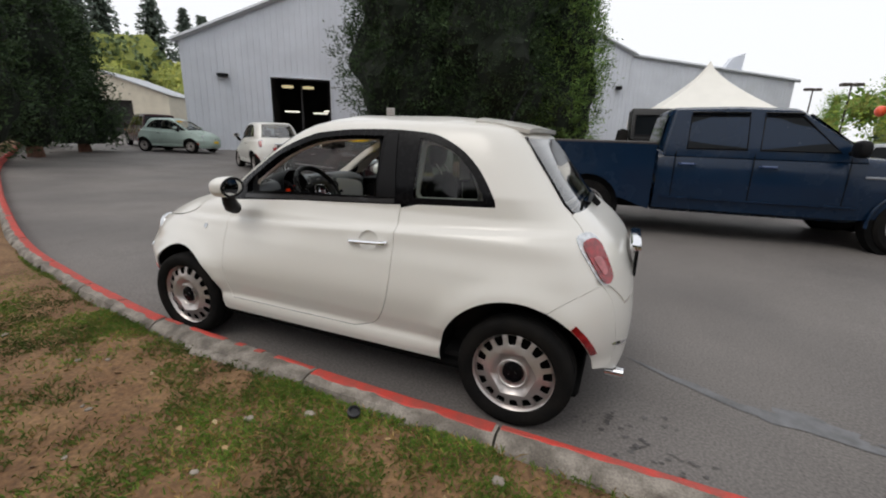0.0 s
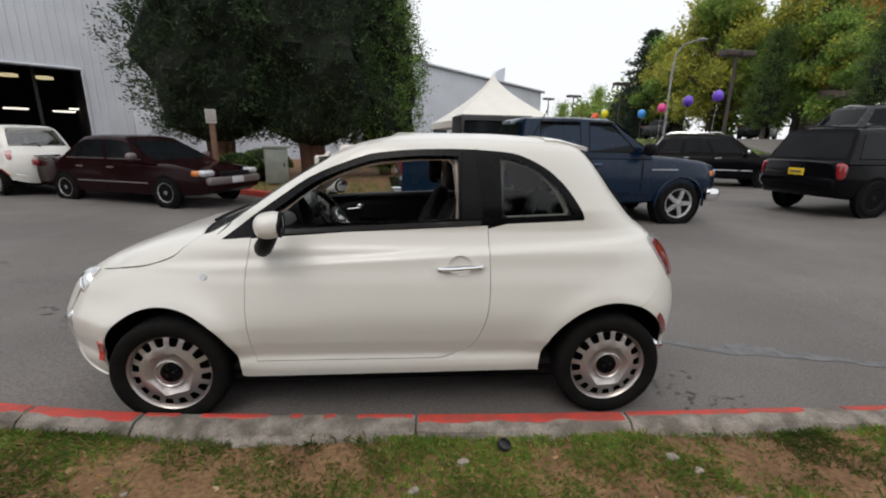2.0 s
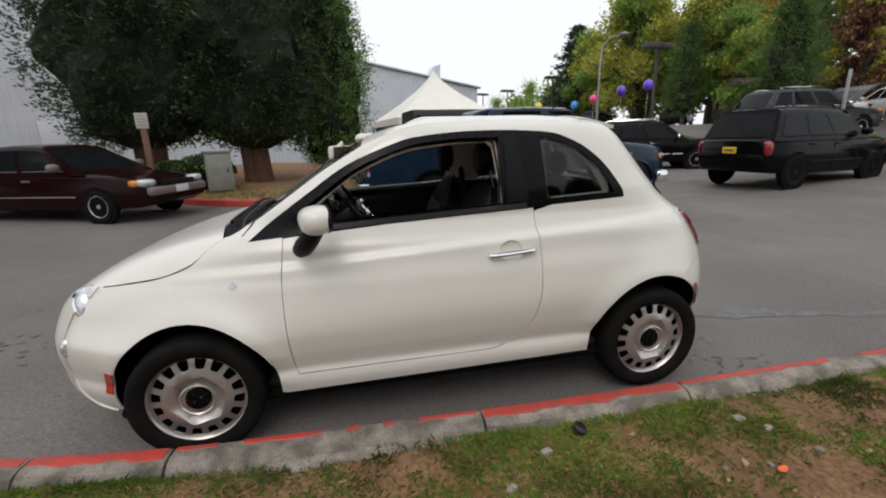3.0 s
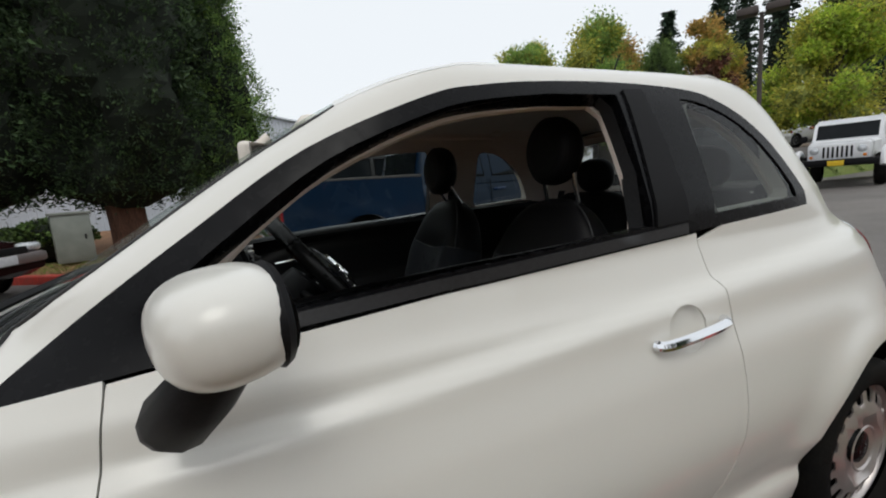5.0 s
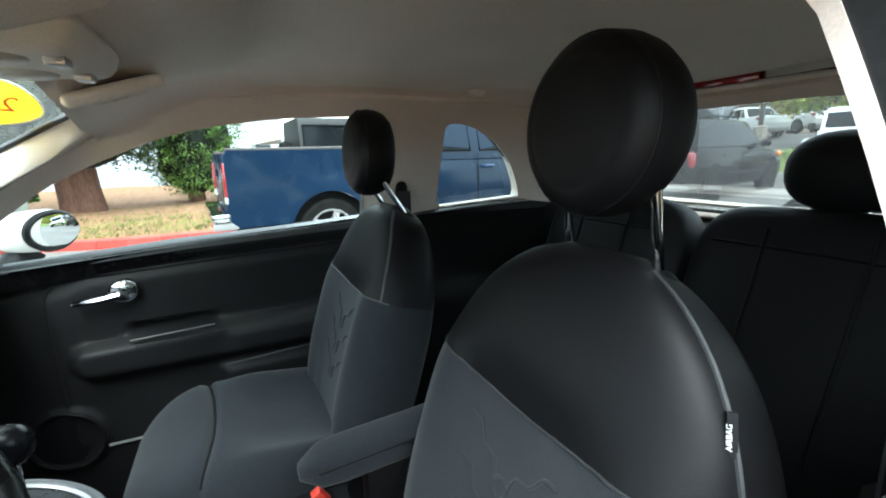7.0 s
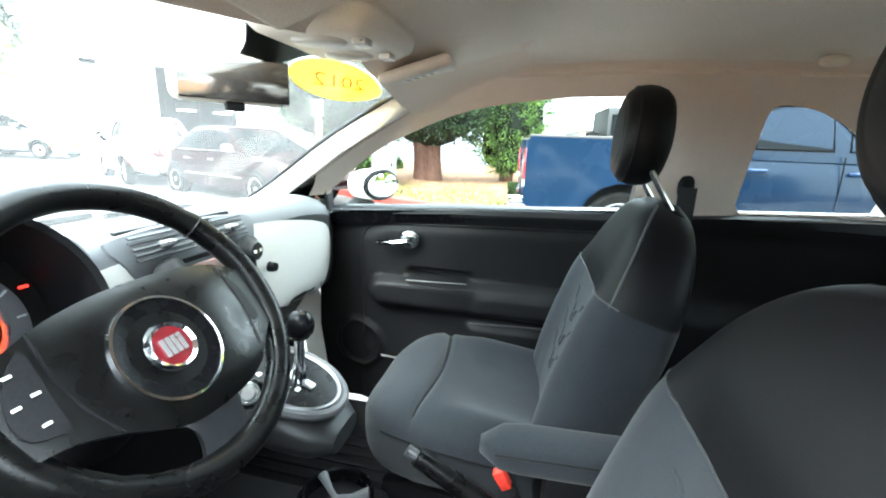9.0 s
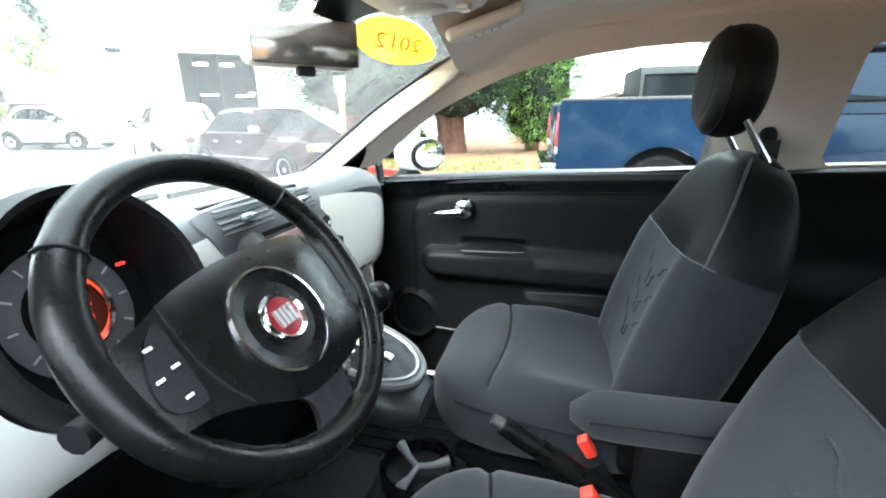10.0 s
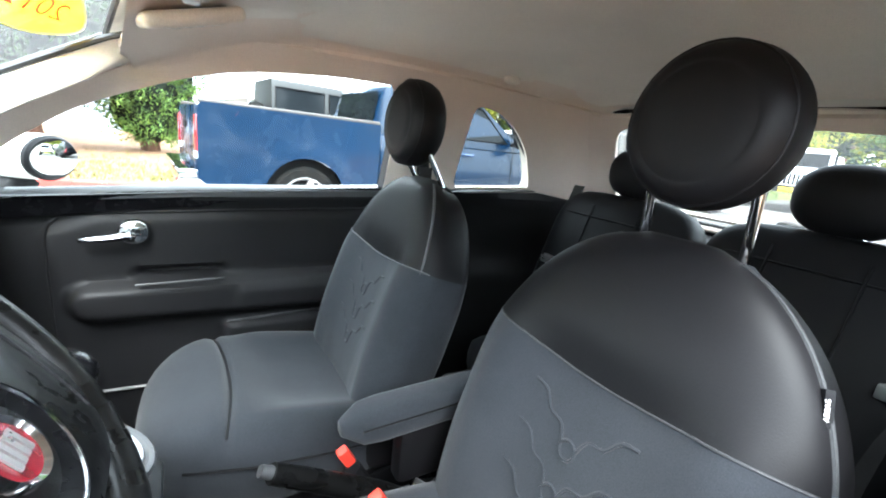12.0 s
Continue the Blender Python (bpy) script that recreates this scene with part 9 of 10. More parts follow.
def vehicle(name, label, cat, m, P, L, W, wb, front, r, stations, gh, glass_cuts, group="", rim=None, spokes=5, lights=True, plate=None, trim=None, tail_tall=False, bars=False):
    """A parked vehicle facing +x. gh: belt front/rear x, roof front/rear x, belt height, roof height, belt and roof widths."""
    t = thing(name, label, cat, m, group)
    body = part("body", loft(body_rings(stations, W)), P, t, angle=50)
    bf, br, rf, rr, zb, zr, wb_, wr = gh

    def G(u, f, side, lift=0.0):
        x = lerp(lerp(bf, rf, f), lerp(br, rr, f), u)
        bow = 0.035 * math.sin(math.pi * u)
        y = side * (lerp(wb_, wr, (max(0.0, f) ** 1.15 + min(0.0, f))) / 2 + lift)
        return Vector((x, y, lerp(zb, zr - 0.05, f) + bow * f))
    us = np.linspace(0, 1, 11)
    rings = []
    for u in us:
        col = [G(u, f, 1) for f in (-0.12, 0.35, 0.75, 1.0)]
        top = [Vector((G(u, 1, 1).x, wr / 2 * q, lerp(G(u, 1, 1).z, zr + 0.035 * math.sin(math.pi * u), k))) for q, k in ((0.93, 0.55), (0.75, 0.85), (0.35, 1.0))]
        half = col + top
        rings.append([tuple(v) for v in half] + [(v.x, -v.y, v.z) for v in half[::-1]])
    part("cabin", loft(rings), P, t, angle=50)
    for side in (1, -1):
        for u0, u1 in glass_cuts:
            q = []
            for i in range(7):
                u = lerp(u0, u1, i / 6)
                q.append([G(u, f, side, 0.006) for f in (0.08, 0.5, 0.88)])
            bm = loft([[tuple(v) for v in c] for c in q], closed=False, caps=False)
            if side < 0:
                bmesh.ops.reverse_faces(bm, faces=bm.faces[:])
            part("side_window", bm, CARGLASS, t)
            part("window_trim", tube([G(lerp(u0, u1, i / 6), 0.06, side, 0.008) for i in range(7)], 0.010, 5), trim or BLACK, t)
        part("door_seam", tube([G(lerp(glass_cuts[0][1], glass_cuts[1][0], 0.5), -0.1, side, 0.0) + Vector((0, side * 0.02, 0)), Vector((lerp(bf, br, lerp(glass_cuts[0][1], glass_cuts[1][0], 0.5)), side * W / 2 * 0.998, zb * 0.55)), Vector((lerp(bf, br, lerp(glass_cuts[0][1], glass_cuts[1][0], 0.5)), side * W / 2 * 0.99, zb * 0.33))], 0.006, 4), UNDER, t)
        for k, (u0, u1) in enumerate(glass_cuts[:2]):
            x = lerp(bf, br, u1 - 0.03)
            part("door_handle", box(x - 0.09, side * W / 2 * 0.965 - 0.02, zb - 0.16, x + 0.09, side * W / 2 * 0.965 + 0.02, zb - 0.125, 0.008), trim or P, t)
        xm = lerp(bf, rf, 0.25) - 0.12
        part("door_mirror", ellipsoid((xm, side * (W / 2 + 0.08), zb + 0.09), (0.06, 0.11, 0.075), 2.6, 14, 8), trim or P, t)
        part("sill_strip", tube([(-wb / 2 + r * 0.9 + 0.15, side * W / 2 * 1.0, zb * 0.52), (wb / 2 - r * 0.9 - 0.15, side * W / 2 * 1.0, zb * 0.52)], 0.012, 4), trim or BLACK, t)
    for f0, nm, flip in ((0, "windscreen", 1), (1, "rear_window", -1)):
        q = []
        for f in (0.06, 0.4, 0.7, 0.94):
            g = G(f0, f, 1)
            row = []
            for y in np.linspace(-0.92, 0.92, 7):
                row.append((g.x + flip * (0.012 + 0.05 * (1 - y * y) * (1 - 0.4 * f)), g.y * y, g.z))
            q.append(row)
        part(nm, loft(q, closed=False, caps=False), CARGLASS, t)
        fill = [[(G(f0, f, 1).x + flip * 0.004 + flip * 0.05 * (1 - y * y) * (1 - 0.4 * f), G(f0, f, 1).y * y, G(f0, f, 1).z) for y in np.linspace(-1, 1, 7)] for f in (-0.1, 0.4, 0.7, 1.0)]
        part("screen_surround", loft(fill, closed=False, caps=False), P, t)
    xf, xr = stations[-1][0], stations[0][0]
    zf = stations[-2][2]
    for side in (1, -1):
        for x in (wb / 2, -wb / 2):
            bm = lathe([(0, 0.004), (r * 1.19, 0.004), (r * 1.22, -0.05)], 32, m=Matrix.Translation((x, side * (W / 2 - 0.012), r)) @ pose(0, 0, 0, -90 * side, 0, 0))
            part("wheel_arch", bm, UNDER, t)
            simple_wheel(x, side * (W / 2 - 0.095), r, 0.21, t, spokes, rim)
        if lights:
            part("headlamp", ellipsoid((xf - 0.16, side * W / 2 * 0.72, zf - 0.06), (0.12, 0.17, 0.075), 3, 14, 8), LENS, t)
            part("indicator", ellipsoid((xf - 0.26, side * W / 2 * 0.90, zf - 0.06), (0.09, 0.06, 0.06), 3, 12, 8), ORANGE, t)
            h = 0.16 if tail_tall else 0.075
            part("tail_lamp", ellipsoid((xr + 0.09, side * W / 2 * 0.86, stations[1][2] - 0.05 - h), (0.09, 0.09, h), 3.5, 12, 8), REDLENS, t)
    part("front_bumper", box(xf - 0.12, -W * 0.42, stations[-1][1] + 0.10, xf + 0.045, W * 0.42, stations[-1][1] + 0.26, 0.05, 2), trim or P, t)
    part("rear_bumper", box(xr - 0.05, -W * 0.43, stations[0][1] + 0.10, xr + 0.10, W * 0.43, stations[0][1] + 0.28, 0.05, 2), trim or P, t)
    part("grille", box(xf - 0.03, -W * 0.24, zf - 0.15, xf + 0.015, W * 0.24, zf - 0.03, 0.02), BLACK, t)
    if plate:
        part("rear_plate", box(xr - 0.035, -0.16, stations[1][2] - 0.32, xr - 0.015, 0.16, stations[1][2] - 0.18, 0.004), plate, t)
        part("front_plate", box(xf + 0.045, -0.16, stations[-1][1] + 0.12, xf + 0.06, 0.16, stations[-1][1] + 0.25, 0.004), plate, t)
        part("plate_bar", box(xr - 0.039, -0.11, stations[1][2] - 0.27, xr - 0.034, 0.11, stations[1][2] - 0.23), mat("plate_print", (0.10, 0.09, 0.08), 0.7), t)
    if bars:
        for side in (1, -1):
            part("roof_rail", tube([(rf - 0.25, side * wr * 0.44, zr + 0.02), (rf - 0.35, side * wr * 0.44, zr + 0.075), (rr + 0.35, side * wr * 0.44, zr + 0.075), (rr + 0.2, side * wr * 0.44, zr + 0.02)], 0.018, 6), trim or BLACK, t)
    return t


def turned(x, y, deg, z=None):
    return pose(x, y, gz(x, y) if z is None else z, 0, 0, deg)


def sedan_stations(L, zb, zh, zt):
    a = L / 2
    return [(-a, 0.42, zt - 0.12, 0.82), (-a + 0.12, 0.28, zt - 0.01, 0.93), (-a + 0.9, 0.22, zt, 0.985), (-0.6, 0.20, zb, 1.0), (0.5, 0.20, zb, 1.0), (a - 1.35, 0.20, zb - 0.03, 1.0), (a - 0.8, 0.22, zh + 0.04, 0.985), (a - 0.25, 0.26, zh - 0.05, 0.93), (a, 0.36, zh - 0.18, 0.80)]


def suv_stations(L, zb, zh):
    a = L / 2
    return [(-a, 0.45, zb - 0.06, 0.86), (-a + 0.10, 0.34, zb, 0.95), (-a + 0.8, 0.28, zb, 0.99), (-0.5, 0.27, zb, 1.0), (0.5, 0.27, zb, 1.0), (a - 1.25, 0.27, zb - 0.02, 1.0), (a - 0.7, 0.29, zh + 0.02, 0.99), (a - 0.2, 0.33, zh - 0.04, 0.94), (a, 0.42, zh - 0.16, 0.82)]


def pickup():
    P = mat("deep_blue_paint", (0.004, 0.016, 0.040), 0.25, coat=0.18, spec=0.25, var=0.12, scale=1.5, rough_var=0.05)
    t = thing("pickup_truck", "deep blue crew-cab pickup truck with a loaded bed", "pickup truck", pose(4.90, 5.74, gz(4.9, 5.7), 0, 0, 4.7))
    W, r = 2.0, 0.395
    # origin at the front axle, facing +x
    st = [(-2.02, 0.38, 1.27, 1.0), (-1.5, 0.38, 1.27, 1.0), (-0.7, 0.38, 1.26, 1.0), (-0.45, 0.40, 1.245, 1.0), (0.0, 0.50, 1.215, 0.99), (0.45, 0.52, 1.17, 0.97), (0.70, 0.54, 1.10, 0.92), (0.80, 0.58, 1.00, 0.84)]
    part("front_body", loft(body_rings(st, W)), P, t, angle=50)
    gh = [(-0.52, 1.25), (-1.28, 1.86), (-2.9, 1.88), (-3.08, 1.27)]
    zb, zr = 1.25, 1.87
    rings = []
    for f in np.linspace(-0.1, 1, 6):
        xf, xr = lerp(-0.50, -1.30, max(0, f)), lerp(-3.06, -2.94, max(0, f))
        y = lerp(0.955, 0.77, max(0, f) ** 1.2)
        z = lerp(zb, zr - 0.03, f)
        rings.append([(xf, y * 0.82, z), (xf - 0.10, y, z), (lerp(xf, xr, 0.5), y * 1.005, z + 0.02 * f), (xr + 0.06, y, z), (xr, y * 0.9, z), (xr, -y * 0.9, z), (xr + 0.06, -y, z), (lerp(xf, xr, 0.5), -y * 1.005, z + 0.02 * f), (xf - 0.10, -y, z), (xf, -y * 0.82, z), (xf + 0.06 * (1 - f), 0, z)])
    rings.append([(lerp(q[0], -2.1, 0.06), q[1] * 0.88, q[2] + 0.035) for q in rings[-1]])
    part("cab", loft(rings), P, t, angle=45)
    part("cab_lower", loft(body_rings([(-3.08, 0.38, 1.27, 0.985), (-3.0, 0.38, 1.275, 1.0), (-1.9, 0.38, 1.275, 1.0)], W)), P, t, angle=50)

    def S(x, f, s, o=0.006):
        return Vector((x, s * (lerp(0.955, 0.77, f ** 1.2) + o), lerp(zb, zr - 0.03, f)))
    for s in (1, -1):
        for (a0, a1, b0, b1) in ((-0.92, -1.82, -1.36, -1.80), (-1.98, -2.72, -1.98, -2.70)):
            q = [[S(lerp(a0, a1, k / 5), f, s) if f < 0.5 else S(lerp(b0, b1, k / 5), f, s) for f in (0.10, 0.86)] for k in range(6)]
            bm = loft([[tuple(v) for v in c] for c in q], closed=False, caps=False)
            part("side_window", bm, CARGLASS, t)
            loop = [S(a0, 0.10, s, 0.009), S(a1, 0.10, s, 0.009), S(b1, 0.86, s, 0.009), S(b0, 0.86, s, 0.009)]
            part("window_trim", tube(loop, 0.014, 5, closed=True), BLACK, t)
            part("rain_visor", tube([S(lerp(b0, b1, k / 4), 0.93, s, 0.03) for k in range(5)], 0.022, 5), GLOSSBLACK, t)
        for x in (-1.88, -2.86, -0.80):
            part("door_seam", tube([S(x, 0.0, s, 0.03), Vector((x, s * 1.003, 0.95)), Vector((x, s * 0.995, 0.58))], 0.007, 4), UNDER, t)
        for x in (-1.70, -2.70):
            part("door_handle", tube([(x - 0.10, s * 0.985, 1.085), (x - 0.08, s * 1.03, 1.09), (x + 0.08, s * 1.03, 1.09), (x + 0.10, s * 0.985, 1.085)], 0.016, 6), P if s > 0 else mat("handle_blue", (0.05, 0.08, 0.18), 0.3, coat=0.5), t, "body-coloured door handle")
        part("side_moulding", tube([(-0.62, s * 1.004, 0.60), (-1.9, s * 1.006, 0.60), (-3.0, s * 1.004, 0.60)], 0.016, 5), P, t)
        part("model_mark", box(-0.62, s * 1.000 - 0.006, 0.99, -0.10, s * 1.000 + 0.006, 1.02, 0.003), mat("mark_silver", (0.35, 0.38, 0.42), 0.4, metal=0.6), t, "plain silver bar where the model mark sits")
        part("door_mirror", ellipsoid((-0.80, s * 1.14, 1.36), (0.07, 0.14, 0.11), 3, 16, 10), BLACK, t, "black door mirror")
        part("mirror_arm", tube([(-0.82, s * 0.95, 1.30), (-0.80, s * 1.08, 1.33)], 0.03, 6), BLACK, t)
        # bed
        bed = [(-3.13, 0.40), (-3.13, 1.345), (-5.06, 1.36), (-5.10, 1.30), (-5.10, 0.62), (-5.02, 0.55), (-4.54, 0.55)] + [(-4.03 - 0.47 * math.cos(a), 0.42 + 0.47 * math.sin(a)) for a in np.linspace(0.30, math.pi - 0.30, 14)]

        def skin(x, z):
            w = 0.985 + 0.020 * np.exp(-((np.hypot(x + 4.03, z - 0.42) - 0.49) / 0.10) ** 2) + 0.012 * np.exp(-((z - 0.95) / 0.25) ** 2) - 0.02 * np.clip((x + 4.9) / -0.2, 0, 1) ** 2
            return x, -w, z
        part("bed_side", shell(bed, [], skin, 0.05, 0.08, mirror=s > 0, flip=True), P, t)
        part("bed_rail", box(-5.08, s * 0.94 - 0.055, 1.345, -3.12, s * 0.94 + 0.055, 1.385, 0.012), mat("rail_cap_plastic", (0.06, 0.05, 0.045), 0.5, var=0.2, scale=8), t, "worn plastic bed rail cap")
        part("tail_lamp", box(-5.125, s * 0.895 - 0.085, 0.86, -5.03, s * 0.895 + 0.10, 1.24, 0.03, 3), REDLENS, t, "tall red tail lamp")
        part("reverse_lamp", box(-5.130, s * 0.895 - 0.08, 0.80, -5.04, s * 0.895 + 0.095, 0.88, 0.02), LENS, t)
        for x in (0.0, -4.03):
            part("wheel_arch", lathe([(0, -0.02), (r * 1.2, -0.02), (r * 1.24, -0.2)], 32, m=Matrix.Translation((x, s * 0.985, r + 0.01)) @ pose(0, 0, 0, -90 * s, 0, 0)), UNDER, t)
            simple_wheel(x, s * 0.895, r, 0.24, t, 5, ALLOY, 0.68)
        lip = [(0.0 + 0.485 * math.cos(a), s * 1.0, r + 0.485 * math.sin(a)) for a in np.linspace(-0.1, math.pi + 0.1, 20)]
        part("arch_lip", tube(lip, 0.022, 6), P, t)
        part("headlamp", ellipsoid((0.68, s * 0.74, 0.94), (0.12, 0.15, 0.09), 3, 14, 8), LENS, t)
        part("indicator", ellipsoid((0.62, s * 0.88, 0.93), (0.075, 0.05, 0.07), 3, 12, 8), ORANGE, t)
    part("front_bumper", box(0.60, -0.95, 0.42, 0.90, 0.95, 0.66, 0.07, 3), CHROME, t, "chrome front bumper")
    part("grille", box(0.74, -0.55, 0.86, 0.86, 0.55, 1.12, 0.04), CHROME, t)
    part("tailgate", box(-5.11, -0.80, 0.66, -5.05, 0.80, 1.33, 0.015), P, t, "blue tailgate")
    part("tailgate_handle", box(-5.13, -0.12, 1.08, -5.11, 0.12, 1.16, 0.01), BLACK, t)
    part("rear_bumper", box(-5.28, -0.96, 0.52, -5.02, 0.96, 0.70, 0.03, 2), CHROME, t, "chrome rear step bumper")
    part("bed_floor", box(-5.05, -0.93, 0.72, -3.10, 0.93, 0.78), BLACK, t)
    part("chassis", box(-5.0, -0.7, 0.38, 0.6, 0.7, 0.55, 0.03), UNDER, t)
    ws = [[(lerp(-0.50, -1.28, f) + 0.07 * (1 - y * y) * (1 - 0.5 * f) + 0.02, y * lerp(0.80, 0.66, f), lerp(zb, zr - 0.03, f)) for y in np.linspace(-1, 1, 7)] for f in (0.06, 0.5, 0.94)]
    part("windscreen", loft(ws, closed=False, caps=False), CARGLASS, t)
    part("rear_window", loft([[(lerp(-3.07, -2.96, f) - 0.01, y * 0.62, lerp(zb, zr, f)) for y in (-1, 1)] for f in (0.18, 0.85)], closed=False, caps=False), CARGLASS, t)
    return t


def boxy_jeep(label, m, P, top, group="", plate=None, spare=True):
    """An upright off-roader facing +x, with a square hard top and a slotted grille."""
    t = thing("off_roader", label, "off-road vehicle", m, group)
    part("tub", box(-2.0, -0.78, 0.55, 0.35, 0.78, 1.20, 0.05, 2), P, t)
    part("bonnet", loft([[(x, -w, z0), (x, w, z0), (x, w, z1 - 0.06), (x, w * 0.85, z1), (x, -w * 0.85, z1), (x, -w, z1 - 0.06)] for x, w, z0, z1 in ((0.30, 0.72, 0.6, 1.20), (1.0, 0.66, 0.6, 1.17), (1.62, 0.60, 0.6, 1.12))]), P, t)
    gr = part("grille", box(1.60, -0.60, 0.66, 1.70, 0.60, 1.10, 0.04, 2), P, t, "slotted grille")
    for k in range(7):
        part("grille_slot", box(1.695, -0.29 + 0.09 * k - 0.022 + 0.02, 0.74, 1.708, -0.29 + 0.09 * k + 0.022 + 0.02, 1.02, 0.006), BLACK, gr)
    part("hard_top", loft([[(-2.02, y0, z) if i in (0, 3) else (x1, y0, z) for i, y0 in enumerate((-y, -y, y, y))] for y, z, x1 in ((0.76, 1.20, 0.05), (0.72, 1.75, -0.25), (0.68, 1.82, -0.30))]), top, t, "square hard top")
    for s in (1, -1):
        for a, b in ((-1.95, -1.05), (-0.95, -0.28)):
            q = [[(x, s * (lerp(0.76, 0.72, f) + 0.006), lerp(1.20, 1.75, f)) for f in (0.14, 0.86)] for x in (a, b)]
            part("side_window", loft(q, closed=False, caps=False), CARGLASS, t)
            part("window_frame", tube([(a, s * 0.765, 1.275), (b, s * 0.765, 1.275), (b, s * 0.742, 1.68), (a, s * 0.742, 1.68)], 0.016, 5, closed=True), BLACK, t)
        for x in (-1.25, 1.15):
            arch = [(x + 0.52 * math.cos(a), s * 0.86, 0.42 + 0.50 * math.sin(a)) for a in np.linspace(0.15, math.pi - 0.15, 12)]
            part("fender_flare", tube(arch, 0.075, 8), BLACK if P is not MATS.get("jeep_white") else P, t)
            simple_wheel(x, s * 0.80, 0.40, 0.25, t, 5, ALLOY, 0.6)
        part("headlamp", lathe([(0, 0.02), (0.07, 0.012), (0.095, 0.0)], 18, m=Matrix.Translation((1.70, s * 0.46, 0.93)) @ pose(0, 0, 0, 0, 90, 0)), LENS, t)
        part("indicator", lathe([(0, 0.02), (0.04, 0.0)], 14, m=Matrix.Translation((1.70, s * 0.52, 0.77)) @ pose(0, 0, 0, 0, 90, 0)), ORANGE, t)
        part("door_mirror", ellipsoid((0.05, s * 0.95, 1.32), (0.05, 0.09, 0.10), 3, 12, 8), BLACK, t)
        part("tail_lamp", box(-2.05, s * 0.68 - 0.07, 0.85, -1.99, s * 0.68 + 0.07, 1.05, 0.01), REDLENS, t)
    part("windscreen_frame", loft([[(lerp(0.34, -0.02, f) , y * 0.72, lerp(1.18, 1.72, f)) for y in (-1, 1)] + [(lerp(0.28, -0.08, f), y * 0.72, lerp(1.18, 1.72, f)) for y in (1, -1)] for f in (0, 1)]), P, t)
    part("windscreen", loft([[(lerp(0.34, -0.02, f) + 0.008, y * 0.64, lerp(1.18, 1.72, f)) for y in (-1, 1)] for f in (0.14, 0.90)], closed=False, caps=False), CARGLASS, t)
    part("front_bumper", box(1.72, -0.80, 0.52, 1.90, 0.80, 0.70, 0.04, 2), BLACK, t)
    part("rear_bumper", box(-2.16, -0.78, 0.50, -2.0, 0.78, 0.66, 0.04, 2), BLACK, t)
    if spare:
        part("spare_wheel", lathe([(0, 0.12), (0.22, 0.13), (0.36, 0.11), (0.40, 0.0), (0.36, -0.11), (0, -0.11)], 28, m=Matrix.Translation((-2.15, -0.05, 1.02)) @ pose(0, 0, 0, 0, -90, 0)), TYRE, t)
    if plate:
        part("front_plate", box(1.90, -0.16, 0.53, 1.915, 0.16, 0.66, 0.003), plate, t)
    return t


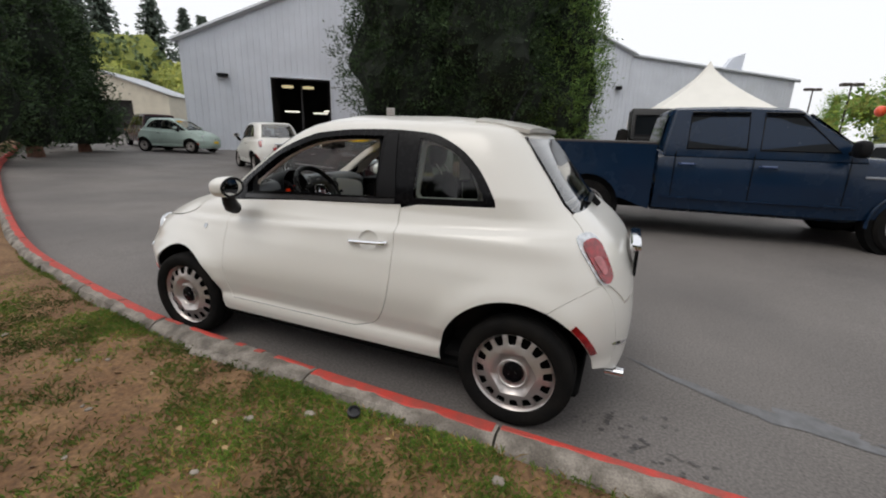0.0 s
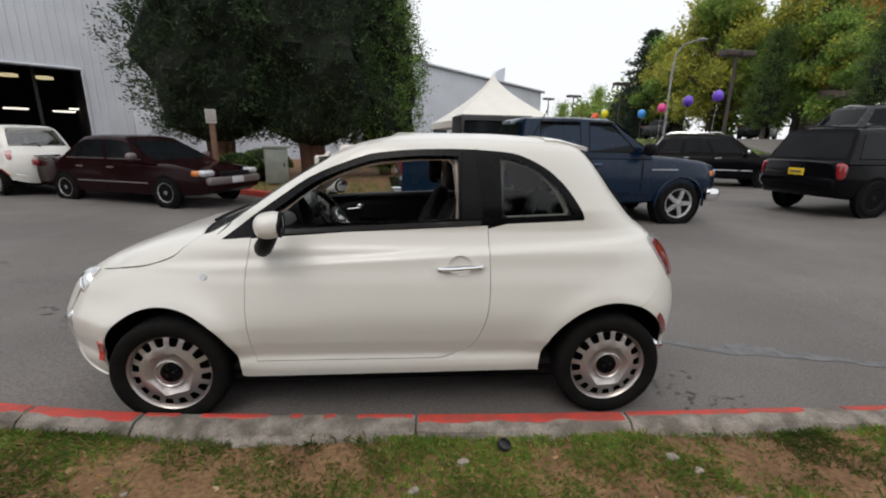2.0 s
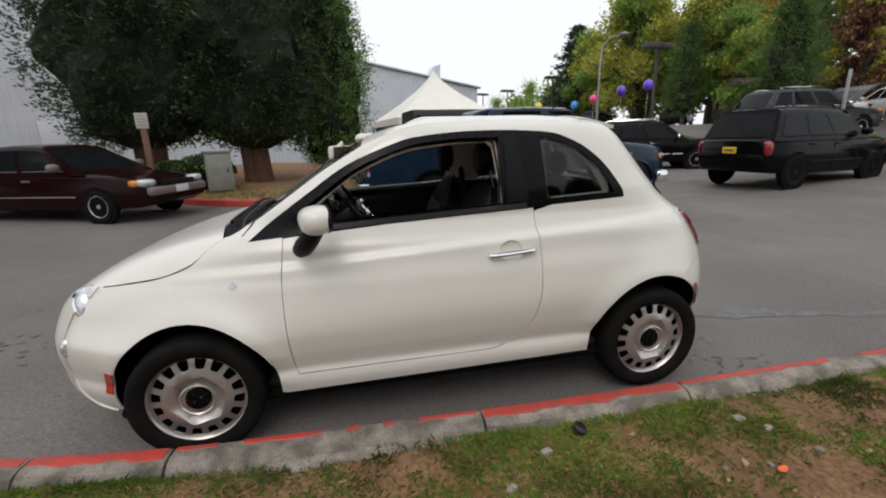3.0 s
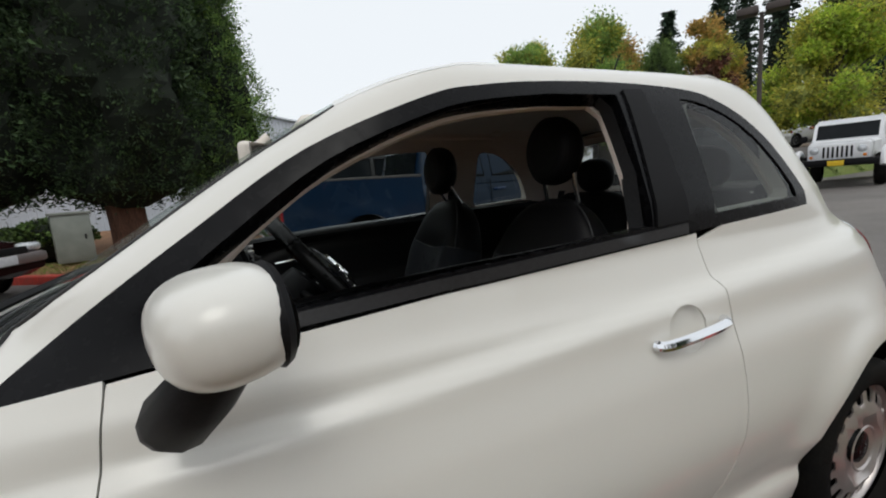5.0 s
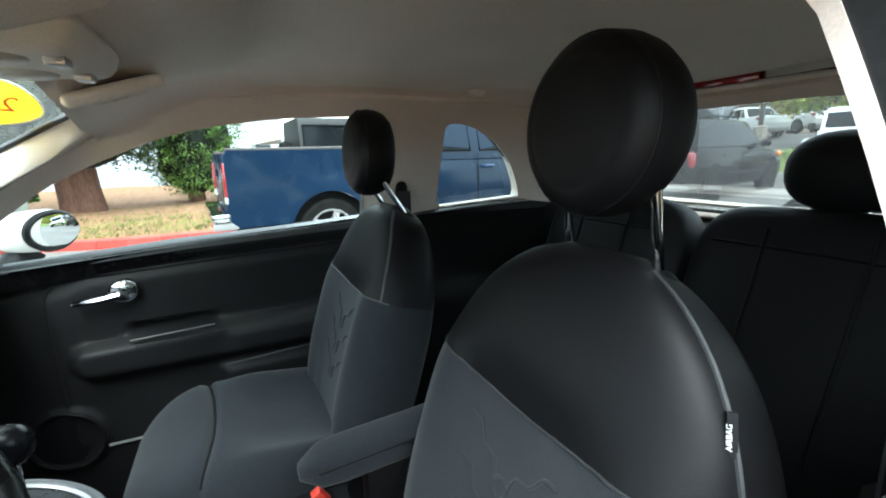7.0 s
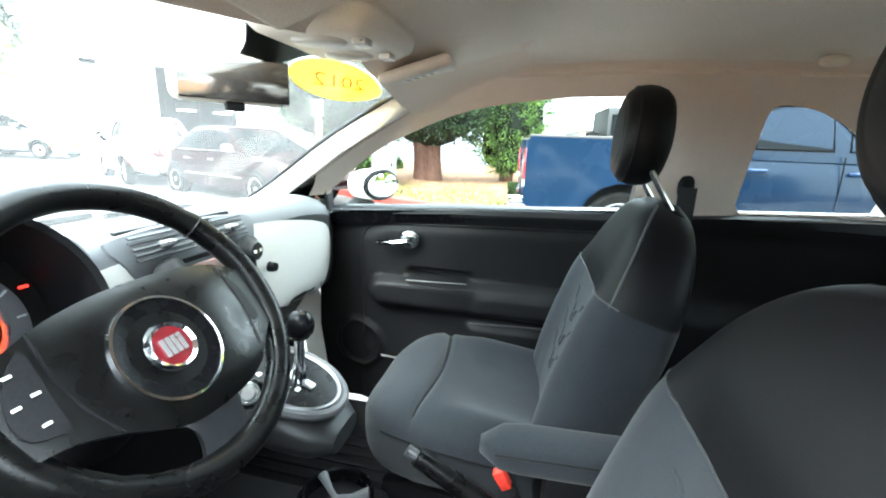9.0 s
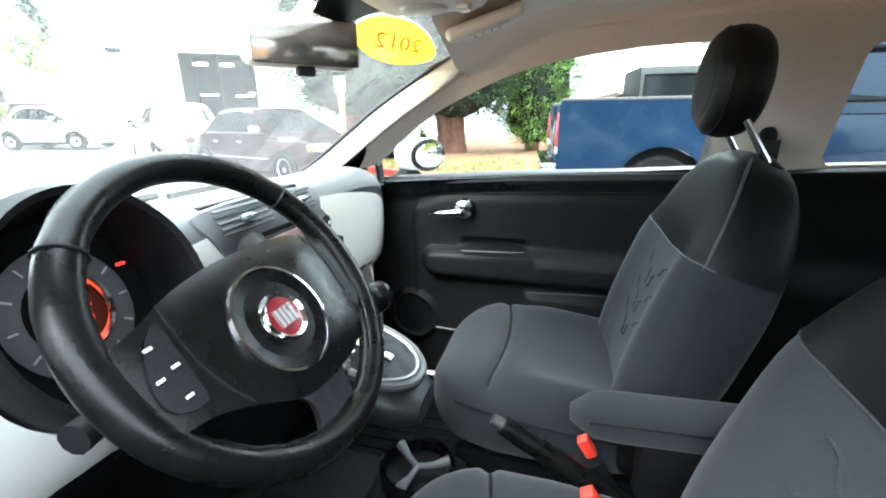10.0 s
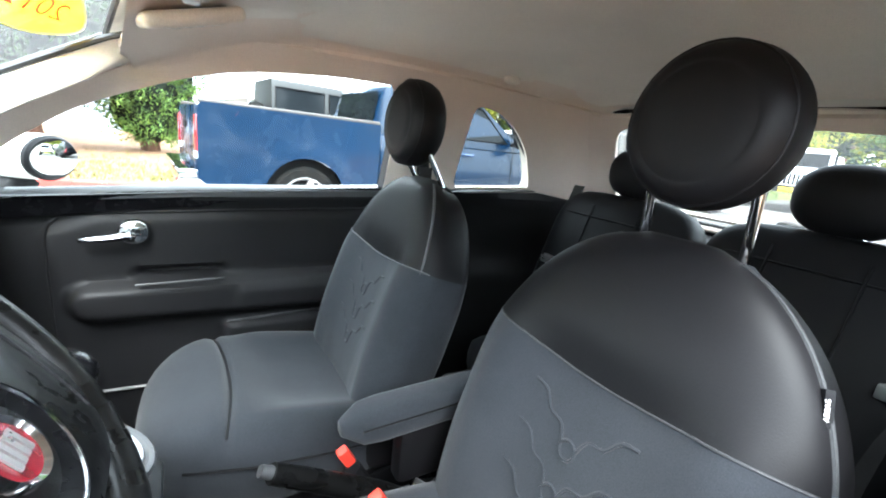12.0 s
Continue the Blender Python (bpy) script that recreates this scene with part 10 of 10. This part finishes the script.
def parked_cars():
    pickup()
    black = paint("black_car_paint", (0.004, 0.004, 0.005), 0.12)
    maroon = paint("dark_maroon_paint", (0.014, 0.004, 0.005), 0.16)
    silver = paint("silver_car_paint", (0.38, 0.40, 0.42), 0.3)
    greyp = paint("graphite_car_paint", (0.045, 0.047, 0.052), 0.25)
    white = paint("white_car_paint", (0.72, 0.72, 0.70), 0.3)
    vehicle("sedan", "dark maroon four-door sedan parked by the island", "car", turned(-5.85, 7.30, -19.6), maroon, 4.68, 1.70, 2.72, 0.9, 0.295, sedan_stations(4.68, 0.90, 0.80, 0.92),
            (1.05, -1.45, 0.22, -0.95, 0.90, 1.375, 1.56, 1.20), [(0.10, 0.46), (0.50, 0.80), (0.82, 0.93)], spokes=14, trim=mat("sedan_trim", (0.20, 0.17, 0.17), 0.35, metal=0.4), plate=WHITEPLATE)
    vehicle("suv", "black boxy compact SUV with a yellow dealer plate", "SUV", turned(10.15, 5.85, 7), black, 4.41, 1.76, 2.64, 0.85, 0.35, suv_stations(4.41, 1.06, 1.00),
            (0.95, -2.05, 0.30, -1.78, 1.06, 1.66, 1.66, 1.36), [(0.10, 0.36), (0.40, 0.64), (0.68, 0.93)], rim=BLACK, plate=YELLOWPLATE, tail_tall=True, bars=True)
    vehicle("suv", "black mid-size SUV with bright alloy wheels", "SUV", turned(10.9, 12.2, -24), black, 4.8, 1.93, 2.91, 0.9, 0.375, suv_stations(4.8, 1.10, 1.08),
            (1.05, -2.15, 0.30, -1.75, 1.10, 1.74, 1.80, 1.42), [(0.10, 0.38), (0.42, 0.68), (0.72, 0.92)], trim=CHROME, bars=True)
    up = vehicle("suv", "dark grey SUV with its bonnet raised on the upper lot", "SUV", pose(16.4, 10.9, float(lot_z(16.4, 10.9)), 0, 0, -9), greyp, 4.8, 1.9, 2.9, 0.9, 0.37, suv_stations(4.8, 1.10, 1.02),
                 (1.05, -2.15, 0.30, -1.75, 1.10, 1.72, 1.80, 1.42), [(0.10, 0.38), (0.42, 0.68), (0.72, 0.92)], trim=CHROME, bars=True)
    part("raised_bonnet", loft([[(x, -0.78, z), (x, 0.78, z), (x, 0.74, z + 0.05), (x, -0.74, z + 0.05)] for x, z in ((1.15, 1.15), (1.55, 1.55), (1.95, 1.78), (2.25, 1.82))]), greyp, up, "raised dark bonnet")
    vehicle("sedan", "silver sedan parked in the lot behind the pickup", "car", turned(9.2, 14.8, -30), silver, 4.6, 1.75, 2.7, 0.9, 0.31, sedan_stations(4.6, 0.93, 0.84, 0.95),
            (1.05, -1.45, 0.2, -0.95, 0.93, 1.44, 1.58, 1.2), [(0.10, 0.46), (0.50, 0.80), (0.82, 0.93)], group="lot cars")
    dull = vehicle("sedan", "graphite sedan parked in the lot", "car", turned(11.2, 18.5, -28), greyp, 4.6, 1.75, 2.7, 0.9, 0.31, sedan_stations(4.6, 0.93, 0.84, 0.95),
            (1.05, -1.45, 0.2, -0.95, 0.93, 1.44, 1.58, 1.2), [(0.10, 0.46), (0.50, 0.80), (0.82, 0.93)], group="lot cars")
    first = vehicle("sedan", "white sedan on the upper lot", "car", pose(27.0, 12.0, float(lot_z(27.0, 12.0)), 0, 0, 60), white, 4.6, 1.75, 2.7, 0.9, 0.31, sedan_stations(4.6, 0.93, 0.84, 0.95),
                    (1.05, -1.45, 0.2, -0.95, 0.93, 1.44, 1.58, 1.2), [(0.10, 0.46), (0.50, 0.80), (0.82, 0.93)], group="upper lot cars")
    for x, y, a in ((24.2, 13.0, 62), (21.5, 14.2, 60), (30.2, 10.8, 64), (13.0, 28.0, 20), (12.0, 33.0, 15)):
        copy_thing(first, pose(x, y, float(lot_z(x, y)) if x > 17 else gz(x, y), 0, 0, a))
    for x, y, a in ((24.5, 27.0, 40), (27.0, 22.5, 45), (20.0, 31.0, 38)):
        copy_thing(dull, pose(x, y, float(lot_z(x, y)), 0, 0, a))
    red = paint("dark_red_paint", (0.035, 0.006, 0.008), 0.25)
    vehicle("suv", "dark red crossover parked beyond the mint hatchback", "SUV", turned(-22.3, 12.9, 160), red, 4.4, 1.8, 2.6, 0.85, 0.35, suv_stations(4.4, 1.02, 0.95),
            (0.95, -2.05, 0.25, -1.7, 1.02, 1.62, 1.66, 1.30), [(0.10, 0.36), (0.40, 0.64), (0.68, 0.93)], tail_tall=True)
    boxy_jeep("black off-roader with a square hard top behind the pickup", turned(3.8, 10.75, 4) @ Matrix.Scale(1.2, 4), paint("jeep_black", (0.010, 0.010, 0.011), 0.3), mat("black_hard_top", (0.012, 0.012, 0.012), 0.5, var=0.2, scale=4))
    boxy_jeep("white off-roader with a slotted grille and yellow plate", turned(15.2, 5.0, 196), paint("jeep_white", (0.72, 0.73, 0.75), 0.3), paint("jeep_white", (0.72, 0.73, 0.75), 0.3), plate=YELLOWPLATE, spare=False)
    # two more small hatchbacks of the same shape
    other = copy_thing(car, turned(-9.54, 8.40, 149 - 180))
    tagged(other, "small white hatchback seen from behind, parked beyond the sedan", "car")
    mint = paint("pale_mint_paint", (0.42, 0.52, 0.47), 0.3)
    third = copy_thing(car, turned(-18.0, 11.3, 16 - 180))
    tagged(third, "pale mint green small hatchback with a yellow plate", "car")
    for ob in third.children_recursive:
        for sl in ob.material_slots:
            if sl.material is PAINT:
                sl.link = "OBJECT"
                sl.material = mint
    pl = part("front_plate", box(-1.90, -0.16, 0.42, -1.885, 0.16, 0.52, 0.003), YELLOWPLATE, third)


parked_cars()
